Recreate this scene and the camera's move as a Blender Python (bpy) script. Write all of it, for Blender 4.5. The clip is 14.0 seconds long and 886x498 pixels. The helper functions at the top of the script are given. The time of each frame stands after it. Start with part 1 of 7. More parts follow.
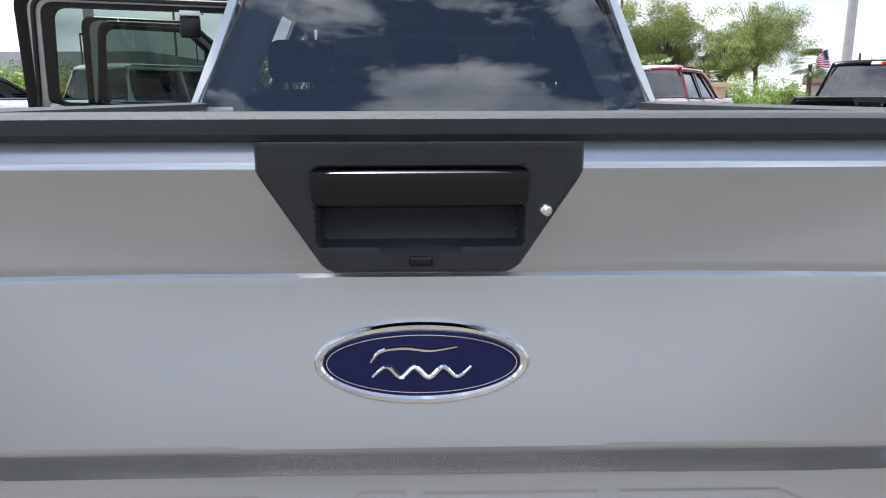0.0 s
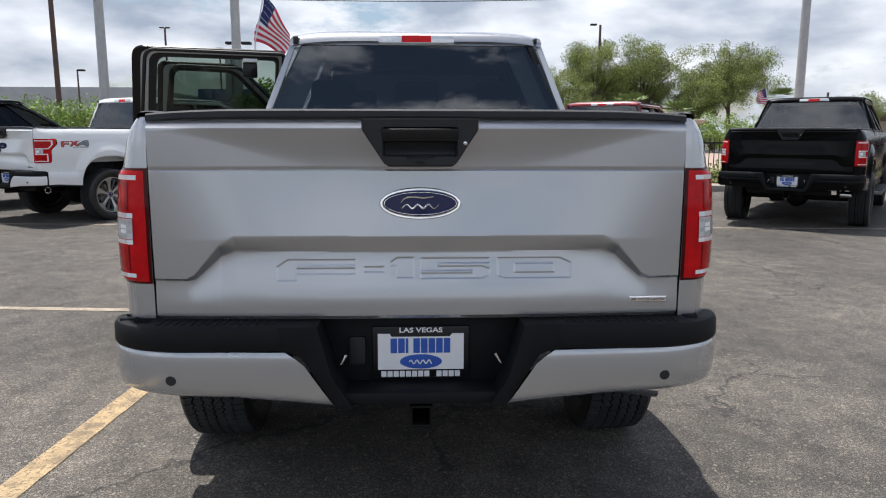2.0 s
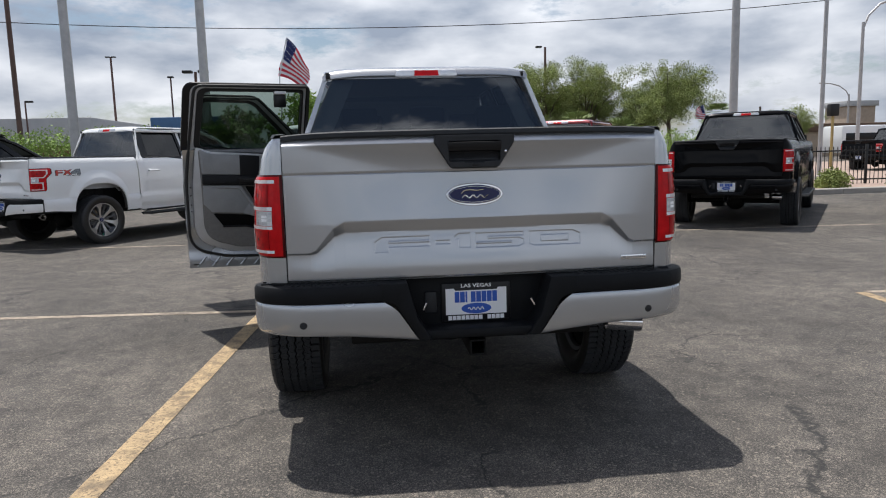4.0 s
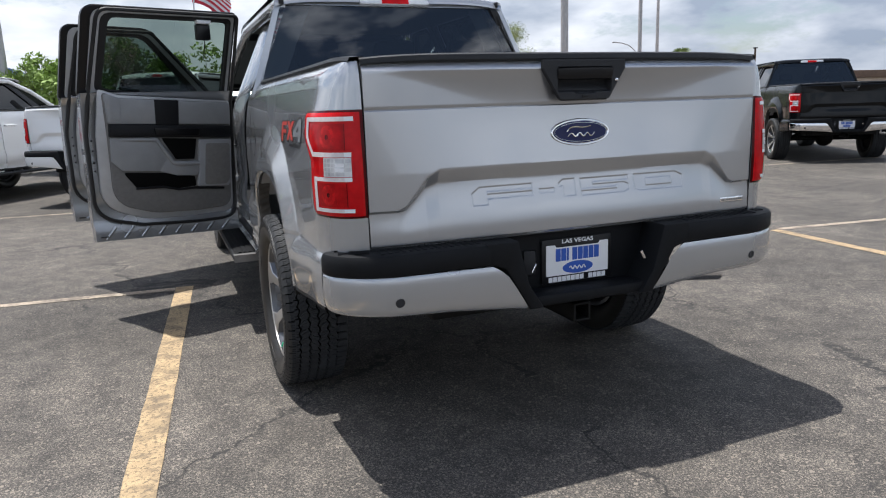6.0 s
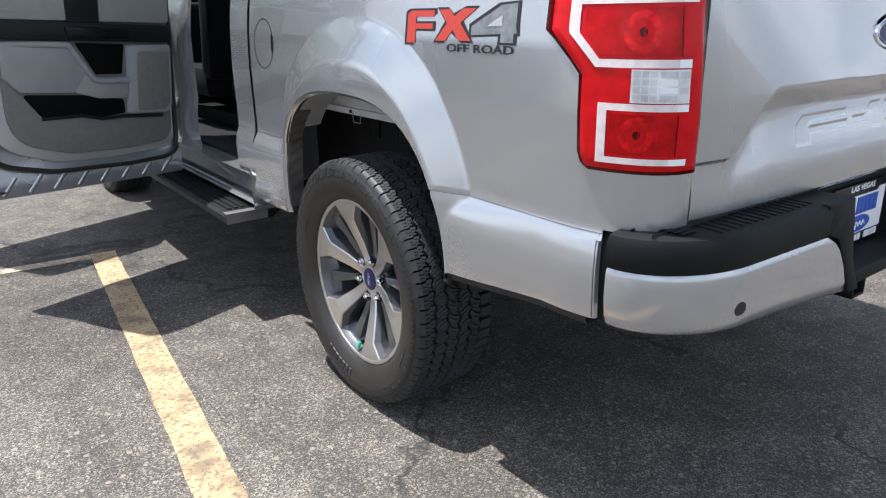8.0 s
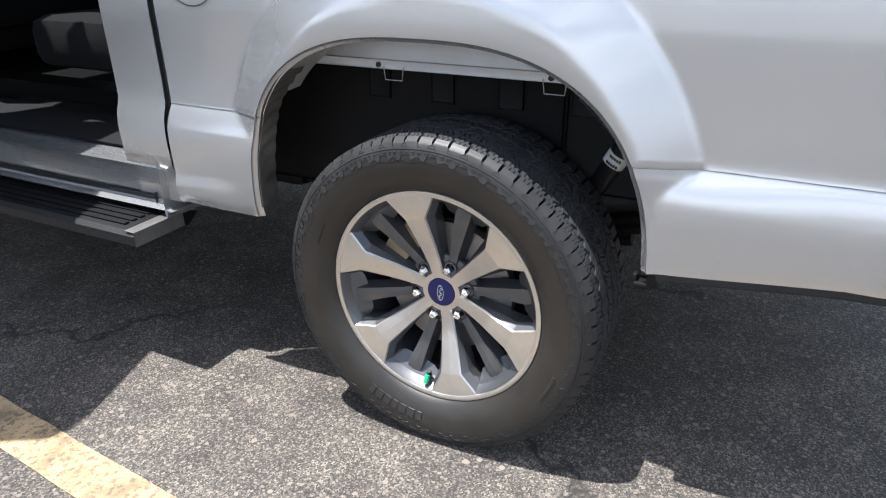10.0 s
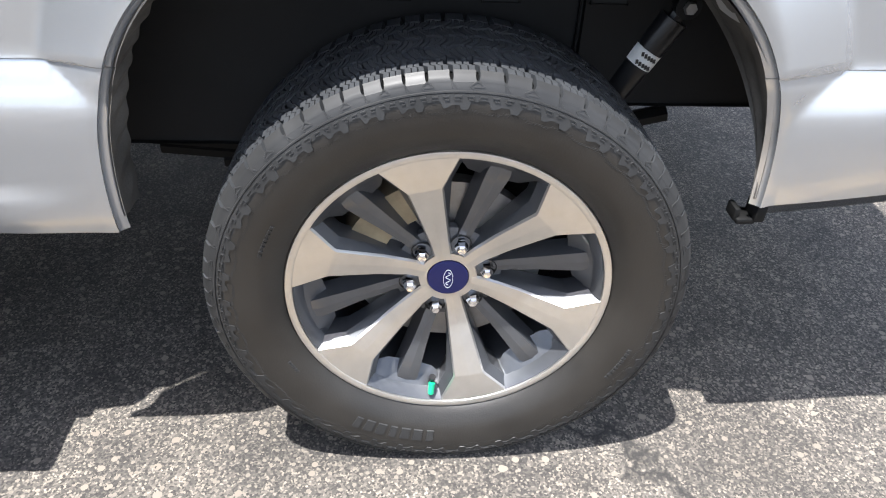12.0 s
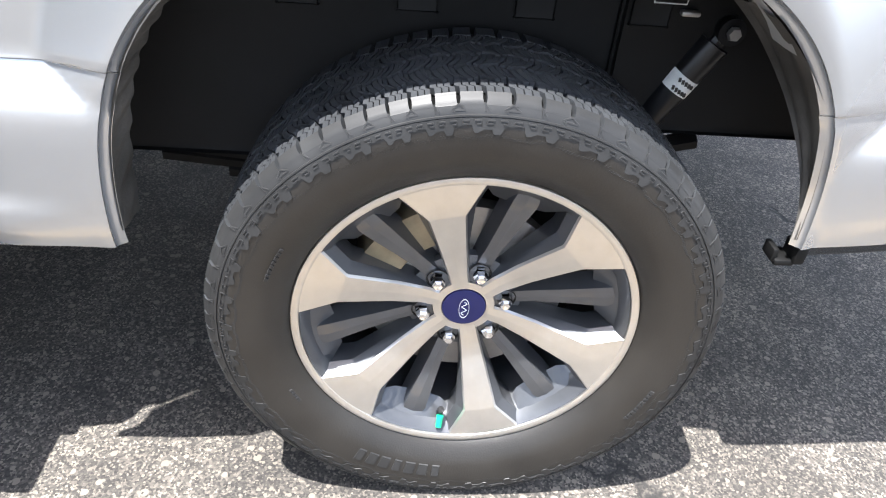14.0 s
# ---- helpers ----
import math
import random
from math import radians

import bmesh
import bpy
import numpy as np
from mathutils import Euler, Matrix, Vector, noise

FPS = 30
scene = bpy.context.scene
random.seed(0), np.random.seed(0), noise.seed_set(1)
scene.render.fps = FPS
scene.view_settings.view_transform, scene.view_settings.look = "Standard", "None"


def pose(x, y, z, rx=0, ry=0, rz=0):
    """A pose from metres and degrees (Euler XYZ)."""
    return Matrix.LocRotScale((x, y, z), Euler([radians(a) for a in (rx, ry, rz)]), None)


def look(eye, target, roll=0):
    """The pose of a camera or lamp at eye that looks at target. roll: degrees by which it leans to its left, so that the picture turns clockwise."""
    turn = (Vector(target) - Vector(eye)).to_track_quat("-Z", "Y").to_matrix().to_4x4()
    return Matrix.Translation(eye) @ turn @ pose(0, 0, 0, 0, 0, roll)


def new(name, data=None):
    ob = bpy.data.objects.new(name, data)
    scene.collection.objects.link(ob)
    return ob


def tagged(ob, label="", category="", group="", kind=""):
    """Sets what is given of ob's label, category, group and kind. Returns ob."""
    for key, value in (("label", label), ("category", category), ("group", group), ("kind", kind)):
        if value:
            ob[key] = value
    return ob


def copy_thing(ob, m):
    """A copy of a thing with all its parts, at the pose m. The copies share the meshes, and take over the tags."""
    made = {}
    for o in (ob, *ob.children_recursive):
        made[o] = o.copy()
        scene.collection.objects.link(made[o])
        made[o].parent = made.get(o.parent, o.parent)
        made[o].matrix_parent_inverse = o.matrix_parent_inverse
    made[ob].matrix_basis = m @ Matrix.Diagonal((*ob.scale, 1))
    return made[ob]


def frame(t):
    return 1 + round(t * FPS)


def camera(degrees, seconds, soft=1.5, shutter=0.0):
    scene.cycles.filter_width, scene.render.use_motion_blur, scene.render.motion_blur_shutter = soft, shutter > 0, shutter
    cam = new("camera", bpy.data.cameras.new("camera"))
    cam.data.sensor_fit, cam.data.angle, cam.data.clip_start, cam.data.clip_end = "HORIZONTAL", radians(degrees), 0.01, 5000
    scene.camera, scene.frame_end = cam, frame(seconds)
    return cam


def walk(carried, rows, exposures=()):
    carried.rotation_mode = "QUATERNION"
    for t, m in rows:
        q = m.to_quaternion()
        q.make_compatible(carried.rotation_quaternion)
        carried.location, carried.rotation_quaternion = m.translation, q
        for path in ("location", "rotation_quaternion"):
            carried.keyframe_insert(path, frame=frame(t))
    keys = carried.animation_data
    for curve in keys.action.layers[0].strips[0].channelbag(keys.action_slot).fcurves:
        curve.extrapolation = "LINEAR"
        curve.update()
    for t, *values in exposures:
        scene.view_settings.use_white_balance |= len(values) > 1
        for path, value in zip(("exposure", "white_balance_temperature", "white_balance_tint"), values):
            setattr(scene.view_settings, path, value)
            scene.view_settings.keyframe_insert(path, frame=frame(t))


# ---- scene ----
cam = camera(64.7, 14.0, 1.1)
PATH = [
    (0, (0.008, -0.748, 1.448), (0.050, 1.193, 1.022), -0.13),
    (0.5, (0.047, -1.081, 1.434), (0.097, 0.868, 0.990), -0.12),
    (1, (0.0, -1.423, 1.410), (0.088, 0.530, 1.001), -0.25),
    (1.5, (-0.012, -1.752, 1.380), (0.088, 0.212, 1.010), 0.1),
    (2, (-0.02, -2.091, 1.363), (0.063, -0.12, 1.033), 0.1),
    (2.2, (-0.052, -2.21, 1.356), (0.039, -0.238, 1.037), -0.1),
    (4.3, (-0.598, -2.967, 1.318), (-0.328, -1.004, 1.049), -1.6),
    (4.5, (-0.696, -2.925, 1.308), (-0.369, -0.97, 1.04), -1.3),
    (5, (-0.906, -2.694, 1.277), (-0.448, -0.766, 1.007), -2.0),
    (5.5, (-1.14, -2.427, 1.268), (-0.565, -0.546, 0.907), -1.8),
    (6, (-1.403, -2.174, 1.263), (-0.684, -0.352, 0.859), -1.9),
    (6.5, (-1.564, -1.825, 1.237), (-0.773, -0.042, 0.795), -1.8),
    (7, (-1.741, -1.495, 1.222), (-0.843, 0.23, 0.756), -1.3),
    (7.5, (-1.903, -1.164, 1.221), (-0.889, 0.476, 0.69), 0.2),
    (8, (-1.977, -0.786, 1.211), (-0.859, 0.744, 0.571), -0.9),
    (8.5, (-2.093, -0.468, 1.199), (-0.844, 0.928, 0.497), -1.1),
    (8.7, (-2.143, -0.347, 1.201), (-0.834, 0.985, 0.486), -0.9),
    (10.8, (-2.243, 0.840, 1.151), (-0.483, 1.137, 0.248), 1.5),
    (11, (-2.206, 0.954, 1.138), (-0.440, 1.094, 0.210), 2.2),
    (11.5, (-2.044, 1.088, 1.150), (-0.361, 1.074, 0.070), 1.9),
    (12, (-1.860, 1.154, 1.146), (-0.250, 1.034, -0.034), 2.4),
    (12.5, (-1.718, 1.142, 1.122), (-0.134, 1.028, -0.093), 3.2),
    (13, (-1.641, 1.138, 1.114), (-0.105, 1.029, -0.161), 3.0),
    (13.5, (-1.661, 1.136, 1.114), (-0.117, 1.033, -0.153), 2.8),
    (14, (-1.778, 1.192, 1.134), (-0.164, 1.049, -0.038), 5.3),
]
walk(cam, [(t, look(eye, target, roll)) for t, eye, target, roll in PATH],
     [(0, 1.50, 6480, 10), (0.5, 1.40, 6480, 10), (1, 1.20, 6530, 10), (2, 0.64, 6600, 10), (4.5, 0.36, 6550, 10), (5.5, 0.46, 6500, 10), (6.5, 0.96, 6430, 10), (7.5, 1.23, 6380, 10), (8.5, 1.30, 6350, 10), (11, 1.71, 6400, 10), (12, 1.91, 6380, 10), (13, 2.41, 6350, 10), (14, 2.29, 6380, 10)])

# ---- world, sun ----
SUN = Vector((-0.168, 0.24, 1.0)).normalized()
world = bpy.data.worlds.new("world")
scene.world = world
world.use_nodes = True
wn, wl = world.node_tree.nodes, world.node_tree.links
bg = wn["Background"]
sky = wn.new("ShaderNodeTexSky")
sky.sky_type, sky.sun_disc = "NISHITA", False
sky.sun_elevation = math.asin(SUN.z)
sky.sun_rotation = math.atan2(SUN.x, SUN.y)
sky.dust_density, sky.air_density = 1.5, 1.0
tc = wn.new("ShaderNodeTexCoord")
mp = wn.new("ShaderNodeMapping")
mp.inputs["Scale"].default_value = (1.9, 1.9, 5.2)
mp.inputs["Location"].default_value = (3.1, 0.4, 0.2)
cl = wn.new("ShaderNodeTexNoise")
cl.inputs["Scale"].default_value, cl.inputs["Detail"].default_value, cl.inputs["Roughness"].default_value = 1.9, 12.0, 0.64
ramp = wn.new("ShaderNodeValToRGB")
ramp.color_ramp.elements[0].position, ramp.color_ramp.elements[1].position = 0.44, 0.53
shade = wn.new("ShaderNodeTexNoise")
shade.inputs["Scale"].default_value, shade.inputs["Detail"].default_value = 3.0, 9.0
cramp = wn.new("ShaderNodeValToRGB")
cramp.color_ramp.elements[0].position, cramp.color_ramp.elements[1].position = 0.32, 0.68
cramp.color_ramp.elements[0].color, cramp.color_ramp.elements[1].color = (4.3, 5.1, 6.5, 1), (12.2, 12.7, 13.6, 1)
mix = wn.new("ShaderNodeMix")
mix.data_type = "RGBA"
wl.new(tc.outputs["Generated"], mp.inputs[0])
wl.new(mp.outputs[0], cl.inputs["Vector"])
wl.new(mp.outputs[0], shade.inputs["Vector"])
sep = wn.new("ShaderNodeSeparateXYZ")
wl.new(tc.outputs["Generated"], sep.inputs[0])
rise = wn.new("ShaderNodeMath")          # cloud cover thickens towards the horizon
rise.operation = "MULTIPLY_ADD"
rise.inputs[1].default_value, rise.inputs[2].default_value = -0.20, 0.07
wl.new(sep.outputs["Z"], rise.inputs[0])
cover = wn.new("ShaderNodeMath")
cover.operation = "ADD"
wl.new(cl.outputs["Fac"], cover.inputs[0])
wl.new(rise.outputs[0], cover.inputs[1])
wl.new(cover.outputs[0], ramp.inputs[0])
wl.new(shade.outputs["Fac"], cramp.inputs[0])
wl.new(ramp.outputs[0], mix.inputs["Factor"])
wl.new(sky.outputs[0], mix.inputs["A"])
zen = wn.new("ShaderNodeMath")           # an overcast sky is brightest overhead
zen.operation = "MULTIPLY_ADD"
zen.inputs[1].default_value, zen.inputs[2].default_value = 0.95, 0.62
wl.new(sep.outputs["Z"], zen.inputs[0])
toward = wn.new("ShaderNodeVectorMath")  # thin cloud is brighter round the sun
toward.operation = "DOT_PRODUCT"
wl.new(tc.outputs["Generated"], toward.inputs[0])
toward.inputs[1].default_value = SUN
halo = wn.new("ShaderNodeMath")
halo.operation = "POWER"
halo.use_clamp = True
wl.new(toward.outputs["Value"], halo.inputs[0])
halo.inputs[1].default_value = 7.0
gain = wn.new("ShaderNodeMath")
gain.operation = "ADD"
wl.new(zen.outputs[0], gain.inputs[0])
wl.new(halo.outputs[0], gain.inputs[1])
lit = wn.new("ShaderNodeVectorMath")
lit.operation = "SCALE"
wl.new(cramp.outputs[0], lit.inputs[0])
wl.new(gain.outputs[0], lit.inputs["Scale"])
wl.new(lit.outputs[0], mix.inputs["B"])
wl.new(mix.outputs["Result"], bg.inputs[0])
bg.inputs[1].default_value = 0.080
sun = new("sun", bpy.data.lights.new("sun", "SUN"))
sun.data.energy, sun.data.angle, sun.data.color = 3.8, radians(0.6), (1.0, 0.98, 0.955)
sun.matrix_world = look(SUN * 30, (0, 0, 0))


# ---- materials ----
def mat(name, color, rough=0.5, metal=0.0, vary=0.12, scale=8.0, bump=0.0, bscale=200.0, coat=0.0, spec=0.5, trans=0.0, rnd=0.0):
    m = bpy.data.materials.new(name)
    m.use_nodes = True
    n, l = m.node_tree.nodes, m.node_tree.links
    p = n["Principled BSDF"]
    p.inputs["Metallic"].default_value = metal
    p.inputs["Coat Weight"].default_value, p.inputs["Coat Roughness"].default_value = coat, 0.04
    p.inputs["Specular IOR Level"].default_value = spec
    p.inputs["Transmission Weight"].default_value = trans
    co = n.new("ShaderNodeTexCoord")
    nz = n.new("ShaderNodeTexNoise")
    nz.inputs["Scale"].default_value, nz.inputs["Detail"].default_value, nz.inputs["Roughness"].default_value = scale, 6.0, 0.6
    l.new(co.outputs["Object"], nz.inputs["Vector"])
    r = n.new("ShaderNodeValToRGB")
    r.color_ramp.elements[0].position, r.color_ramp.elements[1].position = 0.3, 0.7
    r.color_ramp.elements[0].color = (*[c * (1 - vary) for c in color], 1)
    r.color_ramp.elements[1].color = (*[min(1, c * (1 + vary)) for c in color], 1)
    l.new(nz.outputs["Fac"], r.inputs[0])
    out = r.outputs[0]
    if rnd:
        oi = n.new("ShaderNodeObjectInfo")
        hs = n.new("ShaderNodeHueSaturation")
        mr = n.new("ShaderNodeMapRange")
        mr.inputs["To Min"].default_value, mr.inputs["To Max"].default_value = 1 - rnd, 1 + rnd
        l.new(oi.outputs["Random"], mr.inputs["Value"])
        l.new(mr.outputs[0], hs.inputs["Value"])
        l.new(out, hs.inputs["Color"])
        out = hs.outputs[0]
    l.new(out, p.inputs["Base Color"])
    rr = n.new("ShaderNodeMapRange")
    rr.inputs["To Min"].default_value, rr.inputs["To Max"].default_value = max(0.0, rough * 0.85), min(1.0, rough * 1.15)
    l.new(nz.outputs["Fac"], rr.inputs["Value"])
    l.new(rr.outputs[0], p.inputs["Roughness"])
    if bump:
        b = n.new("ShaderNodeBump")
        b.inputs["Strength"].default_value, b.inputs["Distance"].default_value = bump, 0.002
        n2 = n.new("ShaderNodeTexNoise")
        n2.inputs["Scale"].default_value, n2.inputs["Detail"].default_value = bscale, 3.0
        l.new(co.outputs["Object"], n2.inputs["Vector"])
        l.new(n2.outputs["Fac"], b.inputs["Height"])
        l.new(b.outputs[0], p.inputs["Normal"])
    return m


def paint(name, color, metal=0.55, rough=0.32, coat=1.0, spec=0.5):
    """Metallic car paint: flakes under a clear coat."""
    m = bpy.data.materials.new(name)
    m.use_nodes = True
    n, l = m.node_tree.nodes, m.node_tree.links
    p = n["Principled BSDF"]
    p.inputs["Base Color"].default_value = (*color, 1)
    p.inputs["Metallic"].default_value, p.inputs["Specular IOR Level"].default_value = metal, spec
    p.inputs["Coat Weight"].default_value, p.inputs["Coat Roughness"].default_value = coat, 0.03
    co = n.new("ShaderNodeTexCoord")
    film = n.new("ShaderNodeTexNoise")
    film.inputs["Scale"].default_value, film.inputs["Detail"].default_value = 1.7, 1.0
    l.new(co.outputs["Object"], film.inputs["Vector"])
    mr = n.new("ShaderNodeMapRange")
    mr.inputs["To Min"].default_value, mr.inputs["To Max"].default_value = rough * 0.85, rough * 1.2
    l.new(film.outputs["Fac"], mr.inputs["Value"])
    l.new(mr.outputs[0], p.inputs["Roughness"])
    return m


def glass_mat(name, color, rough=0.0, ior=1.5):
    """Tinted glazing: a clear tinted sheet under a mirror-like skin."""
    m = bpy.data.materials.new(name)
    m.use_nodes = True
    n, l = m.node_tree.nodes, m.node_tree.links
    n.remove(n["Principled BSDF"])
    t = n.new("ShaderNodeBsdfTransparent")
    t.inputs[0].default_value = (*color, 1)
    g = n.new("ShaderNodeBsdfGlossy")
    g.inputs["Roughness"].default_value = rough
    g.inputs["Color"].default_value = (0.95, 0.97, 1, 1)
    f = n.new("ShaderNodeFresnel")
    f.inputs["IOR"].default_value = ior
    mx = n.new("ShaderNodeMixShader")
    l.new(f.outputs[0], mx.inputs[0])
    l.new(t.outputs[0], mx.inputs[1])
    l.new(g.outputs[0], mx.inputs[2])
    l.new(mx.outputs[0], n["Material Output"].inputs["Surface"])
    return m


SILVER = paint("silver paint", (0.442, 0.453, 0.466), 0.68, 0.25)
WHITE = paint("white paint", (0.80, 0.80, 0.79), 0.0, 0.35)
BLACKP = paint("black paint", (0.0025, 0.0025, 0.003), 0.0, 0.2, 0.13, 0.06)
DARKP = paint("dark grey paint", (0.0045, 0.0052, 0.006), 0.1, 0.25, 0.35, 0.12)
REDP = paint("red paint", (0.22, 0.015, 0.018), 0.2, 0.25)
SILVER_IN = mat("silver inner panel", (0.45, 0.455, 0.46), 0.42, 0.3, 0.12, 6.0)
PLASTIC = mat("black grained plastic", (0.019, 0.020, 0.022), 0.5, 0, 0.2, 20, 0.5, 900, spec=0.32)
PAD = mat("black step pad", (0.0065, 0.0072, 0.0085), 0.6, 0, 0.25, 15, 0.4, 600, spec=0.18)
GLOSSB = mat("gloss black plastic", (0.008, 0.008, 0.009), 0.3, 0, 0.1, 8, spec=0.3)
# near-black standing in for shade: tyre grooves, door pockets, cabin floor
SHADEBLACK = mat("near-black painted shade", (0.003, 0.003, 0.003), 0.8, 0, 0.2, 14, spec=0.1)
SHOULDER = mat("smooth shoulder rubber", (0.026, 0.026, 0.026), 0.47, 0, 0.25, 12, 0.05, 400, spec=0.34)
RUBBER = mat("tyre rubber", (0.034, 0.036, 0.039), 0.62, 0, 0.25, 14, 0.25, 500, spec=0.22)
SIDEWALL = mat("tyre side rubber", (0.0185, 0.0165, 0.0142), 0.44, 0, 0.25, 9, 0.14, 300)
SEALR = mat("rubber seal", (0.010, 0.010, 0.010), 0.6, 0, 0.1, 10)
CHROME = mat("chrome", (0.85, 0.85, 0.86), 0.07, 1.0, 0.02, 5)
MACHINED = mat("machined aluminium", (0.60, 0.585, 0.56), 0.32, 0.9, 0.05, 30)
GUNMETAL = mat("gunmetal wheel paint", (0.086, 0.089, 0.096), 0.42, 0.55, 0.1, 20, coat=0.6)
STEEL = mat("dull steel", (0.30, 0.29, 0.28), 0.45, 0.8, 0.25, 12)
RUST = mat("brake caliper metal", (0.24, 0.19, 0.12), 0.6, 0.3, 0.35, 15)
CHASSIS = mat("black chassis", (0.005, 0.005, 0.005), 0.6, 0, 0.4, 8, spec=0.2)
BLUE = mat("emblem blue", (0.004, 0.007, 0.060), 0.18, 0, 0.05, 5, coat=0.2, spec=0.3)
CAPBLUE = mat("wheel cap blue", (0.010, 0.014, 0.10), 0.35, 0.2, 0.06, 5)
DECRED = mat("decal red", (0.50, 0.045, 0.03), 0.4, 0, 0.08, 30)
DECBLACK = mat("decal black", (0.012, 0.012, 0.013), 0.4, 0, 0.1, 30)
DECGREY = mat("decal grey", (0.20, 0.21, 0.22), 0.4, 0.2, 0.3, 40)
PLATEW = mat("plate white", (0.78, 0.79, 0.80), 0.4, 0, 0.03, 10)
PLATEB = mat("plate blue", (0.02, 0.09, 0.42), 0.4, 0, 0.05, 10)
LAMPRED = mat("lamp red", (0.53, 0.006, 0.009), 0.14, 0, 0.18, 22, coat=0.12, spec=0.12)
LAMPDARK = mat("lamp dark red", (0.060, 0.001, 0.002), 0.14, 0, 0.2, 30, coat=0.12, spec=0.15)
LAMPMID = mat("lamp mid red", (0.40, 0.004, 0.006), 0.14, 0, 0.30, 26, coat=0.12, spec=0.12)
LAMPGLINT = mat("lamp glint red", (0.50, 0.005, 0.007), 0.12, 0, 0.45, 60, coat=0.15, spec=0.15)
LAMPPALE = mat("lamp pale ribbed", (0.72, 0.64, 0.63), 0.25, 0, 0.12, 60, 0.6, 700, coat=0.3)
LAMPGREY = mat("lamp grey reflector", (0.52, 0.53, 0.55), 0.16, 0.35, 0.25, 25, coat=0.6)
LAMPSHADE = mat("lamp dark reflector", (0.43, 0.44, 0.46), 0.2, 0.3, 0.25, 25, coat=0.6)
LAMPCLEAR = mat("lamp clear reflector", (0.66, 0.67, 0.69), 0.16, 0.35, 0.22, 25, 0.25, 120, coat=0.8)
TRIMGREY = mat("grey door trim", (0.26, 0.265, 0.27), 0.65, 0, 0.08, 10, 0.3, 700)
TRIMCLOTH = mat("grey carpet trim", (0.165, 0.16, 0.152), 0.85, 0, 0.12, 40, 0.4, 900)
TRIMBLACK = mat("black door trim", (0.010, 0.0105, 0.012), 0.6, 0, 0.12, 10, 0.3, 700, spec=0.22)
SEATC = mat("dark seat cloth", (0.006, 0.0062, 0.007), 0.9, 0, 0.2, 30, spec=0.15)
REARGLASS = glass_mat("dark tinted glass", (0.19, 0.21, 0.215), 0.0, 1.82)
DARKGLASS = glass_mat("black privacy glass", (0.012, 0.014, 0.015), 0.0, 1.40)
DOORGLASS = glass_mat("tinted door glass", (0.26, 0.32, 0.29))
CLEARGLASS = glass_mat("clear glass", (0.75, 0.85, 0.82))
GREEN = mat("green cap", (0.01, 0.42, 0.20), 0.4, 0, 0.1, 20)
LINER = mat("dusty black liner", (0.070, 0.066, 0.060), 0.6, 0, 0.45, 10, 0.3, 200, spec=0.3)
LABEL = mat("paper label", (0.62, 0.62, 0.60), 0.6, 0, 0.1, 60)


def worn_paint(name, color, bare, cover):
    """Road paint rubbed through to the asphalt in patches."""
    m = mat(name, color, 0.85, 0, 0.2, 14, 0.9, 260)
    n, l = m.node_tree.nodes, m.node_tree.links
    p = n["Principled BSDF"]
    co = n.new("ShaderNodeTexCoord")
    out = p.inputs["Base Color"].links[0].from_socket
    for scale, lo, hi in ((60.0, cover, cover + 0.06), (5.0, cover - 0.05, cover + 0.10), (190.0, 0.36, 0.44)):
        t = n.new("ShaderNodeTexNoise")
        t.inputs["Scale"].default_value, t.inputs["Detail"].default_value, t.inputs["Roughness"].default_value = scale, 5.0, 0.65
        l.new(co.outputs["Object"], t.inputs["Vector"])
        r = n.new("ShaderNodeMapRange")
        r.inputs["From Min"].default_value, r.inputs["From Max"].default_value = lo, hi
        r.inputs["To Min"].default_value, r.inputs["To Max"].default_value = 0.75, 0.0
        l.new(t.outputs["Fac"], r.inputs["Value"])
        x = n.new("ShaderNodeMix")
        x.data_type = "RGBA"
        x.inputs["B"].default_value = (*bare, 1)
        l.new(r.outputs[0], x.inputs["Factor"])
        l.new(out, x.inputs["A"])
        out = x.outputs["Result"]
    l.new(out, p.inputs["Base Color"])
    return m


YELLOW = worn_paint("aged yellow line paint", (0.45, 0.325, 0.180), (0.13, 0.10, 0.07), 0.41)
OFFWHITE = worn_paint("aged white line paint", (0.42, 0.345, 0.26), (0.12, 0.10, 0.08), 0.42)


# ---- mesh helpers ----
def obj(name, bm, material, parent=None, label="", smooth=35.0):
    me = bpy.data.meshes.new(name)
    bm.normal_update()
    bm.to_mesh(me)
    bm.free()
    for m in (material if isinstance(material, (list, tuple)) else [material]):
        me.materials.append(m)
    me.polygons.foreach_set("use_smooth", [True] * len(me.polygons))
    me.set_sharp_from_angle(angle=radians(smooth))
    ob = new(name, me)
    ob.parent = parent
    if label:
        ob["label"] = label
    return ob


def part(name, bm, material, parent, label="", smooth=35.0):
    return obj(name, bm, material, parent, label, smooth)


def empty(name, m, label, category, group=""):
    e = new(name)
    e.empty_display_size = 0.2
    e.matrix_world = m
    return tagged(e, label, category, group)


def grid(bm, fn, us, vs, keep=None, mi=0, flip=False):
    """A sheet through fn(u, v); keep(u, v) says which cells stay."""
    vv = [[None] * len(vs) for _ in us]
    def at(i, j):
        if vv[i][j] is None:
            vv[i][j] = bm.verts.new(fn(us[i], vs[j]))
        return vv[i][j]
    for i in range(len(us) - 1):
        for j in range(len(vs) - 1):
            if keep and not keep((us[i] + us[i + 1]) / 2, (vs[j] + vs[j + 1]) / 2):
                continue
            q = [at(i, j), at(i + 1, j), at(i + 1, j + 1), at(i, j + 1)]
            f = bm.faces.new(q[::-1] if flip else q)
            f.material_index = mi
    return bm


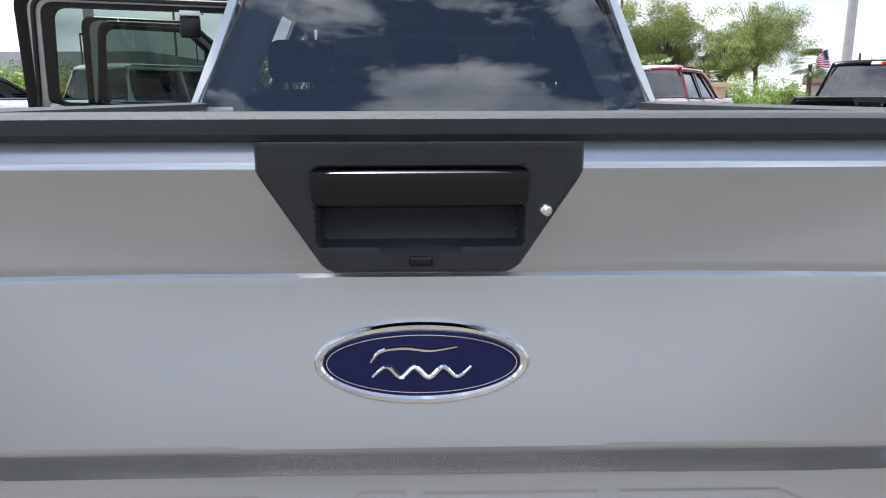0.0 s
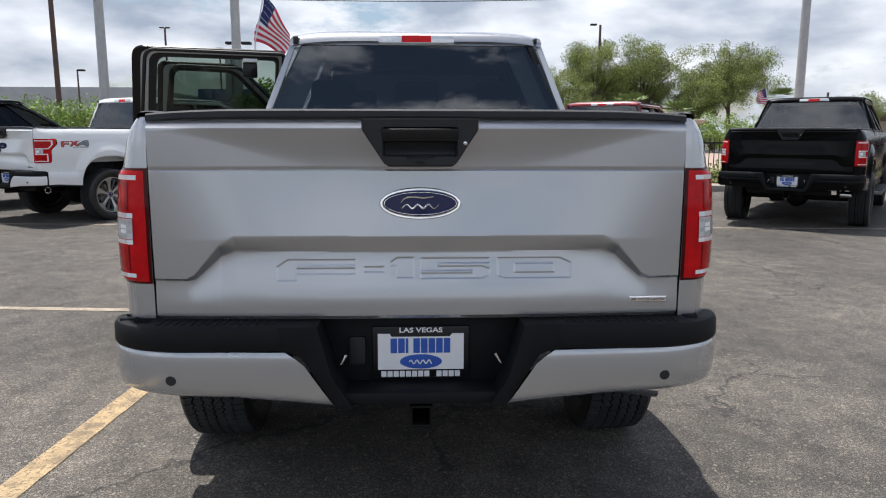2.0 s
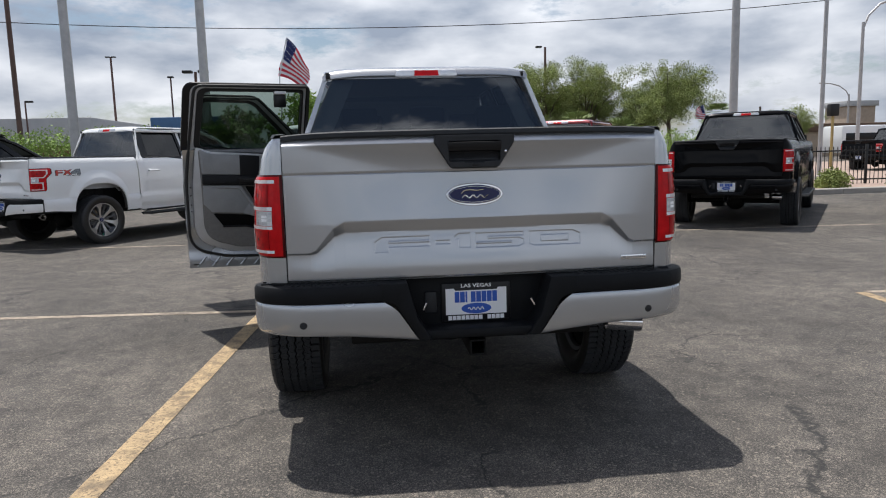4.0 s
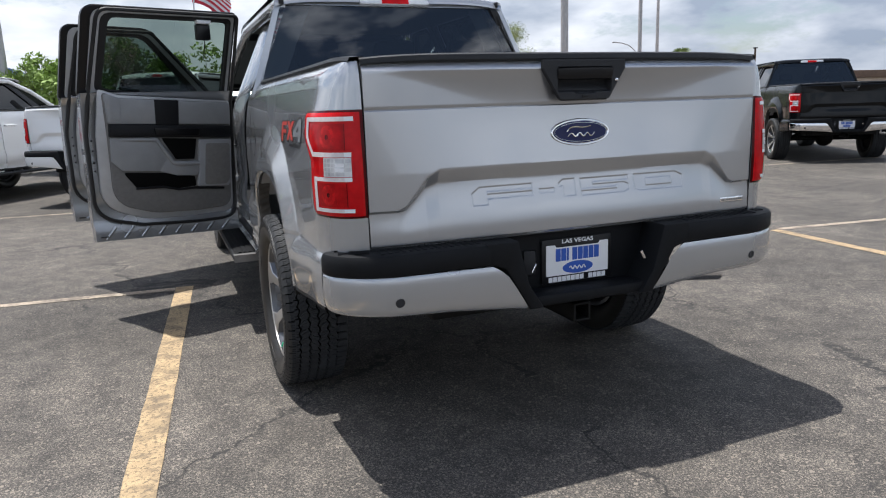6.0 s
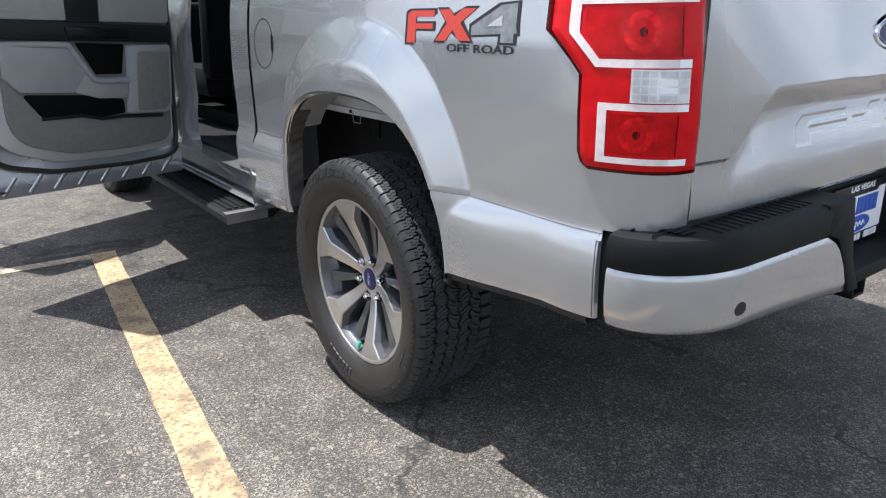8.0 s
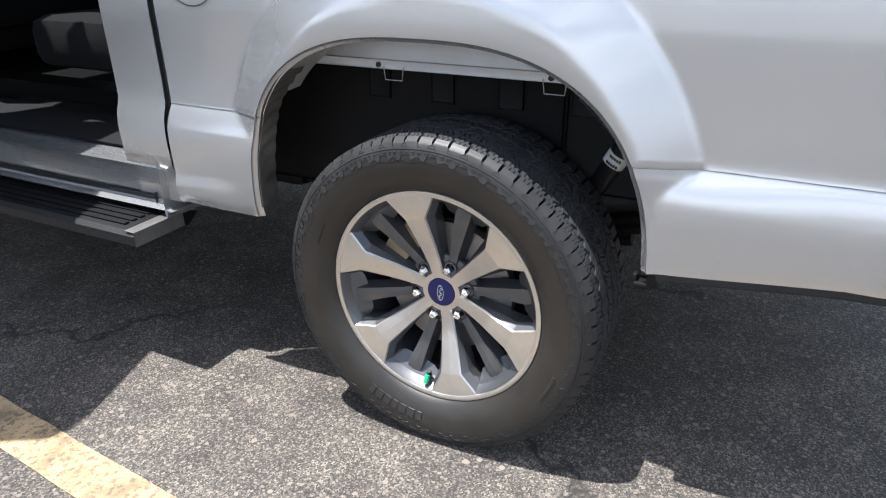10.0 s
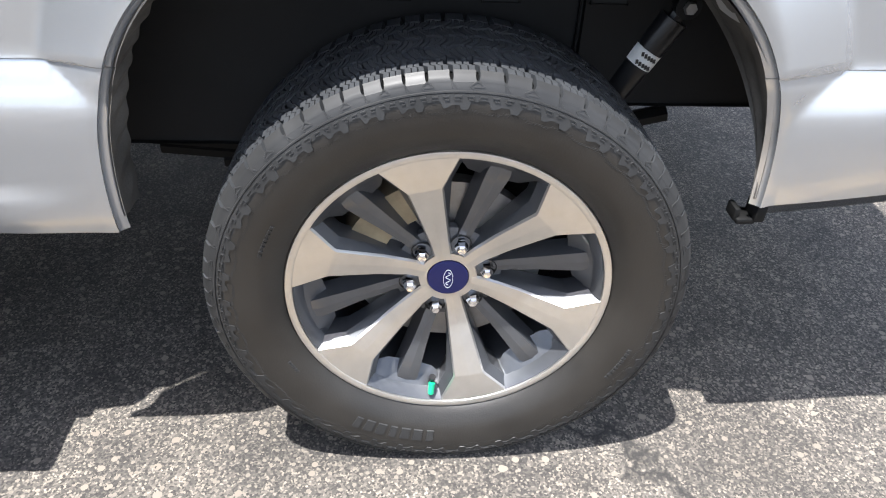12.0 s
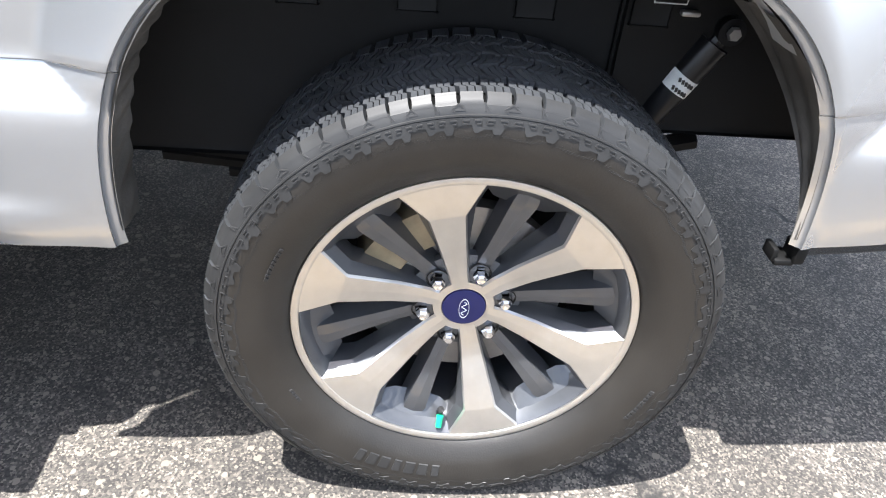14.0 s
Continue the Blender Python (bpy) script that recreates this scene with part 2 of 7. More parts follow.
def rbox(bm, lo, hi, bevel=0.0, m=None, seg=2, mi=0):
    """A box between two corners, its edges rounded, moved by m."""
    lo, hi = Vector(lo), Vector(hi)
    r = bmesh.ops.create_cube(bm, size=1.0)
    vs = r["verts"]
    for v in vs:
        v.co = Vector(((lo[k] + hi[k]) / 2 + v.co[k] * (hi[k] - lo[k])) for k in range(3))
    if bevel:
        es = list({e for v in vs for e in v.link_edges})
        r = bmesh.ops.bevel(bm, geom=es, offset=bevel, segments=seg, profile=0.5, affect="EDGES")
        vs = list({v for f in r["faces"] for v in f.verts} | {v for v in vs if v.is_valid})
    if m:
        for v in vs:
            v.co = m @ v.co
    if mi:
        for f in {f for v in vs for f in v.link_faces}:
            f.material_index = mi
    return vs


def inset(poly, d):
    """The outline drawn in by d, corner by corner."""
    n = len(poly)
    area = sum(poly[i][0] * poly[(i + 1) % n][1] - poly[(i + 1) % n][0] * poly[i][1] for i in range(n))
    sg = 1.0 if area > 0 else -1.0
    out = []
    for i in range(n):
        p, a, c = Vector(poly[i]), Vector(poly[i - 1]), Vector(poly[(i + 1) % n])
        e0, e1 = (p - a), (c - p)
        if e0.length < 1e-7 or e1.length < 1e-7:
            e0 = e1 = e0 if e0.length > e1.length else e1
        e0, e1 = e0.normalized(), e1.normalized()
        m = Vector((-e0.y - e1.y, e0.x + e1.x)) * sg
        k = d / max(0.35, m.length / 2)
        out.append(tuple(p + m.normalized() * k) if m.length > 1e-6 else tuple(p))
    return out


def prism(bm, poly, place, depth, bevel=0.0, mi=0):
    """A flat outline (a, b) raised by depth; place(a, b, h) gives the point."""
    rings = [[bm.verts.new(place(a, b, 0)) for a, b in poly]]
    if bevel:
        rings.append([bm.verts.new(place(a, b, depth - bevel)) for a, b in poly])
        rings.append([bm.verts.new(place(a, b, depth - 0.3 * bevel)) for a, b in inset(poly, 0.3 * bevel)])
    rings.append([bm.verts.new(place(a, b, depth)) for a, b in (inset(poly, bevel) if bevel else poly)])
    n = len(poly)
    for r0, r1 in zip(rings, rings[1:]):
        for i in range(n):
            f = bm.faces.new((r0[i], r0[(i + 1) % n], r1[(i + 1) % n], r1[i]))
            f.material_index = mi
    f = bm.faces.new(rings[-1])
    f.material_index = mi
    return rings


def lathe(bm, prof, n, place, close=False, mi=0, a0=0.0, a1=2 * math.pi):
    """Turns a profile of (r, x) about an axis; place(angle, r, x)."""
    full = abs(a1 - a0 - 2 * math.pi) < 1e-6
    cnt = n if full else n + 1
    rows = [[bm.verts.new(place(a0 + (a1 - a0) * i / n, r, x)) for r, x in prof] for i in range(cnt)]
    for i in range(n):
        p, q = rows[i], rows[(i + 1) % cnt]
        for j in range(len(prof) - 1 + (1 if close else 0)):
            k = (j + 1) % len(prof)
            f = bm.faces.new((p[j], q[j], q[k], p[k]))
            f.material_index = mi
    return rows


def tube(bm, pts, r, n=8, cap=True):
    """A round bar along a line of points."""
    pts = [Vector(p) for p in pts]
    rr = r if isinstance(r, (list, tuple)) else [r] * len(pts)
    rings = []
    for i, p in enumerate(pts):
        d = (pts[min(i + 1, len(pts) - 1)] - pts[max(i - 1, 0)]).normalized()
        a = d.orthogonal().normalized() if i == 0 else (rings_a - d * rings_a.dot(d)).normalized()
        rings_a = a
        b = d.cross(a)
        rings.append([bm.verts.new(p + (a * math.cos(2 * math.pi * k / n) + b * math.sin(2 * math.pi * k / n)) * rr[i]) for k in range(n)])
    for p, q in zip(rings, rings[1:]):
        for k in range(n):
            bm.faces.new((p[k], p[(k + 1) % n], q[(k + 1) % n], q[k]))
    if cap:
        bm.faces.new(rings[0][::-1])
        bm.faces.new(rings[-1])
    return bm


def facing(bm, way):
    """Turn every face towards the given direction."""
    bm.normal_update()
    for f in bm.faces:
        if f.normal.dot(way) < 0:
            f.normal_flip()
    return bm


def fix(bm):
    bmesh.ops.recalc_face_normals(bm, faces=bm.faces)
    return bm


def smooth_table(tab, k=0.010):
    """A soft curve through a table of (z, x)."""
    zs = np.array([t[0] for t in tab])
    xs = np.array([t[1] for t in tab])
    fine = np.linspace(zs[0] - 0.05, zs[-1] + 0.05, 900)
    raw = np.interp(fine, zs, xs)
    w = np.exp(-0.5 * (np.arange(-60, 61) * (fine[1] - fine[0]) / k) ** 2)
    w /= w.sum()
    soft = np.convolve(np.pad(raw, 60, mode="edge"), w, mode="valid")
    return lambda z: float(np.interp(z, fine, soft))


def sstep(a, b, x):
    t = min(1.0, max(0.0, (x - a) / (b - a)))
    return t * t * (3 - 2 * t)


def text_mesh(body, size, depth, bevel=0.0):
    """Raised letters in the built-in font, as a bmesh in the xy plane, centred."""
    cu = bpy.data.curves.new("letters", "FONT")
    cu.body, cu.size, cu.extrude, cu.align_x, cu.align_y = body, size, depth, "CENTER", "CENTER"
    cu.resolution_u = 3
    cu.offset = bevel
    ob = new("letters", cu)
    dg = bpy.context.evaluated_depsgraph_get()
    me = bpy.data.meshes.new_from_object(ob.evaluated_get(dg))
    bm = bmesh.new()
    bm.from_mesh(me)
    bpy.data.objects.remove(ob)
    bpy.data.curves.remove(cu)
    bpy.data.meshes.remove(me)
    return bm


# ---- pickup truck: its tail at y = 0, its nose towards +y, ground at z = 0 ----
AXR, AXF, AXZ = 1.073, 4.755, 0.393
ARCHZ = 0.50
CREASE = 0.783
XB = smooth_table([(0.572, 0.930), (0.582, 0.945), (0.60, 0.951), (0.64, 0.955), (0.69, 0.9575), (0.715, 0.9568), (0.745, 0.9525), (0.772, 0.9448), (0.781, 0.9410), (0.786, 0.9388), (0.80, 0.9375),
                   (0.90, 0.938), (1.02, 0.940), (1.15, 0.934), (1.25, 0.922), (1.33, 0.904), (1.37, 0.886), (1.395, 0.864), (1.405, 0.848)], 0.0035)


def groove(z):
    """The pressed line along the body: the skin steps in below the upper panel and comes out again."""
    return -0.0028 * sstep(CREASE + 0.0025, CREASE, z) * min(1.0, max(0.0, 1 - (CREASE - z) / 0.018))


def XS(z):
    return XB(z) + groove(z)


def flare(y, z, yc):
    """The arch's moulding: a soft crease, then an even slope out to the lip."""
    a, b = abs(y - yc) / 0.60, max(0.0, z - ARCHZ) / 0.70
    w = (a ** 2.2 + b ** 2.2) ** (1 / 2.2)
    return 0.003 * sstep(1.010, 0.985, w) + 0.040 * min(1.0, max(0.0, (0.995 - w) / 0.165))


def side_x(y, z, yc):
    """Half width of the body: upper panel with the arch's moulding, and the prouder band below the crease."""
    if z > 0.800:
        return XB(z) + flare(y, z, yc)
    squeeze = 0.62 if y > yc else float(np.interp(y, [0.25, 0.497, 0.59], [1.0, 0.81, 0.76]))
    low = XB(0.70 - (0.70 - z) * squeeze if z < 0.70 else z)
    low += 0.010 * sstep(0.25, 0.55, y) * sstep(CREASE, 0.72, z)
    if y > yc:
        low += 0.007 * sstep(0.594, 0.580, z) * sstep(yc + 0.53, yc + 0.66, y)
    top = 0.9378 + flare(y, 0.80, yc)
    k = 0.004
    return groove(z) + k * math.log(math.exp((low - 0.94) / k) + math.exp((top - 0.94) / k)) + 0.94 - k * math.log(2) * math.exp(-abs(low - top) / k)


def side_patch(bm, yc, y0, y1, zr, zf, ztop, sx, nu=150, nv=34):
    """The sheet round a wheel arch, from y0 (rear) to y1 (front)."""
    def se(th, a, b, n):
        return yc + 0.022 - a * math.copysign(abs(math.cos(th)) ** (2 / n), math.cos(th)), ARCHZ + b * abs(math.sin(th)) ** (2 / n)
    # one row of the sheet lies along the crease on either side of the wheel
    ur, uf = 0.30 * (CREASE - zr) / (ztop - zr), 0.72 + 0.28 * (ztop - CREASE) / (ztop - zf)
    def level(b, n):
        return math.asin(((CREASE - ARCHZ) / b) ** (n / 2))
    knots_u = [0, ur, 0.30, 0.72, uf, 1.0]
    knots_a = [radians(4), level(0.492, 2.7), radians(47), radians(130), math.pi - level(0.492, 2.7), radians(180)]
    knots_f = [radians(4), level(0.70, 2.2), radians(47), radians(130), math.pi - level(0.70, 2.2), radians(180)]
    def B(u):
        if u < 0.30:
            return y0, zr + (ztop - zr) * u / 0.30
        if u < 0.72:
            return y0 + (y1 - y0) * (u - 0.30) / 0.42, ztop
        return y1, ztop + (zf - ztop) * (u - 0.72) / 0.28
    near = [0.0, 0.0005, -0.0005, 0.001, -0.001, 0.0016, -0.0016, 0.0024, -0.0024]
    us = sorted(set(np.linspace(0, 1, nu).tolist() + [0.30, 0.72] + [ur + d for d in near] + [uf + d for d in near]))
    rows = []
    for u in us:
        ta, tf = float(np.interp(u, knots_u, knots_a)), float(np.interp(u, knots_u, knots_f))
        A, F, E = se(ta, 0.503 if ta < math.pi / 2 else 0.491, 0.492, 2.7), se(tf, 0.60, 0.70, 2.2), B(u)
        zl = 0.590 - 0.042 * (A[0] - y0) / 0.35 if A[0] < yc else 0.515
        A, F, E = (A[0], max(A[1], zl)), (F[0], max(F[1], zl + 0.004)), (E[0], max(E[1], zl + 0.008))
        if A[0] < yc:
            F = (F[0], max(F[1], A[1] + 0.0088 * max(0.0, 1 - u / ur)))
        F = (max(F[0], y0 + 0.02), min(F[1], ztop - 0.02)) if F[0] < yc else (min(F[0], y1 - 0.02), min(F[1], ztop - 0.02))
        row = []
        xa = side_x(*A, yc)
        for dx, s in ((0.016, 0.026), (0.011, 0.014), (0.006, 0.002)):
            row.append((sx * (xa - dx), A[0] + (yc + 0.022 - A[0]) * s, A[1] - max(0.0, A[1] - 0.60) * s))
        row.append((sx * (xa - 0.0015), *A))
        n1 = 12
        for k in range(1, n1 + 1):
            y, z = A[0] + (F[0] - A[0]) * k / n1, A[1] + (F[1] - A[1]) * k / n1
            row.append((sx * side_x(y, z, yc), y, z))
        for k in range(1, nv + 1):
            y, z = F[0] + (E[0] - F[0]) * k / nv, F[1] + (E[1] - F[1]) * k / nv
            row.append((sx * side_x(y, z, yc), y, z))
        rows.append([bm.verts.new(p) for p in row])
    for p, q in zip(rows, rows[1:]):
        for j in range(len(p) - 1):
            bm.faces.new((p[j], q[j], q[j + 1], p[j + 1]) if sx < 0 else (p[j], p[j + 1], q[j + 1], q[j]))


def corner(phi, z, off=0.0):
    """Plan of the rounded tail corner: phi 0 faces back, 90 degrees faces sideways."""
    c, s = max(0.0, math.cos(phi)) ** 0.8, max(0.0, math.sin(phi)) ** 0.8
    d = XS(z) - 0.94 + off
    return 0.802 + 0.138 * s + d * math.sin(phi), 0.25 * (1 - c) - (d * 0.35 if d < 0 else d) * math.cos(phi)


def bed_side(root, sx, P, detail):
    bm = bmesh.new()
    side_patch(bm, AXR, 0.25, 1.85, 0.60, 0.50, 1.405, sx, 260 if detail else 70, 60 if detail else 16)
    zs = sorted(np.linspace(0.60, 1.405, 110 if detail else 24).tolist() + [CREASE + d for d in (-0.0045, -0.003, -0.0015, 0.0, 0.001, 0.0025, 0.004)])
    ph = [math.pi / 2 * (0.5 - 0.5 * math.cos(math.pi * k / 44)) for k in range(45)] if detail else np.linspace(0, math.pi / 2, 20).tolist()
    def fn(p, z):
        x, y = corner(p, z)
        return sx * x, y, z
    grid(bm, fn, ph, zs, lambda p, z: not (z < 0.795 and corner(p, z)[1] < 0.112), 0, sx < 0)
    ob = part("bed_side", bm, P, root, smooth=40)
    bm = bmesh.new()
    edge = [(-0.012, 0.006), (-0.006, -0.002), (-0.006, -0.016), (-0.010, -0.021), (-0.060, -0.021)]
    def trim(y, k):
        z = float(np.interp(y, [0.25, 0.59], [0.602, 0.570]))
        return sx * (side_x(y, z + 0.012, AXR) + edge[int(k)][0] - 0.014 * (max(0.0, 0.25 - y) / 0.14) ** 2), y, z + edge[int(k)][1]
    grid(bm, trim, np.linspace(0.13, 0.583, 24).tolist(), list(range(5)))
    part("lower_trim", fix(bm), PLASTIC, ob, "black plastic lower edge")
    # turned-in edge and black seal where the panel stops before the bumper
    bm = bmesh.new()
    def turned(z, k):
        x, y = corner(radians((70.0, 62.5, 61.9, 61.9)[int(k)]), z)
        return sx * (x - (0.003, 0.0015, 0.010, 0.014)[int(k)]), y + (0.0, 0.0005, 0.0, 0.006)[int(k)], z
    grid(bm, turned, np.linspace(0.60, 0.792, 12).tolist(), list(range(4)), None, 0, sx < 0)
    part("edge_fold", bm, P, ob)
    bm = bmesh.new()
    def seal(z, k):
        x, y = corner(radians(61.9), z)
        return sx * (x - (0.012, 0.016, 0.030, 0.060)[int(k)]), y + (0.010, -0.006, -0.030, -0.050)[int(k)], z
    grid(bm, seal, np.linspace(0.604, 0.800, 12).tolist(), list(range(4)), None, 0, sx < 0)
    part("edge_seal", bm, CHASSIS, ob, "black seal behind the bumper end")
    # rail cap
    bm = bmesh.new()
    prof = [(0.850, 1.400), (0.858, 1.412), (0.850, 1.424), (0.815, 1.426), (0.785, 1.420), (0.782, 1.395)]
    grid(bm, lambda y, k: (sx * (prof[int(k)][0] - 0.026 * sstep(0.16, 0.02, y)), y, prof[int(k)][1] - 0.006 * sstep(0.12, 0.02, y)), [0.035, 0.06, 0.10, 0.16, 0.5, 1.2, 1.85], list(range(len(prof))), None, 0, sx > 0)
    part("rail_cap", bm, PLASTIC, ob, "black plastic rail cap")
    # inner wall of the box
    bm = bmesh.new()
    rbox(bm, (sx * 0.70, 0.05, 0.93), (sx * 0.78, 1.83, 1.40), 0.01)
    part("inner_wall", bm, P, ob)
    # arch liner: silver flange above, black corrugated sheet before and behind
    bm = bmesh.new()
    def arch(th, k):
        c, s = math.cos(th), abs(math.sin(th))
        return AXR + 0.022 - 0.487 * k * math.copysign(abs(c) ** (2 / 2.7), c), ARCHZ + 0.495 * k * s ** (2 / 2.7)
    ths = np.linspace(radians(40), radians(142), 40).tolist()
    grid(bm, lambda t, v: (sx * (0.950 - 0.108 * v), *arch(t, 0.985 - 0.006 * math.sin(v * 3.1))), ths, [0, 0.3, 0.6, 1.0], None, 0, sx > 0)
    part("arch_flange", bm, SILVER_IN, ob, "bare silver inner flange")
    # behind the wheel the folds run along the arch, before it they cross the sheet
    def fold_rear(t, v):
        w = 0.012 + 0.135 * sstep(radians(5), radians(36), t)
        k = 0.982 + 0.009 * math.sin(v * 15 + t * 2) * v - 0.012 * v
        y, z = arch(t, k)
        y -= 0.018 * sstep(radians(50), radians(25), t)
        return sx * (side_x(y, z, AXR) - 0.012 - w * v), y, z
    def fold_front(t, v):
        y, z = arch(t, 0.984 + 0.004 * math.sin(t * 66 + v * 5) * sstep(0.05, 0.4, v) - 0.015 * v)
        return sx * (side_x(y, z, AXR) - 0.012 - 0.060 * v), y, z
    for a, b, fold in ((5, 50, fold_rear), (128, 178, fold_front)):
        bm = bmesh.new()
        grid(bm, fold, np.linspace(radians(a), radians(b), 50).tolist(), np.linspace(0, 1, 16).tolist(), None, 0, sx > 0)
        part("arch_liner", bm, LINER, ob, "black ribbed wheel arch liner")
    for a, b in (((0.66, 0.85, 0.540), (0.70, 1.80, 0.985)), ((0.66, 0.30, 0.622), (0.70, 0.86, 0.985))):
        bm = bmesh.new()
        rbox(bm, (sx * a[0], a[1], a[2]), (sx * b[0], b[1], b[2]), 0.01)
        part("inner_arch_wall", bm, CHASSIS, ob)
    for k in range(4):
        bm = bmesh.new()
        rbox(bm, (sx * 0.695, 0.78 + 0.18 * k, 0.80), (sx * 0.704, 0.84 + 0.18 * k, 0.90), 0.003)
        part("wall_stiffener", bm, CHASSIS, ob)
    bm = bmesh.new()
    rbox(bm, (sx * 0.832, 0.62, 0.918), (sx * 0.838, 1.54, 1.04), 0.002)
    rbox(bm, (sx * 0.834, 0.70, 0.900), (sx * 0.846, 1.47, 0.920), 0.003)
    part("inner_panel", bm, SILVER_IN, ob, "bare silver inner panel")
    bm = bmesh.new()
    rbox(bm, (sx * 0.69, 0.40, 0.925), (sx * 0.828, 1.78, 0.955), 0.01)
    part("arch_shelf", bm, CHASSIS, ob)
    return ob


def flap_and_clips(ob):
    bm = bmesh.new()
    rbox(bm, (-0.960, 0.574, 0.536), (-0.920, 0.592, 0.566), 0.004)
    rbox(bm, (-0.956, 0.586, 0.530), (-0.915, 0.618, 0.541), 0.004)
    rbox(bm, (-0.950, 0.612, 0.534), (-0.918, 0.622, 0.556), 0.003)
    part("liner_clip", bm, CHASSIS, ob)
    for y, py in ((0.838, 0.846), (1.222, 1.262)):
        bm = bmesh.new()
        tube(bm, [(-0.848, y - 0.026, 0.906), (-0.848, y - 0.022, 0.876), (-0.848, y + 0.022, 0.876), (-0.848, y + 0.026, 0.906)], 0.0014, 6)
        part("wire_clip", bm, STEEL, ob)
        bm = bmesh.new()
        lathe(bm, [(0.0001, 0), (0.009, 0), (0.009, 0.004), (0.0001, 0.004)], 12, lambda a, r, x: (-0.846 - x, py + 0.7 * r * math.cos(a), 0.909 + 0.7 * r * math.sin(a)))
        part("plug", fix(bm), GLOSSB, ob)


def tail_lamp(root, sx):
    def place(h, v, o=0.0):
        """h across the lamp from its outer end, v down from its top."""
        z = 1.257 - 0.345 * v
        x, y = corner((1 - h) * math.pi / 2, z, 0.004 + o)
        return Vector((sx * x, y - 0.002 + 0.030 * max(0.0, 1 - h) ** 3, z))
    left = lambda v: float(np.interp(v, [0, 0.04, 0.24, 0.47, 0.90, 0.97, 1.0], [0.03, 0.0, 0.0, 0.165, 0.175, 0.195, 0.24]))
    def sheet(f0, f1, v0, v1, m, name, o, nu=8, nv=8, under=None):
        b = bmesh.new()
        f0 = f0 if callable(f0) else (lambda v, c=f0: c)
        f1 = f1 if callable(f1) else (lambda v, c=f1: c)
        grid(b, lambda u, v: place(f0(v) + (f1(v) - f0(v)) * u, v, o), np.linspace(0, 1, nu).tolist(), np.linspace(v0, v1, nv).tolist(), None, 0, sx > 0)
        return part(name, b, m, under or lamp)
    bm = bmesh.new()
    us, vs = np.linspace(0, 1, 40).tolist(), np.linspace(0, 1, 48).tolist()
    def bulge(u, v):
        e = min(u, 1 - u, v, 1 - v)
        return place(left(v) + (1 - left(v)) * u, v, 0.010 * sstep(0, 0.06, e))
    grid(bm, bulge, us, vs, None, 0, sx > 0)
    bm.faces.ensure_lookup_table()
    for a in range(39):
        for b in range(47):
            u, v = (us[a] + us[a + 1]) / 2, (vs[b] + vs[b + 1]) / 2
            if u < 0.026 or v < 0.025 or v > 0.972 or u > 0.975:
                bm.faces[a * 47 + b].material_index = 1
    lamp = part("tail_lamp", bm, [LAMPRED, LAMPDARK], root, "red tail lamp with pale bracket bands and clear centre")
    # upper bracket
    up = lambda v: 0.115 + float(np.interp(v, [0.10, 0.245, 0.425], [0.0, 0.0, 0.145]))
    sheet(0.115, 0.90, 0.060, 0.100, LAMPPALE, "lens_band", 0.0125)
    sheet(up, lambda v: up(v) + 0.052, 0.100, 0.425, LAMPPALE, "lens_band", 0.0125, 5, 16)
    sheet(lambda v: up(v) + 0.052, 0.85, 0.382, 0.425, LAMPPALE, "lens_band", 0.0125)
    # lower bracket
    sheet(0.285, 0.845, 0.612, 0.650, LAMPPALE, "lens_band", 0.0125)
    sheet(0.285, 0.333, 0.650, 0.905, LAMPPALE, "lens_band", 0.0125, 5, 12)
    sheet(0.285, 0.86, 0.905, 0.940, LAMPPALE, "lens_band", 0.0125)
    for h0, h1, v0, v1 in ((0.775, 0.90, 0.060, 0.100), (0.755, 0.85, 0.382, 0.425), (0.755, 0.845, 0.612, 0.650), (0.725, 0.86, 0.905, 0.940)):
        sheet(h0, h1, v0, v1, PLATEW, "lens_end", 0.0132, 4, 4)
    # chambers drawn on the red lens: painted-shade field, reflector ring as glint, bulb, seam
    for v0, v1, h0, bowl in ((0.122, 0.365, lambda v: up(v) + 0.075, 0.51), (0.668, 0.888, lambda v: 0.350, 0.505)):
        sheet(h0, 0.775, v0, v1, LAMPMID, "chamber_shade", 0.0112, 12, 8)
        vm, vr = (v0 + v1) / 2, (v1 - v0) / 2
        for r0, r1, m, o, nm in ((0.55, 0.90, LAMPGLINT, 0.0118, "reflector"), (0.0, 0.20, LAMPDARK, 0.0122, "bulb")):
            b = bmesh.new()
            grid(b, lambda t, r: place(bowl + 1.05 * vr * r * math.cos(t), vm + vr * r * math.sin(t), o), np.linspace(0, 2 * math.pi, 25).tolist(), [max(r0, 0.001), r1], None, 0, sx < 0)
            part(nm, b, m, lamp)
        sheet(0.768, 0.776, v0, v1, LAMPDARK, "seam", 0.0120, 3, 6)
        # upright glints painted as thin brighter red lines
        for k in range(3):
            sheet(0.40 + 0.115 * k, 0.404 + 0.115 * k, v0 + 0.03, v1 - 0.03, LAMPGLINT, "glint_line", 0.0126, 2, 6)
    # clear centre: a bright bowl between columns of small facets
    cl = sheet(0.455, 0.845, 0.432, 0.606, LAMPCLEAR, "clear_lens", 0.0132)
    for i in range(3):
        for j in range(4):
            sheet(0.468 + 0.050 * i, 0.508 + 0.050 * i, 0.440 + 0.041 * j, 0.473 + 0.041 * j, LAMPGREY if i != 1 else LAMPSHADE, "lens_facet", 0.0138, 3, 3, cl)
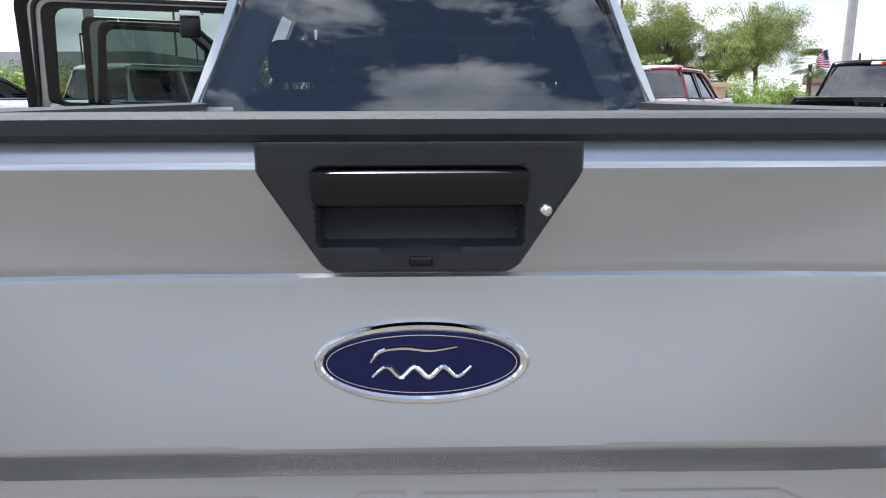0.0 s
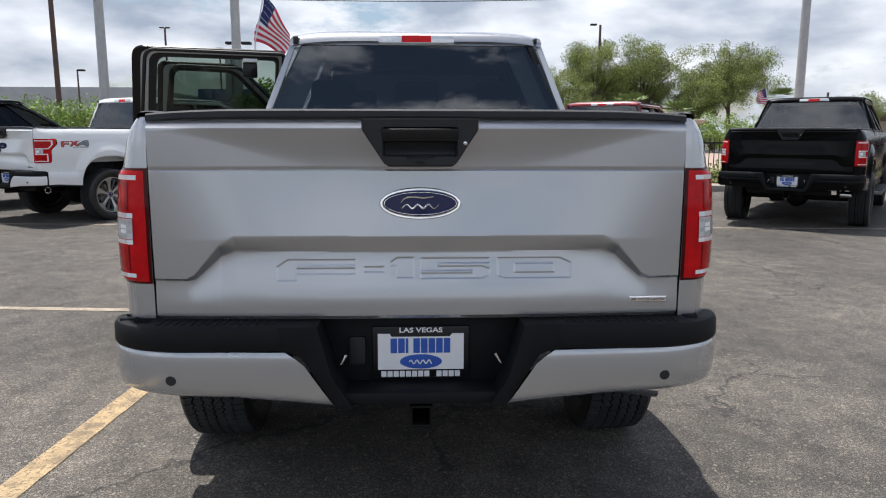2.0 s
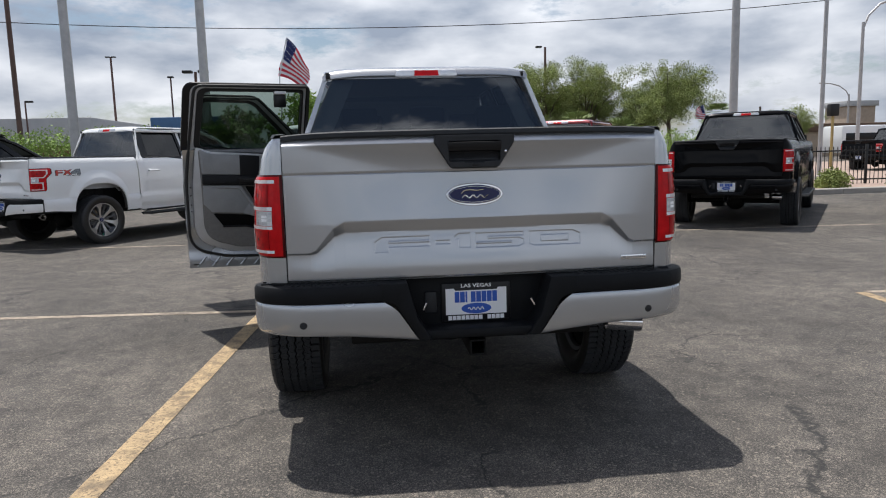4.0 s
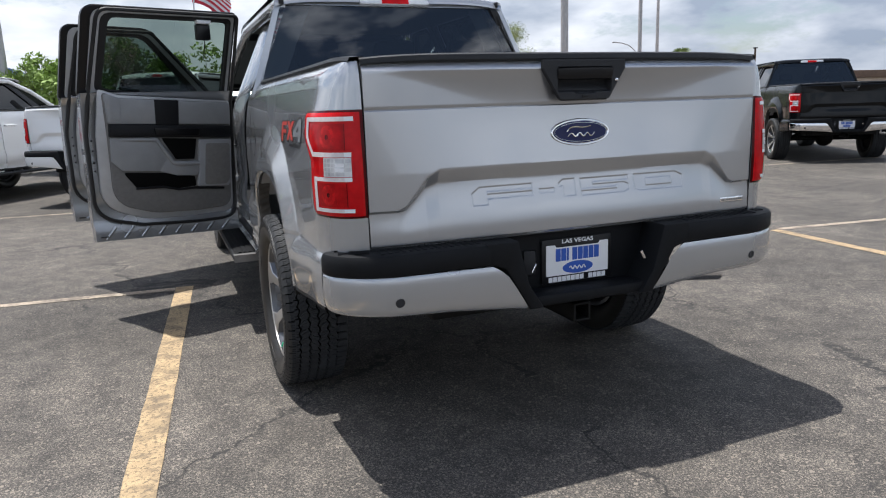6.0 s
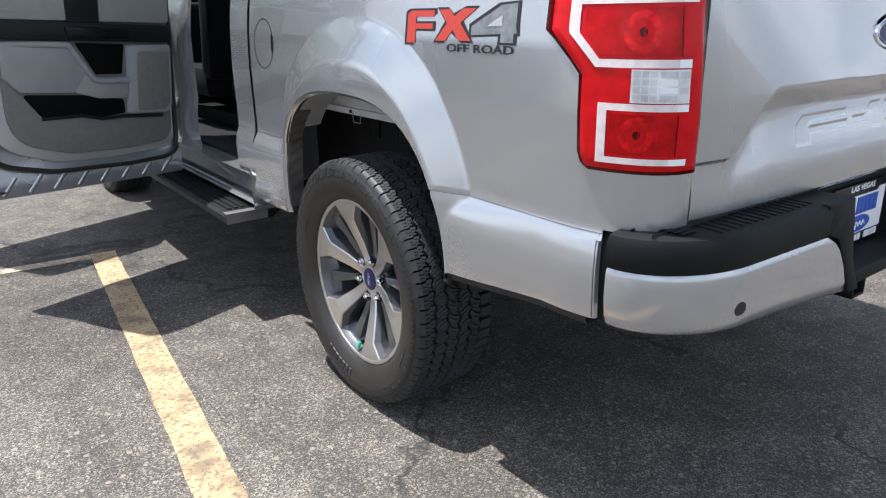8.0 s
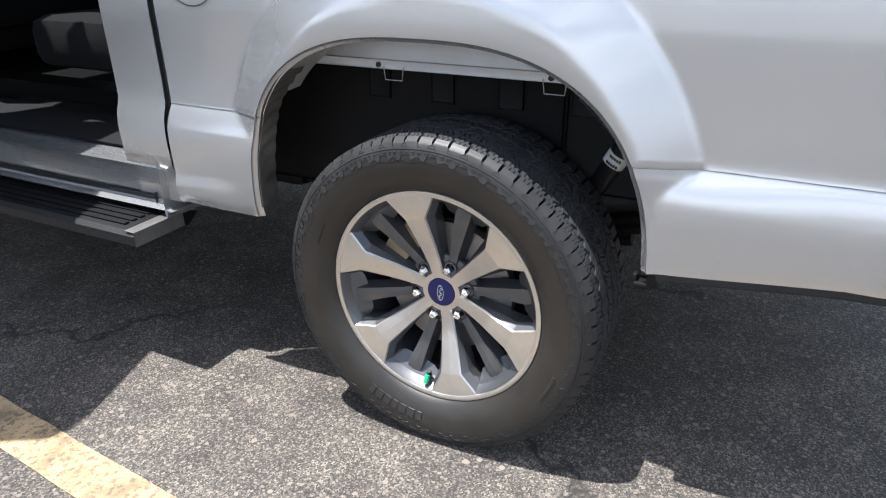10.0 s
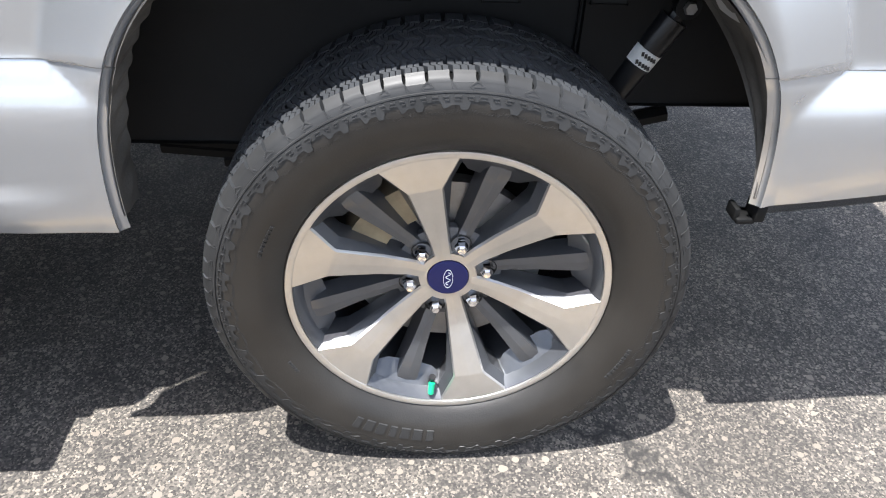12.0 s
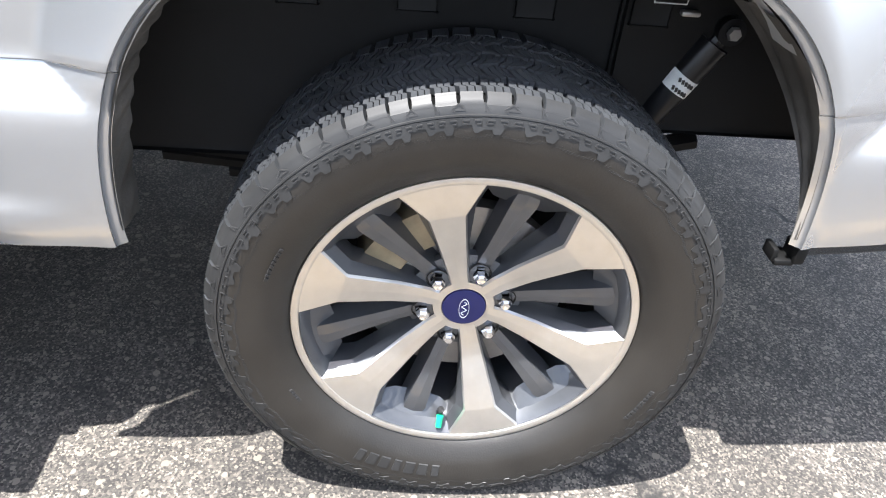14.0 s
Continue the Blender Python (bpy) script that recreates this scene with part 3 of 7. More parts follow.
    for j in range(4):
        sheet(0.63, 0.75, 0.442 + 0.041 * j, 0.474 + 0.041 * j, LAMPGREY if j in (0, 3) else PLATEW, "lens_facet", 0.0138, 3, 3, cl)
        sheet(0.765, 0.835, 0.442 + 0.041 * j, 0.476 + 0.041 * j, LAMPCLEAR if j % 2 else LAMPGREY, "lens_facet", 0.0138, 3, 3, cl)
    return lamp


def tg_depth(x, z):
    """How far the tailgate's skin stands out at (x, z)."""
    ax = abs(x)
    e = 1 - sstep(0.26, 0.775, ax)
    ends = 1 - (ax / 0.80) ** 5
    d = 0.016 * (1 - (ax / 0.80) ** 2.5)
    # scoop below the top lip: a leaf that is tall at the middle and runs out towards the ends
    tall = 0.118 * (0.16 + 0.84 * e)
    q = (1.377 - z) / tall
    if 0 < q < 1:
        d -= 0.034 * e * (1 - (1 - q) ** 2)
    elif q >= 1:
        d -= 0.034 * e * sstep(0.86, 1.377 - tall, z)
    d += float(np.interp(z, [0.80, 1.045, 1.253], [0.016, 0.016, 0.0])) * ends
    d -= 0.024 * min(1.0, max(0.0, (z - 1.372) / 0.025)) + 0.006 * sstep(1.396, 1.405, z)
    d -= 0.0045 * math.exp(-((z - 1.2535) / 0.0028) ** 2)
    zb = float(np.interp(ax, [0, 0.555, 0.60, 0.675, 0.70, 0.80], [1.030, 1.030, 1.010, 0.932, 0.924, 0.924]))
    hw = float(np.interp(ax, [0, 0.56, 0.64, 0.70, 0.80], [0.025, 0.023, 0.014, 0.004, 0.004]))
    dep = float(np.interp(ax, [0, 0.60, 0.70, 0.80], [0.030, 0.028, 0.008, 0.005]))
    t = min(1.0, max(0.0, (zb + hw - z) / (2 * hw)))
    back = sstep(0, 1, (zb - hw - z) / max(0.02, zb - hw - 0.84))
    d -= dep * t * (1 - 0.75 * back)
    d -= 0.012 * sstep(0.815, 0.800, z)
    return d


GLYPHS = (
    [(75, 255), (75, 192), (122, 160), (435, 160), (435, 187), (166, 187), (166, 199), (435, 199), (435, 225), (166, 225), (166, 255)],
    [(475, 193), (570, 193), (570, 217), (475, 217)],
    [(600, 189), (600, 172), (628, 152), (705, 152), (705, 244), (628, 244), (628, 189)],
    [(740, 155), (1060, 155), (1060, 179), (820, 179), (820, 192), (1028, 192), (1060, 204), (1060, 233), (1028, 248), (740, 248), (740, 223), (980, 223), (980, 213), (740, 213)],
    [(1100, 155), (1395, 155), (1445, 178), (1445, 248), (1130, 248), (1100, 236)],
)
NOUGHT_HOLE = [(1178, 182), (1365, 182), (1365, 222), (1178, 222)]


def inside(poly, a, b):
    """How far (a, b) lies inside an outline; negative outside."""
    hit, best = False, 1e9
    n = len(poly)
    for i in range(n):
        (x0, y0), (x1, y1) = poly[i], poly[(i + 1) % n]
        if (y0 > b) != (y1 > b) and a < (x1 - x0) * (b - y0) / (y1 - y0) + x0:
            hit = not hit
        dx, dy = x1 - x0, y1 - y0
        t = min(1.0, max(0.0, ((a - x0) * dx + (b - y0) * dy) / (dx * dx + dy * dy)))
        best = min(best, math.hypot(a - x0 - t * dx, b - y0 - t * dy))
    return best if hit else -best


def number_depth(x, z):
    """The model number pressed into the gate."""
    K = 0.000652
    a, b = 75 + (x + 0.433) / K, 155 + (0.9845 - z) / K
    if not (60 < a < 1460 and 140 < b < 265):
        return 0.0
    d = max(inside(p, a, b) for p in GLYPHS)
    d = min(d, -inside(NOUGHT_HOLE, a, b))
    return 0.0021 * sstep(-4.0, 5.0, d)


def tailgate(root, P, detail, lettered):
    bm = bmesh.new()
    xs = np.linspace(-0.797, 0.797, 150 if detail else 60).tolist()
    zs = np.linspace(0.801, 1.401, 150 if detail else 60).tolist()
    if detail:
        xs = sorted(xs + np.linspace(-0.7203, -0.5303, 80).tolist() + np.linspace(0.5303, 0.7203, 80).tolist())
    if lettered:
        xs = sorted(xs + np.linspace(-0.4405, 0.4705, 400).tolist())
        zs = sorted(zs + np.linspace(0.9101, 0.9903, 46).tolist())
    grid(bm, lambda x, z: (x, -tg_depth(x, z) + (number_depth(x, z) if lettered else 0.0), z), xs, zs, lambda x, z: not (abs(x) < 0.112 and 1.287 < z < 1.378))
    for sx in (-1, 1):
        grid(bm, lambda d, z: (sx * 0.797, d - tg_depth(0.797, z), z), [0, 0.05], zs, None, 0, sx < 0)
    rbox(bm, (-0.79, 0.045, 0.81), (0.79, 0.06, 1.40))
    tg = part("tailgate", bm, P, root, smooth=30)
    # cap along the top
    bm = bmesh.new()
    prof = [(0.010, 1.399), (-0.004, 1.402), (-0.007, 1.408), (-0.004, 1.424), (0.004, 1.4290), (0.050, 1.4310), (0.062, 1.425), (0.062, 1.40)]
    cx = np.linspace(-0.80, 0.80, 24).tolist()
    grid(bm, lambda x, k: (x, prof[int(k)][0] + 0.018 - 0.012 * (1 - (abs(x) / 0.80) ** 2.5), prof[int(k)][1] - 0.014 * (abs(x) / 0.8) ** 6 * (1 if k > 1 else 0.2)), cx, list(range(len(prof))), None, 0, True)
    part("cap", bm, PLASTIC, tg, "black grained plastic cap")
    # handle bezel with its pocket
    bm = bmesh.new()
    def half(z):
        return float(np.interp(z, [1.262, 1.270, 1.365, 1.372, 1.402], [0.092, 0.106, 0.168, 0.171, 0.171]))
    bz = sorted(set(np.linspace(1.262, 1.402, 48).tolist()))
    bu = np.linspace(-1, 1, 90).tolist()
    def bez(u, z):
        x = u * half(z)
        ed = min((1 - abs(u)) * half(z), z - 1.262, 1.406 - z)
        d = 0.0105 * sstep(0, 0.005, ed)
        pock = sstep(0.109, 0.104, abs(x)) * sstep(1.290, 1.298, z) * sstep(1.376, 1.372, z)
        lip = sstep(0.045, 0.040, abs(x)) * sstep(1.283, 1.290, z) * sstep(1.300, 1.292, z)
        return x, -0.017 - d + 0.036 * pock * (0.45 + 0.55 * sstep(1.292, 1.33, z)) + 0.006 * lip, z
    grid(bm, bez, bu, bz)
    bezel = part("handle_bezel", bm, PLASTIC, tg, "black plastic handle surround")
    bm = bmesh.new()
    grid(bm, lambda x, k: (x, -0.017 + [0.012, -0.012, -0.0155, -0.016, -0.010, 0.0, 0.014][int(k)] - 0.004 * (1 - (x / 0.11) ** 4), [1.374, 1.3735, 1.371, 1.350, 1.337, 1.333, 1.333][int(k)]), np.linspace(-0.1115, 0.1115, 24).tolist(), list(range(7)), None, 0)
    for sx in (-1, 1):
        rbox(bm, (sx * 0.1085, -0.027, 1.334), (sx * 0.1118, -0.005, 1.3735))
    part("handle", fix(bm), GLOSSB, tg, "black pull handle")
    bm = bmesh.new()
    lathe(bm, [(0.0001, 0.0045), (0.0045, 0.004), (0.0065, 0.002), (0.0075, 0)], 20, lambda a, r, h: (0.131 + r * math.cos(a), -0.0275 - h, 1.331 + r * math.sin(a)))
    part("lock", fix(bm), CHROME, tg, "chrome lock barrel")
    bm = bmesh.new()
    rbox(bm, (-0.012, -0.0295, 1.272), (0.012, -0.027, 1.282), 0.002)
    part("camera_lens", bm, GLOSSB, tg)
    if P not in (SILVER, WHITE):
        return tg
    # oval badge: chrome rim, blue field, thin silver line, plain chrome strokes
    BY, BZ, TILT_B = -tg_depth(0, 1.152), 1.152, 0.075
    def on_badge(x, h, z):
        return x, BY - h - TILT_B * (BZ - z) + 0.012 * (x / 0.118) ** 2 * 0.3, z
    def ring(name, prof, m):
        b = bmesh.new()
        rows = [[b.verts.new(on_badge(math.cos(a) * (0.1225 - r), o, BZ + math.sin(a) * (0.0482 - r))) for r, o in prof] for a in np.linspace(0, 2 * math.pi, 65)[:-1]]
        for i in range(64):
            p, q = rows[i], rows[(i + 1) % 64]
            for j in range(len(prof) - 1):
                b.faces.new((p[j], q[j], q[j + 1], p[j + 1]))
        return part(name, fix(b), m, tg)
    ring("badge_rim", [(0.0, -0.008), (0.0002, 0.006), (0.003, 0.0095), (0.0075, 0.0095), (0.0105, 0.0065)], CHROME)
    b = bmesh.new()
    pts = [b.verts.new(on_badge(math.cos(a) * 0.1117, 0.0068, BZ + math.sin(a) * 0.0385)) for a in np.linspace(0, 2 * math.pi, 49)[:-1]]
    mid = b.verts.new(on_badge(0, 0.0085, BZ))
    for i in range(48):
        b.faces.new((pts[i], pts[(i + 1) % 48], mid))
    part("badge_field", fix(b), BLUE, tg, "dark blue oval badge field")
    ring("badge_line", [(0.0140, 0.0072), (0.0143, 0.0086), (0.0153, 0.0086), (0.0156, 0.0072)], CHROME)
    b = bmesh.new()
    def stroke(points, width):
        """A flat-ended flourish through a few places on the badge, thick in its middle."""
        n = 34
        line = []
        for i in range(n):
            u = i / (n - 1) * (len(points) - 1)
            k = min(int(u), len(points) - 2)
            f = u - k
            p0, p1, p2, p3 = (points[max(0, min(len(points) - 1, k + j))] for j in (-1, 0, 1, 2))
            line.append(tuple(0.5 * (2 * p1[c] + (p2[c] - p0[c]) * f + (2 * p0[c] - 5 * p1[c] + 4 * p2[c] - p3[c]) * f * f + (3 * p1[c] - p0[c] - 3 * p2[c] + p3[c]) * f ** 3) for c in (0, 1)))
        tube(b, [on_badge(x, 0.0088, BZ + z) for x, z in line], [width * (0.45 + 0.55 * math.sin(math.pi * i / (n - 1))) for i in range(n)], 7)
    stroke([(-0.058, 0.002), (-0.046, 0.015), (-0.020, 0.019), (0.010, 0.016), (0.040, 0.020)], 0.0030)
    stroke([(-0.056 + 0.016 * i, -0.009 + (0.006 if i % 2 else -0.006)) for i in range(8)], 0.0034)
    part("badge_flourish", fix(b), CHROME, tg, "chrome strokes")
    # engine badge low on the gate
    b = bmesh.new()
    d0 = -tg_depth(0.70, 0.855)
    rbox(b, (0.642, d0 - 0.004, 0.846), (0.758, d0 + 0.003, 0.865), 0.0015)
    eb = part("small_badge", b, CHROME, tg, "slim chrome badge")
    for k in range(10):
        b = bmesh.new()
        x = 0.672 + 0.0094 * (k - 1) if k else 0.650
        rbox(b, (x, d0 - 0.0050, 0.8515), (x + (0.0060 if k else 0.014), d0 - 0.003, 0.8595))
        part("badge_bar", b, STEEL, tg)
    return tg


def bumper(root, P, dealer):
    def path(s, xin):
        if s < 0.72:
            return xin + (0.70 - xin) * s / 0.72, -0.09
        ph = (s - 0.72) / 0.28 * math.pi / 2
        return 0.70 + 0.240 * math.sin(ph), -0.09 + 0.165 * (1 - math.cos(ph))
    bm = bmesh.new()
    rbox(bm, (-0.31, -0.082, 0.548), (0.31, 0.06, 0.590), 0.012)
    rbox(bm, (-0.34, 0.030, 0.56), (0.34, 0.07, 0.812), 0.01)
    for sx in (-1, 1):
        poly = [(0.425, 0.799), (0.425, 0.728), (0.395, 0.722), (0.355, 0.706), (0.258, 0.550), (0.205, 0.550), (0.262, 0.640), (0.305, 0.799)]
        prism(bm, [(sx * a, b) for a, b in poly], lambda a, b, h: (a, 0.04 - h, b), 0.1395, 0.008)
    bp = part("bumper", fix(bm), PAD, root, "black plastic rear bumper centre with plate pocket")
    for sx in (-1, 1):
        # painted lower face
        bm = bmesh.new()
        prof = [(0.03, 1.0), (0.004, 1.0), (-0.002, 0.985), (-0.006, 0.94), (-0.008, 0.88), (-0.009, 0.75), (-0.010, 0.5), (-0.006, 0.2), (0.0, 0.05), (0.006, 0.0), (0.05, 0.0)]
        def face(s, k):
            ins, v = prof[int(k)]
            xin = 0.262 + 0.110 * v + 0.034 * max(0.0, (v - 0.72) / 0.28) ** 2
            x, y = path(s, xin)
            ph = max(0.0, (s - 0.72) / 0.28) * math.pi / 2
            zb = float(np.interp(x, [0.25, 0.34, 0.55, 0.70, 0.93], [0.551, 0.562, 0.582, 0.589, 0.600]))
            zt = float(np.interp(x, [0.25, 0.40, 0.93], [0.714, 0.722, 0.730]))
            return sx * (x - ins * math.sin(ph)), y + ins * math.cos(ph), zb + (zt - zb) * v
        grid(bm, face, np.linspace(0, 1, 60).tolist(), list(range(len(prof))), None, 0, sx > 0)
        f = part("bumper_face", bm, P, bp, "silver painted bumper face" if P is SILVER else "painted bumper face")
        bm = bmesh.new()
        lathe(bm, [(0.0001, 0.003), (0.0145, 0.003), (0.0165, 0.0)], 24, lambda a, r, h: (sx * 0.737 + r * math.cos(a), -0.0995 - h + 0.010 * sstep(0.70, 0.78, abs(sx * 0.737 + r * math.cos(a))), 0.640 + r * math.sin(a)))
        part("sensor", fix(bm), PLASTIC, bp, "round black parking sensor")
        # step pad on top
        bm = bmesh.new()
        pp = [(0.02, 0.725), (-0.006, 0.727), (-0.011, 0.737), (-0.010, 0.782), (-0.002, 0.795), (0.012, 0.799), (0.05, 0.800), (0.115, 0.800)]
        def pad(s, k):
            ins, z = pp[int(k)]
            x, y = path(s, 0.412)
            ph = max(0.0, (s - 0.72) / 0.28) * math.pi / 2
            return sx * (x - ins * math.sin(ph) * 0.9), y + ins * math.cos(ph), z
        grid(bm, pad, np.linspace(0, 1, 50).tolist(), list(range(len(pp))), None, 0, sx > 0)
        rbox(bm, (sx * 0.36, 0.0, 0.72), (sx * 0.90, 0.05, 0.795), 0.01)
        pd = part("step_pad", bm, PAD, bp)
        for k in range(15):
            bm = bmesh.new()
            x = sx * (0.44 + 0.024 * k)
            rbox(bm, (x - 0.006, -0.066, 0.796), (x + 0.006, 0.0, 0.8025), 0.002, None, 1)
            part("ridge", bm, PAD, bp)
        for k in range(8):
            bm = bmesh.new()
            y = -0.030 + 0.014 * k
            rbox(bm, (sx * 0.815, y, 0.7985), (sx * (0.855 + 0.004 * k), y + 0.008, 0.8035), 0.002, None, 1)
            part("ridge", bm, PAD, bp)
        # plate lamp
        bm = bmesh.new()
        rbox(bm, (-0.005, -0.003, -0.018), (0.005, 0.003, 0.018), 0.002, Matrix.Translation((sx * 0.232, -0.070, 0.690)) @ Matrix.Rotation(sx * radians(-28), 4, "Y") @ Matrix.Rotation(sx * radians(-35), 4, "Z"))
        part("plate_lamp", bm, CHROME, bp)
    # trailer socket cover and receiver
    bm = bmesh.new()
    rbox(bm, (-0.225, 0.020, 0.640), (-0.170, 0.034, 0.735), 0.012)
    part("socket_cover", bm, PLASTIC, bp)
    # plate with its black frame
    bm = bmesh.new()
    rbox(bm, (-0.152, 0.016, 0.600), (0.152, 0.028, 0.767), 0.006)
    fr = part("plate_frame", bm, GLOSSB, bp, "black plate frame")
    bm = bmesh.new()
    poly = [(-0.134, 0.628), (0.134, 0.628), (0.134, 0.744), (0.098, 0.744), (0.090, 0.734), (-0.090, 0.734), (-0.098, 0.744), (-0.134, 0.744)]
    prism(bm, poly, lambda a, b, h: (a, 0.016 - h, b), 0.002)
    part("plate", fix(bm), PLATEW, bp, "white dealer plate with blue bars and a blue oval")
    if dealer:
        for k in range(8):
            bm = bmesh.new()
            x = -0.0945 + 0.0237 * k
            rbox(bm, (x, 0.0125, 0.682), (x + (0.008 if k == 2 else 0.0205), 0.014, 0.729))
            part("plate_bar", bm, PLATEB, bp)
        bm = bmesh.new()
        def el(k, o):
            return [bm.verts.new((0.066 * k * math.cos(a), o, 0.654 + 0.0235 * k * math.sin(a))) for a in np.linspace(0, 2 * math.pi, 33)[:-1]]
        bm.faces.new(el(1.0, 0.0130))
        part("plate_oval", fix(bm), PLATEB, bp)
        bm = bmesh.new()
        tube(bm, [(-0.036 + 0.0024 * k, 0.0120, 0.653 + 0.006 * math.sin(k * 0.8)) for k in range(30)], 0.0022, 5)
        part("plate_stroke", bm, PLATEW, bp)
        for k in range(13):
            if k == 8:
                continue
            bm = bmesh.new()
            x = -0.124 + 0.0192 * k
            rbox(bm, (x, 0.0135, 0.6045), (x + 0.0158, 0.0155, 0.6230))
            part("frame_bar", bm, PLATEW, bp)
        bm = text_mesh("LAS VEGAS", 0.0215, 0.0008, 0.0004)
        for v in bm.verts:
            v.co = Vector((v.co.x * 1.30, 0.0148 - v.co.z, 0.7545 + v.co.y))
        part("frame_lettering", bm, PLATEW, bp, "white lettering")
    # receiver and exhaust
    bm = bmesh.new()
    for a, b in (((-0.036, -0.020, 0.450), (0.036, 0.25, 0.459)), ((-0.036, -0.020, 0.512), (0.036, 0.25, 0.521)), ((-0.036, -0.020, 0.450), (-0.027, 0.25, 0.521)), ((0.027, -0.020, 0.450), (0.036, 0.25, 0.521))):
        rbox(bm, a, b, 0.003)
    rbox(bm, (-0.55, 0.12, 0.49), (0.55, 0.20, 0.56), 0.01)
    part("tow_receiver", bm, CHASSIS, bp)
    bm = bmesh.new()
    rows = lathe(bm, [(0.040, 0.0), (0.044, 0.0), (0.044, 0.18), (0.040, 0.18)], 20, lambda a, r, h: (0.80 - h * 0.8, 0.16 + r * math.cos(a) + h * 0.35, 0.515 + r * math.sin(a)), True)
    part("exhaust_tip", fix(bm), CHROME, bp)
    return bp


def roundpoly(pts, r, n=6):
    """A closed outline with its corners rounded."""
    out = []
    k = len(pts)
    rr = r if isinstance(r, (list, tuple)) else [r] * k
    for i in range(k):
        p, a, b = Vector(pts[i]), Vector(pts[i - 1]), Vector(pts[(i + 1) % k])
        da, db = (a - p).normalized(), (b - p).normalized()
        ang = da.angle(db)
        t = min(rr[i] / math.tan(ang / 2), (a - p).length * 0.48, (b - p).length * 0.48)
        q0, q1 = p + da * t, p + db * t
        for j in range(n + 1):
            s = j / n
            out.append(tuple((q0 * (1 - s) ** 2 + p * 2 * s * (1 - s) + q1 * s * s)))
    return out


def build_wheel(parent, fine=True):
    """A wheel with its axle along x; it faces -x. Its middle is the origin. fine: with the small marks of the tyre."""
    def pl(a, r, x):
        return Vector((x, -r * math.cos(a), r * math.sin(a)))      # x < 0 is outwards; angle 0 points to the tail
    # rim barrel
    bm = bmesh.new()
    lathe(bm, [(0.2580, -0.088), (0.2600, -0.0995), (0.2655, -0.102), (0.2715, -0.101), (0.2740, -0.096), (0.2740, -0.088)], 96, pl)
    rim = part("wheel", fix(bm), MACHINED, parent, "six-spoke alloy wheel with machined face and all-terrain tyre")
    bm = bmesh.new()
    lathe(bm, [(0.2590, -0.097), (0.248, -0.083), (0.238, -0.060), (0.232, -0.02), (0.226, 0.05), (0.240, 0.10), (0.262, 0.11)], 72, pl)
    part("barrel", fix(bm), GUNMETAL, rim, "dark grey wheel barrel")
    # six machined spokes with painted flanks
    outline = [(0.040, 0.0125), (0.070, 0.0140), (0.120, 0.0185), (0.201, 0.0255), (0.206, 0.0280), (0.2615, 0.0675)]
    fx = lambda r: -0.050 - 0.0485 * sstep(0.05, 0.25, r)
    for k in range(6):
        a0 = radians(42.5 + 60 * k)
        bm = bmesh.new()
        def sp(r, w, x):
            c, s = math.cos(a0), math.sin(a0)
            u, v = r * c - w * s, r * s + w * c
            return Vector((x, -u, v))
        for sg in (-1, 1):
            top = [bm.verts.new(sp(r, sg * w, fx(r))) for r, w in outline]
            cen = [bm.verts.new(sp(r if i < 5 else 0.2690, 0, fx(r) - 0.0008)) for i, (r, w) in enumerate(outline)]
            ch = [bm.verts.new(sp(r, sg * (w + 0.003), fx(r) + 0.004)) for r, w in outline]
            mid = [bm.verts.new(sp(r, sg * (w + 0.006 + 0.010 * (r > 0.15)), fx(r) + 0.022)) for r, w in outline]
            low = [bm.verts.new(sp(r, sg * (w + 0.004 + 0.008 * (r > 0.15)), fx(r) + 0.052 + 0.015 * (r > 0.15))) for r, w in outline]
            for A, B, mi in ((cen, top, 0), (top, ch, 0), (ch, mid, 1), (mid, low, 1)):
                for i in range(len(outline) - 1):
                    f = bm.faces.new((A[i], A[i + 1], B[i + 1], B[i]))
                    f.material_index = mi
        part("spoke", fix(bm), [MACHINED, GUNMETAL], rim, "", 20)
        # dark rib between two spokes
        bm = bmesh.new()
        a1 = radians(12.5 + 60 * k)
        def rb(r, w, x):
            c, s = math.cos(a1), math.sin(a1)
            u, v = r * c - w * s, r * s + w * c
            return Vector((x, -u, v))
        secs = [(0.080, 0.0110, -0.040), (0.120, 0.0115, -0.047), (0.160, 0.0140, -0.056), (0.205, 0.0175, -0.067), (0.228, 0.0190, -0.072), (0.250, 0.0150, -0.070)]
        for sg in (-1, 1):
            t0 = [bm.verts.new(rb(r, 0, x - 0.0015)) for r, w, x in secs]
            t1 = [bm.verts.new(rb(r, sg * w, x)) for r, w, x in secs]
            t2 = [bm.verts.new(rb(r, sg * (w + 0.008), x + 0.035)) for r, w, x in secs]
            for A, B in ((t0, t1), (t1, t2)):
                for i in range(len(secs) - 1):
                    bm.faces.new((A[i], A[i + 1], B[i + 1], B[i]))
            bm.faces.new((t0[-1], t1[-1], t2[-1]))
        # foot at the rim
        part("rib", fix(bm), GUNMETAL, rim, "", 20)
        # sloping shelf that closes the window towards the rim
        bm = bmesh.new()
        cols = (-0.0640, -0.046, -0.022, 0.0, 0.022, 0.046, 0.0640)
        far = [bm.verts.new(rb(math.sqrt(0.2605 ** 2 - w * w), w, -0.0945)) for w in cols]
        mid = [bm.verts.new(rb(math.sqrt(0.2500 ** 2 - w * w), w * 0.97, -0.0800)) for w in cols]
        low = [bm.verts.new(rb(float(np.interp(abs(w), [0, 0.022, 0.046, 0.064], [0.212, 0.210, 0.212, 0.224])), w * 0.93, -0.050)) for w in cols]
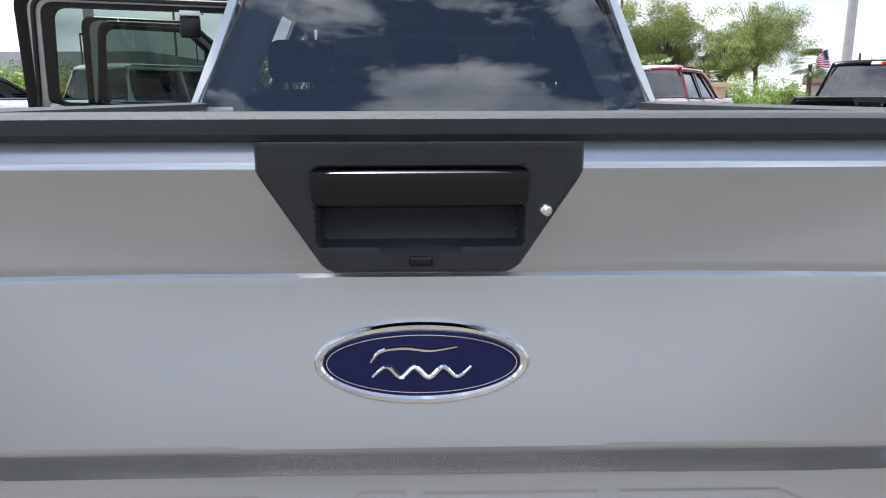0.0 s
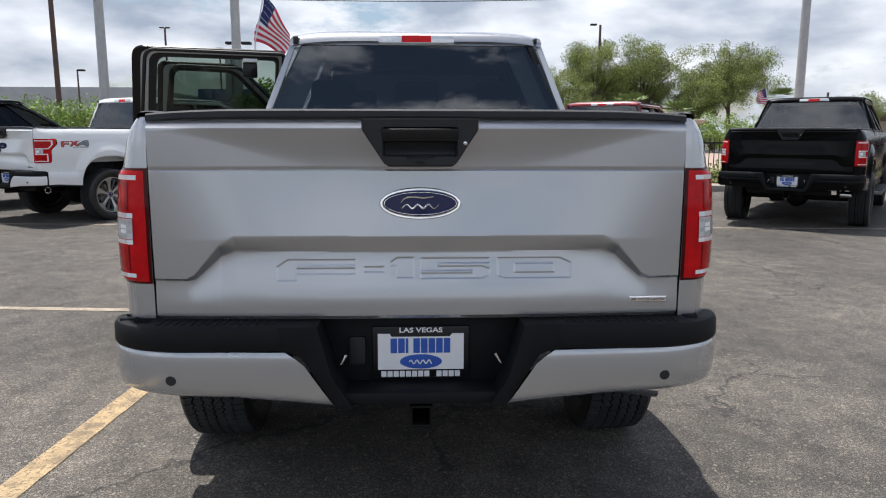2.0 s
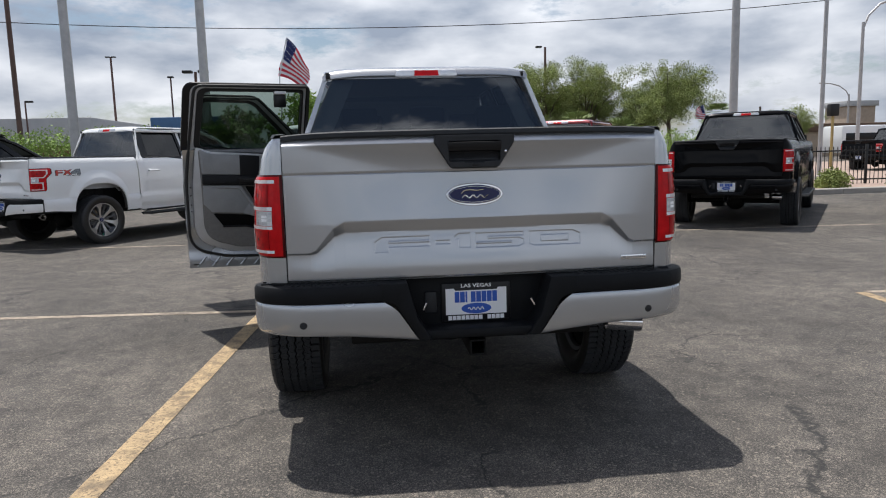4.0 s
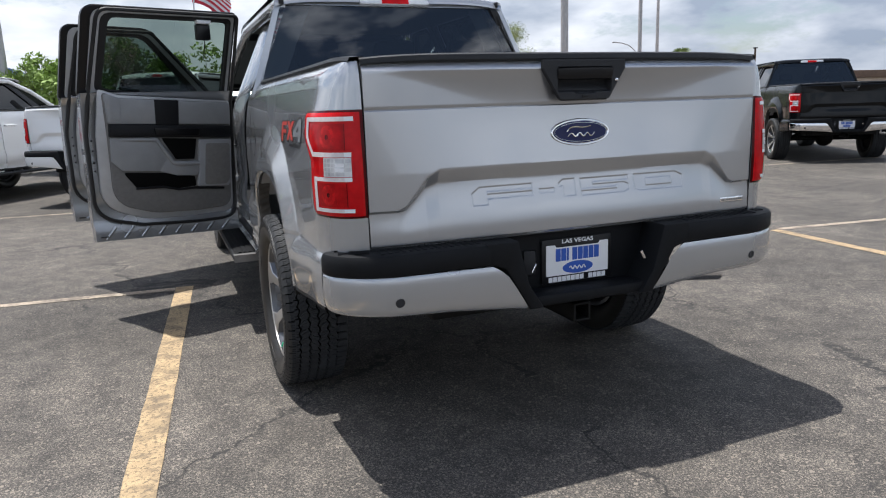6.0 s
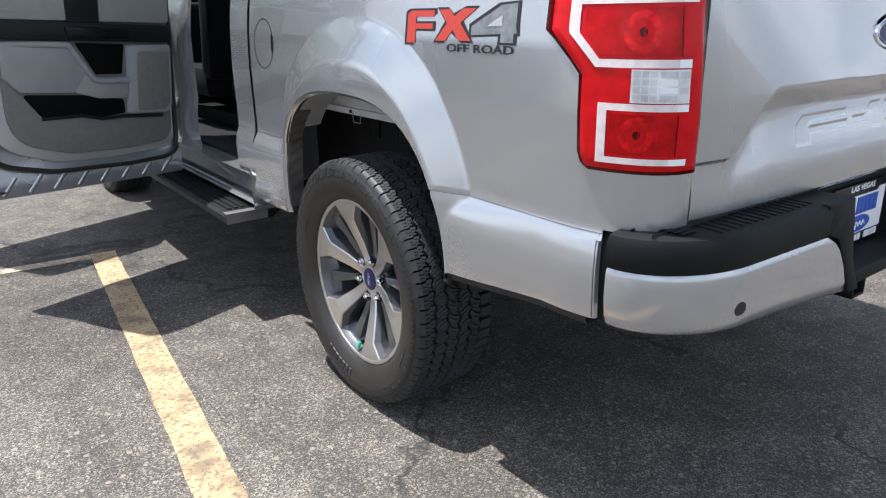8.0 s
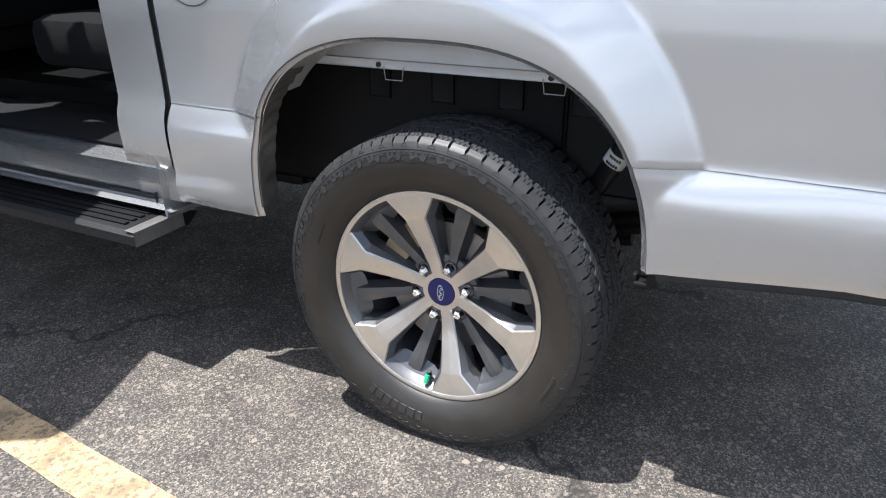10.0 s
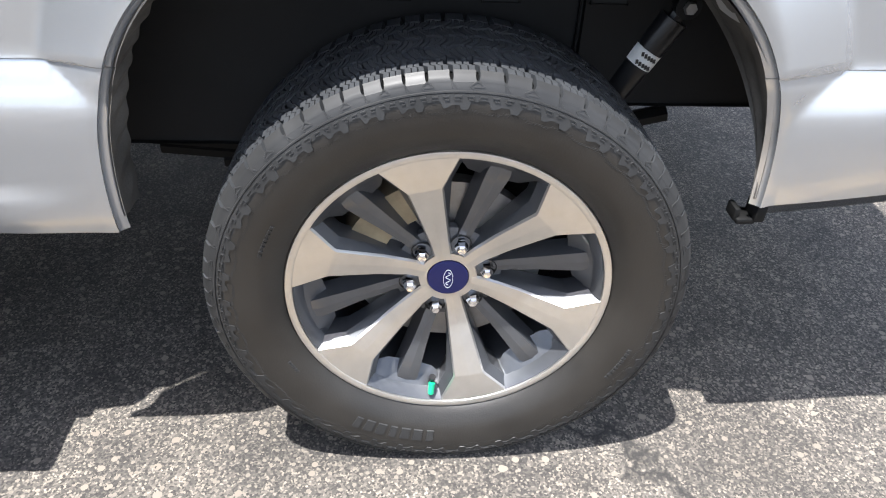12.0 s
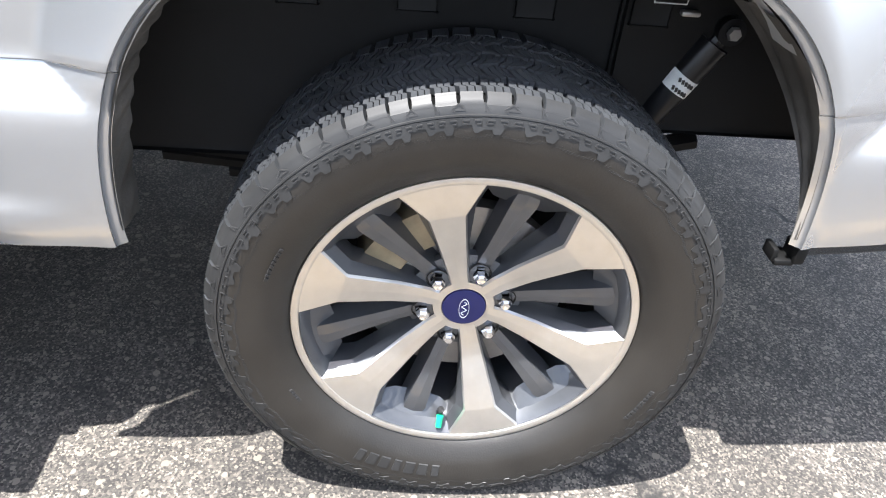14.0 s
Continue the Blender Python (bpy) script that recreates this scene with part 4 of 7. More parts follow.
        for A, B in ((far, mid), (mid, low)):
            for i in range(len(cols) - 1):
                bm.faces.new((A[i], A[i + 1], B[i + 1], B[i]))
        part("window_foot", facing(bm, Vector((-1, 0, 0))), GUNMETAL, rim, "", 25)
        # lug nut in its well
        bm = bmesh.new()
        c = rb(0.0675, 0, -0.043)
        lathe(bm, [(0.0001, -0.020), (0.0068, -0.0205), (0.0100, -0.0170), (0.0116, -0.011), (0.0122, 0.012)], 6, lambda a, r, x: c + Vector((x, r * math.cos(a), r * math.sin(a))))
        part("lug_nut", fix(bm), CHROME, rim, "chrome lug nut", 25)
        bm = bmesh.new()
        lathe(bm, [(0.0190, -0.0005), (0.0175, -0.001), (0.0160, 0.004), (0.0150, 0.02), (0.0001, 0.02)], 18, lambda a, r, x: c + Vector((x, r * math.cos(a), r * math.sin(a))))
        part("lug_well", fix(bm), GLOSSB, rim)
    # hub face and cap
    bm = bmesh.new()
    lathe(bm, [(0.0510, -0.0440), (0.0500, -0.0499), (0.037, -0.0499), (0.036, -0.046)], 48, pl)
    lathe(bm, [(0.096, -0.022), (0.094, -0.034), (0.060, -0.043), (0.048, -0.045)], 48, pl, False, 1)
    part("hub_face", fix(bm), [MACHINED, GUNMETAL], rim)
    bm = bmesh.new()
    lathe(bm, [(0.0360, -0.046), (0.0355, -0.0520), (0.030, -0.0535), (0.0001, -0.0548)], 40, pl)
    part("centre_cap", fix(bm), CAPBLUE, rim, "dark blue centre cap with a small silver oval")
    bm = bmesh.new()
    for i in range(28):
        t0, t1 = 2 * math.pi * i / 28, 2 * math.pi * (i + 1) / 28
        bm.faces.new([bm.verts.new((-0.0551, 0.0085 * k * math.cos(t), 0.0205 * k * math.sin(t))) for k, t in ((1, t0), (1, t1), (0.9, t1), (0.9, t0))])
    tube(bm, [(-0.0552, 0.004 * math.sin(i * 0.9), -0.013 + 0.0019 * i) for i in range(15)], 0.0009, 4)
    part("cap_mark", fix(bm), PLATEW, rim)
    # valve with its green cap
    bm = bmesh.new()
    tube(bm, [pl(radians(264), 0.232, -0.074), pl(radians(264), 0.216, -0.080)], 0.0065, 10)
    part("valve", bm, GLOSSB, rim)
    bm = bmesh.new()
    tube(bm, [pl(radians(264), 0.226, -0.086), pl(radians(264), 0.246, -0.094)], [0.0065, 0.0055], 10)
    part("valve_cap", bm, GREEN, rim, "bright green valve cap")
    # brake behind
    bm = bmesh.new()
    lathe(bm, [(0.075, -0.010), (0.168, -0.010), (0.168, 0.018), (0.075, 0.018)], 48, pl, True)
    lathe(bm, [(0.0001, -0.030), (0.075, -0.030), (0.080, -0.010)], 32, pl)
    part("brake_disc", fix(bm), STEEL, rim)
    bm = bmesh.new()
    rows = lathe(bm, [(0.120, -0.032), (0.185, -0.032), (0.190, 0.045), (0.120, 0.045)], 14, pl, True, 0, radians(110), radians(160))
    part("brake_caliper", fix(bm), RUST, rim, "dusty brake caliper")
    bm = bmesh.new()
    lathe(bm, [(0.256, 0.098), (0.225, 0.070), (0.0001, 0.080)], 40, pl)
    part("brake_shield", fix(bm), CHASSIS, rim)
    # tyre
    N = 72                 # pitches round the tyre, longer and shorter by turns
    def press(v):
        """The tyre flattens where it stands."""
        if v.z < -AXZ + 0.0015:
            v.z = -AXZ + 0.0015
        v.x *= 1 + 0.015 * sstep(-0.30, -AXZ, v.z)
        return v
    def tp(a, r, x):
        """a in pitches, x across the tyre, outwards negative."""
        return press(pl(2 * math.pi * (a + 0.40 * math.sin(2 * math.pi * 5 * a / N)) / N, r, x))
    side = [(0.262, -0.084), (0.2685, -0.0935), (0.2745, -0.1000), (0.280, -0.1105), (0.292, -0.1170), (0.297, -0.1215), (0.315, -0.1280), (0.335, -0.1315), (0.350, -0.1325),
            (0.361, -0.1318), (0.370, -0.1300), (0.3775, -0.1276), (0.384, -0.1240), (0.3880, -0.1210)]
    floor_x = [(0.3825, -0.1165), (0.3850, -0.1040), (0.3890, -0.060), (0.3905, 0.0), (0.3900, 0.065), (0.3860, 0.132), (0.375, 0.140), (0.335, 0.148), (0.300, 0.135), (0.268, 0.105)]
    bm = bmesh.new()
    lathe(bm, [(0.268, 0.100)] + side + floor_x, 144, lambda a, r, x: press(pl(a, r, x)))
    cnt = len(side) + len(floor_x)
    # groove floor takes near-black: the shade between blocks is put into its colour
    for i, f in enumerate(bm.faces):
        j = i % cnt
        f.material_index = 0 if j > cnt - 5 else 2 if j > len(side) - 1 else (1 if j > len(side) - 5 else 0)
    part("tyre", fix(bm), [SIDEWALL, SHOULDER, SHADEBLACK], rim, "black all-terrain tyre, dusty brown on its side wall", 50)
    # tread: shoulder lugs and four zigzag rows, cut by sipes
    bm = bmesh.new()
    def crown(x):
        return 0.4020 - 0.0050 * min(1.3, abs(x - 0.010) / 0.118) ** 2.4
    def block(poly):
        """A low block that stands on the carcass; poly: (pitch, x)."""
        n = len(poly)
        ca, cx = sum(p[0] for p in poly) / n, sum(p[1] for p in poly) / n
        hi = [bm.verts.new(tp(ca + (a - ca) * 0.89, crown(x), cx + (x - cx) * 0.94)) for a, x in poly]
        lo = [bm.verts.new(tp(a, crown(x) - 0.0095, x)) for a, x in poly]
        bm.faces.new(hi)
        for i in range(n):
            bm.faces.new((lo[i], lo[(i + 1) % n], hi[(i + 1) % n], hi[i]))
    tri = lambda t: 4 * abs((t % 1.0) - 0.5) - 1
    cuts = (-0.072, -0.031, 0.009, 0.049, 0.090)
    edge = lambda k, a: cuts[k] + 0.0062 * tri(a + (0.0, 0.5, 0.25, 0.75, 0.4)[k])
    gap = 0.0036
    for i in range(N):
        # rows between the zigzag grooves: two blocks a pitch, each cut by a bent sipe
        for row in range(4):
            off, sk = (0.10, 0.35, 0.60, 0.05)[row], (0.46, -0.40, 0.42, -0.46)[row]
            for j in range(2 if fine else 1):
                a0 = i + off + 0.5 * j
                a1 = a0 + (0.455 if fine else 0.92)
                kink = (0.16, -0.16, 0.16, -0.16)[row] * (1.0 if j else 0.55)
                def line(a):
                    u0, u1 = edge(row, a) + gap, edge(row + 1, a + sk) - gap
                    return [(a, u0), (a + sk * 0.5 + kink, (u0 + u1) / 2), (a + sk, u1)]
                pieces = ((a0, a0 + 0.215), (a0 + 0.240, a1)) if fine else ((a0, a1),)
                for p, q in pieces:
                    block(line(p) + line(q)[::-1])
        # shoulder lugs, outer and inner
        for p, q in (((0.075, 0.315), (0.345, 0.600), (0.630, 0.925)) if fine else ((0.075, 0.925),)):
            lug = lambda a: [(i + a + 0.20, edge(0, i + a + 0.20) - gap), (i + a + 0.22, -0.088), (i + a, -0.0925), (i + a, -0.1085)]
            block(lug(p) + lug(q)[::-1])
        block([(i + 0.10, edge(4, i + 0.1) + gap), (i + 0.06, 0.134), (i + 0.90, 0.134), (i + 0.90, edge(4, i + 0.9) + gap)])
        # each outer lug rolls over the edge into the smooth shoulder
        long_cut = 0.3890 if i % 2 else 0.3905
        roll = ((crown(0.1085) - 0.0002, 0.1080), (0.3960, 0.1118), (0.3935, 0.1160), (long_cut, 0.1200), (0.3870, 0.1223))
        base = ((0.3845, 0.1055), (0.3840, 0.1100), (0.3830, 0.1140), (0.3828, 0.1180), (0.3822, 0.1205))
        w = (0.075, 0.080, 0.085, 0.060, 0.0)
        up = [[bm.verts.new(tp(i + (w[m] if q == 0 else 1 - w[m]), r, -x)) for m, (r, x) in enumerate(roll)] for q in (0, 1)]
        dn = [[bm.verts.new(tp(i + (w[m] * 0.8 if q == 0 else 1 - w[m] * 0.8), r, -x)) for m, (r, x) in enumerate(base)] for q in (0, 1)]
        for m in range(4):
            f = bm.faces.new((up[0][m], up[1][m], up[1][m + 1], up[0][m + 1]))
            f.material_index = 1
            bm.faces.new((up[0][m], up[0][m + 1], dn[0][m + 1], dn[0][m]))
            bm.faces.new((up[1][m], dn[1][m], dn[1][m + 1], up[1][m + 1]))
    part("tread", fix(bm), [RUBBER, SHOULDER], rim, "deep-cut black tread blocks", 25)
    if not fine:
        return rim
    # relief below the shoulder: outlined triangles, a rib, a stepped band, fine hatching
    bm = bmesh.new()
    tab = ([0.292, 0.297, 0.315, 0.335, 0.350, 0.361, 0.370, 0.3775, 0.384, 0.388], [0.1170, 0.1215, 0.1280, 0.1315, 0.1325, 0.1318, 0.1300, 0.1276, 0.1240, 0.1214])
    out_x = lambda r, h: -float(np.interp(r, *tab)) - h
    def ridge_line(p, q, w, h=0.0011):
        """A thin raised line from (pitch, radius) p to q."""
        (a0, r0), (a1, r1) = p, q
        da, dr = (a1 - a0) * 0.034, r1 - r0
        ln = math.hypot(da, dr)
        na, nr = -dr / ln * w / 0.034, da / ln * w
        qv = [bm.verts.new(tp(a, r, out_x(r, h))) for a, r in ((a0 - na, r0 - nr), (a1 - na, r1 - nr), (a1 + na, r1 + nr), (a0 + na, r0 + nr))]
        pv = [bm.verts.new(tp(a, r, out_x(r, -0.002))) for a, r in ((a0 - 1.5 * na, r0 - 1.5 * nr), (a1 - 1.5 * na, r1 - 1.5 * nr), (a1 + 1.5 * na, r1 + 1.5 * nr), (a0 + 1.5 * na, r0 + 1.5 * nr))]
        bm.faces.new(qv)
        for k in range(4):
            bm.faces.new((pv[k], pv[(k + 1) % 4], qv[(k + 1) % 4], qv[k]))
    def plateau(poly, h=0.0014):
        """A raised field of the side wall; poly: (pitch, radius)."""
        n = len(poly)
        ca, cr = sum(p[0] for p in poly) / n, sum(p[1] for p in poly) / n
        hi = [bm.verts.new(tp(a, cr + (r - cr) * 0.92, out_x(r, h))) for a, r in poly]
        lo = [bm.verts.new(tp(a, r, out_x(r, -0.001))) for a, r in poly]
        bm.faces.new(hi)
        for k in range(n):
            bm.faces.new((lo[k], lo[(k + 1) % n], hi[(k + 1) % n], hi[k]))
    for i in range(N):
        if i % 2:
            ridge_line((i, 0.3880), (i - 0.26, 0.3820), 0.0008)
            ridge_line((i, 0.3880), (i + 0.28, 0.3825), 0.0008)
            ridge_line((i - 0.26, 0.3820), (i + 0.20, 0.3820), 0.0008)
            ridge_line((i + 0.28, 0.3825), (i + 0.16, 0.3795), 0.0008)
        else:
            ridge_line((i, 0.3895), (i - 0.03, 0.3805), 0.0008)
            ridge_line((i - 0.03, 0.3875), (i - 0.20, 0.3800), 0.0007)
        ridge_line((i, 0.3763), (i + 0.5, 0.3763), 0.0009, 0.0019)
        ridge_line((i + 0.5, 0.3763), (i + 1.0, 0.3763), 0.0009, 0.0019)
        # stepped band that hangs from the rib, with small bars on it
        if i % 2:
            field = [(0.0, 0.3745), (0.0, 0.3640), (0.20, 0.3640), (0.34, 0.3520), (0.62, 0.3520), (0.70, 0.3590), (1.0, 0.3590), (1.0, 0.3745)]
        else:
            field = [(0.0, 0.3745), (0.0, 0.3590), (0.26, 0.3540), (0.40, 0.3540), (0.52, 0.3650), (0.80, 0.3650), (0.88, 0.3640), (1.0, 0.3640), (1.0, 0.3745)]
        plateau([(i + a, r) for a, r in field])
        d = 0.0 if i % 2 else 0.003
        for a0, a1, r in ((0.12, 0.40, 0.3705), (0.12, 0.30, 0.3660), (0.60, 0.86, 0.3705), (0.66, 0.90, 0.3665)):
            ridge_line((i + a0, r), (i + a1, r), 0.0007, 0.0023)
        ridge_line((i + 0.12, 0.3705), (i + 0.12, 0.3660), 0.0007, 0.0023)
        ridge_line((i + 0.86, 0.3705), (i + 0.90, 0.3665), 0.0007, 0.0023)
        for k in range(8):
            ridge_line((i + 0.125 * k, 0.3520 - d), (i + 0.125 * k + 0.05, 0.3480 - d), 0.00035, 0.0006)
    part("side_relief", fix(bm), SHOULDER, rim, "", 25)
    # plain raised bars where the maker's marks stand
    for base, n, da, r0, r1 in ((240, 7, 4.2, 0.312, 0.334), (330, 9, 1.5, 0.330, 0.336), (150, 8, 1.5, 0.312, 0.317), (205, 5, 1.2, 0.300, 0.304)):
        for k in range(n):
            bm = bmesh.new()
            a = radians(base + da * k)
            w = radians(da * (0.36 if k % 3 else 0.27))
            hi = [bm.verts.new(press(pl(u, r, out_x(r, 0.0022)))) for u, r in ((a - w, r0), (a + w, r0), (a + w, r1), (a - w, r1))]
            lo = [bm.verts.new(press(pl(u, r, out_x(r, -0.001)))) for u, r in ((a - w * 1.1, r0 - 0.001), (a + w * 1.1, r0 - 0.001), (a + w * 1.1, r1 + 0.001), (a - w * 1.1, r1 + 0.001))]
            bm.faces.new(hi)
            for q in range(4):
                bm.faces.new((lo[q], lo[(q + 1) % 4], hi[(q + 1) % 4], hi[q]))
            part("side_mark", fix(bm), SHOULDER, rim, "", 20)
    return rim


def door(root, sx, yh, L, rear, P, swing, detail):
    """A cab door hinged at y = yh on side sx; swing in degrees."""
    hx = -0.935
    off = 0.03 if swing else 0.0           # the hinge carries an open door outwards
    M = Matrix.Translation((hx - off, yh + off, 0)) @ Matrix.Rotation(radians(-swing), 4, "Z") @ Matrix.Translation((-hx, -yh, 0))
    def lean(z):
        return max(0.0, z - 1.385) * 0.45
    def pt(s, z, i):
        p = M @ Vector((-XS(min(z, 1.385)) + lean(z) + i, yh - s, z))
        return Vector((p.x if sx < 0 else -p.x, p.y, p.z))
    zbot = lambda s: 0.452 + 0.040 * s / L
    belt = lambda s: 1.335 + 0.085 * max(0.0, s / L)
    bm = bmesh.new()
    ss, vs = np.linspace(0.0, L, 16).tolist(), np.linspace(0, 1, 26).tolist()
    zz = lambda s, v: zbot(s) + (1.40 - zbot(s)) * v
    grid(bm, lambda s, v: pt(s, zz(s, v), 0), ss, vs)
    grid(bm, lambda s, v: pt(s, zz(s, v), 0.075 - 0.01 * (1 - v)), ss, vs)
    for s in (0.0, L):
        grid(bm, lambda i, v: pt(s, zz(s, v), i * (0.065 + 0.01 * v)), [0, 0.35, 0.7, 1], vs)
    grid(bm, lambda s, i: pt(s, zbot(s), i * 0.065), ss, [0, 0.5, 1])
    grid(bm, lambda s, i: pt(s, 1.40, i * 0.075), ss, [0, 1])
    d = part("door", fix(bm), P, root, ("open rear cab door" if rear else "open front cab door") if swing else "closed cab door")
    # window frame: nested loops
    if rear:
        out = [(0.0, 1.39), (L + 0.01, 1.39), (L - 0.02, 1.885), (0.0, 1.885)]
        gl = [(0.055, 1.345), (L - 0.125, 1.425), (L - 0.165, 1.825), (0.05, 1.825)]
        r0, r1 = [0.01, 0.02, 0.075, 0.03], [0.03, 0.04, 0.06, 0.03]
    else:
        out = [(0.0, 1.385), (L + 0.01, 1.39), (L - 0.02, 1.895), (0.56, 1.885)]
        gl = [(0.14, 1.36), (L - 0.10, 1.42), (L - 0.14, 1.83), (0.60, 1.82)]
        r0, r1 = [0.01, 0.02, 0.07, 0.20], [0.03, 0.04, 0.06, 0.16]
    n = 8
    A, D = roundpoly(out, r0, n), roundpoly(gl, r1, n)
    lp = lambda k: [(a[0] + (b[0] - a[0]) * k, a[1] + (b[1] - a[1]) * k) for a, b in zip(A, D)]
    def ring(ks, iis, m, name, lab=""):
        b = bmesh.new()
        loops = [[b.verts.new(pt(s, z, ii)) for s, z in lp(k)] for k, ii in zip(ks, iis)]
        q = len(A)
        for x, y in zip(loops, loops[1:]):
            for i in range(q):
                b.faces.new((x[i], x[(i + 1) % q], y[(i + 1) % q], y[i]))
        return part(name, fix(b), m, d, lab)
    ring([1.0, 0.0, 0.0, 0.10, 0.34], [-0.004, -0.006, 0.030, 0.040, 0.042], GLOSSB, "window_frame", "black window frame")
    ring([0.34, 0.36, 0.66, 0.68], [0.042, 0.048, 0.048, 0.042], SILVER_IN if P is SILVER else P, "frame_band", "painted inner window band")
    ring([0.68, 0.72, 0.98, 1.0, 1.0], [0.042, 0.046, 0.044, 0.030, 0.0], SEALR, "window_seal")
    b = bmesh.new()
    b.faces.new([b.verts.new(pt(s, z, 0.018)) for s, z in lp(1.0)])
    facing(b, pt(0.4, 1.5, -1.0) - pt(0.4, 1.5, 0.0))
    g = part("door_glass", b, DOORGLASS if swing else DARKGLASS, d, "tinted door glass")
    # outer handle and belt strip
    b = bmesh.new()
    h0, h1 = pt(L - 0.26, 1.16, -0.035), pt(L - 0.06, 1.165, -0.035)
    tube(b, [pt(L - 0.26, 1.16, 0.0), h0, (h0 + h1) / 2 + Vector((0, 0, 0.004)), h1, pt(L - 0.06, 1.165, 0.0)], 0.013, 8)
    part("door_handle", b, P, d)
    b = bmesh.new()
    tube(b, [pt(s, 1.392, -0.006) for s in np.linspace(0, L, 6)], 0.011, 6)
    part("belt_strip", b, SEALR, d)
    if not rear and detail:
        b = bmesh.new()
        rbox(b, (-0.10, -0.05, -0.10), (0.10, 0.05, 0.10), 0.03, Matrix.Translation(pt(0.12, 1.42, -0.17)))
        tube(b, [pt(0.10, 1.37, 0.0), pt(0.12, 1.36, -0.12)], 0.025, 8)
        part("door_mirror", b, GLOSSB, d, "black door mirror")
    if not swing:
        return d
    # inner side of an open door: flat trim that leans in with its height
    k = L / 0.94
    def pf(s, z, i):
        p = M @ Vector((0.1176 * (z - 0.55) - 0.96 + i, yh - s, z))
        return Vector((p.x if sx < 0 else -p.x, p.y, p.z))
    def sheet(poly, i0, h, m, name, lab="", r=0.02, bev=0.006):
        b = bmesh.new()
        prism(b, roundpoly([(s * k, z) for s, z in poly], r, 5), lambda s, z, t: pf(s, z, i0 + t), h, bev)
        return part(name, fix(b), m, d, lab)
    b = bmesh.new()
    loop = roundpoly([(0.01 * k, 0.545), (0.30 * k, 0.545), (0.66 * k, 0.570), (0.925 * k, 0.640), (0.925 * k, 1.15), (0.89 * k, 1.45), (0.845 * k, 1.862), (0.0, 1.862) if rear else (0.55, 1.855), (0.0, 1.33)], [0.12, 0.3, 0.3, 0.22, 0.3, 0.3, 0.07, 0.03, 0.05], 8)
    pts = [pt(s, z, 0.084 if z < 1.40 else 0.055) for s, z in loop]
    tube(b, pts + [pts[0]], 0.011, 6, False)
    part("weather_seal", b, SEALR, d, "black rubber door seal")
    # pale shell of the trim, then its fields, each a layer prouder than the last
    b = bmesh.new()
    loop = roundpoly([(0.025 * k, 0.580), (0.30 * k, 0.580), (0.62 * k, 0.600), (0.885 * k, 0.700), (0.880 * k, 1.15), (0.850 * k, 1.425), (0.74 * k, 1.385), (0.025 * k, 1.335)], [0.08, 0.3, 0.3, 0.24, 0.3, 0.02, 0.06, 0.02], 8)
    prism(b, loop, lambda s, z, t: pf(s, z, 0.066 + t), 0.016, 0.008)
    part("door_trim", fix(b), SILVER_IN, d, "pale painted inner door shell")
    b = bmesh.new()
    loop = roundpoly([(0.045 * k, 0.625), (0.28 * k, 0.617), (0.56 * k, 0.632), (0.815 * k, 0.715), (0.820 * k, 1.12), (0.832 * k, 1.405), (0.74 * k, 1.368), (0.035 * k, 1.325)], [0.08, 0.3, 0.3, 0.22, 0.3, 0.02, 0.06, 0.02], 8)
    prism(b, loop, lambda s, z, t: pf(s, z, 0.076 + t), 0.020, 0.006)
    part("carpet", fix(b), TRIMCLOTH, d, "grey lower door carpet")
    sheet([(0.035, 1.180), (0.812, 1.212), (0.828, 1.400), (0.735, 1.366), (0.50, 1.350), (0.035, 1.322)], 0.094, 0.022, TRIMGREY, "upper_panel", "", 0.02, 0.012)
    sheet([(0.735, 1.235), (0.80, 1.24), (0.815, 1.385), (0.735, 1.355)], 0.114, 0.005, TRIMGREY, "panel_end", "", 0.02, 0.004)
    sheet([(0.388, 1.190), (0.533, 1.198), (0.533, 1.354), (0.381, 1.346)], 0.112, 0.008, TRIMBLACK, "panel_insert", "black insert", 0.008, 0.003)
    sheet([(0.032, 1.094), (0.815, 1.137), (0.812, 1.214), (0.032, 1.172)], 0.094, 0.030, TRIMBLACK, "arm_band", "black band", 0.010, 0.008)
    sheet([(0.262, 1.114), (0.54, 1.134), (0.553, 1.182), (0.258, 1.163)], 0.122, 0.014, GLOSSB, "inner_handle", "", 0.008, 0.006)
    # grey arm rest field round the pull pocket, with a rounded rim
    b = bmesh.new()
    for h, poly in ((0.020, [(0.810, 1.128), (0.812, 0.985), (0.755, 0.922), (0.525, 0.902), (0.465, 0.985), (0.540, 1.120)]), (0.019, [(0.530, 0.903), (0.415, 0.866), (0.285, 0.856), (0.255, 0.900), (0.250, 0.952), (0.418, 0.957), (0.478, 0.995)])):
        prism(b, roundpoly([(s * k, z) for s, z in poly], 0.010, 4), lambda s, z, t: pf(s, z, 0.094 + t), h, 0.004)
    tube(b, [pf(s * k, z, i) for s, z, i in ((0.806, 1.118, 0.098), (0.66, 1.112, 0.110), (0.535, 1.104, 0.112), (0.480, 1.020, 0.112), (0.436, 0.952, 0.112), (0.400, 0.942, 0.112), (0.262, 0.936, 0.110))], 0.014, 10)
    part("arm_rest", fix(b), TRIMGREY, d)
    # no hollow here: a flat black sheet paints the pull pocket's shade
    sheet([(0.498, 1.112), (0.272, 1.097), (0.292, 0.966), (0.414, 0.972)], 0.096, 0.008, SHADEBLACK, "pull_pocket", "pull pocket, its shade painted as a flat black sheet", 0.006, 0.002)
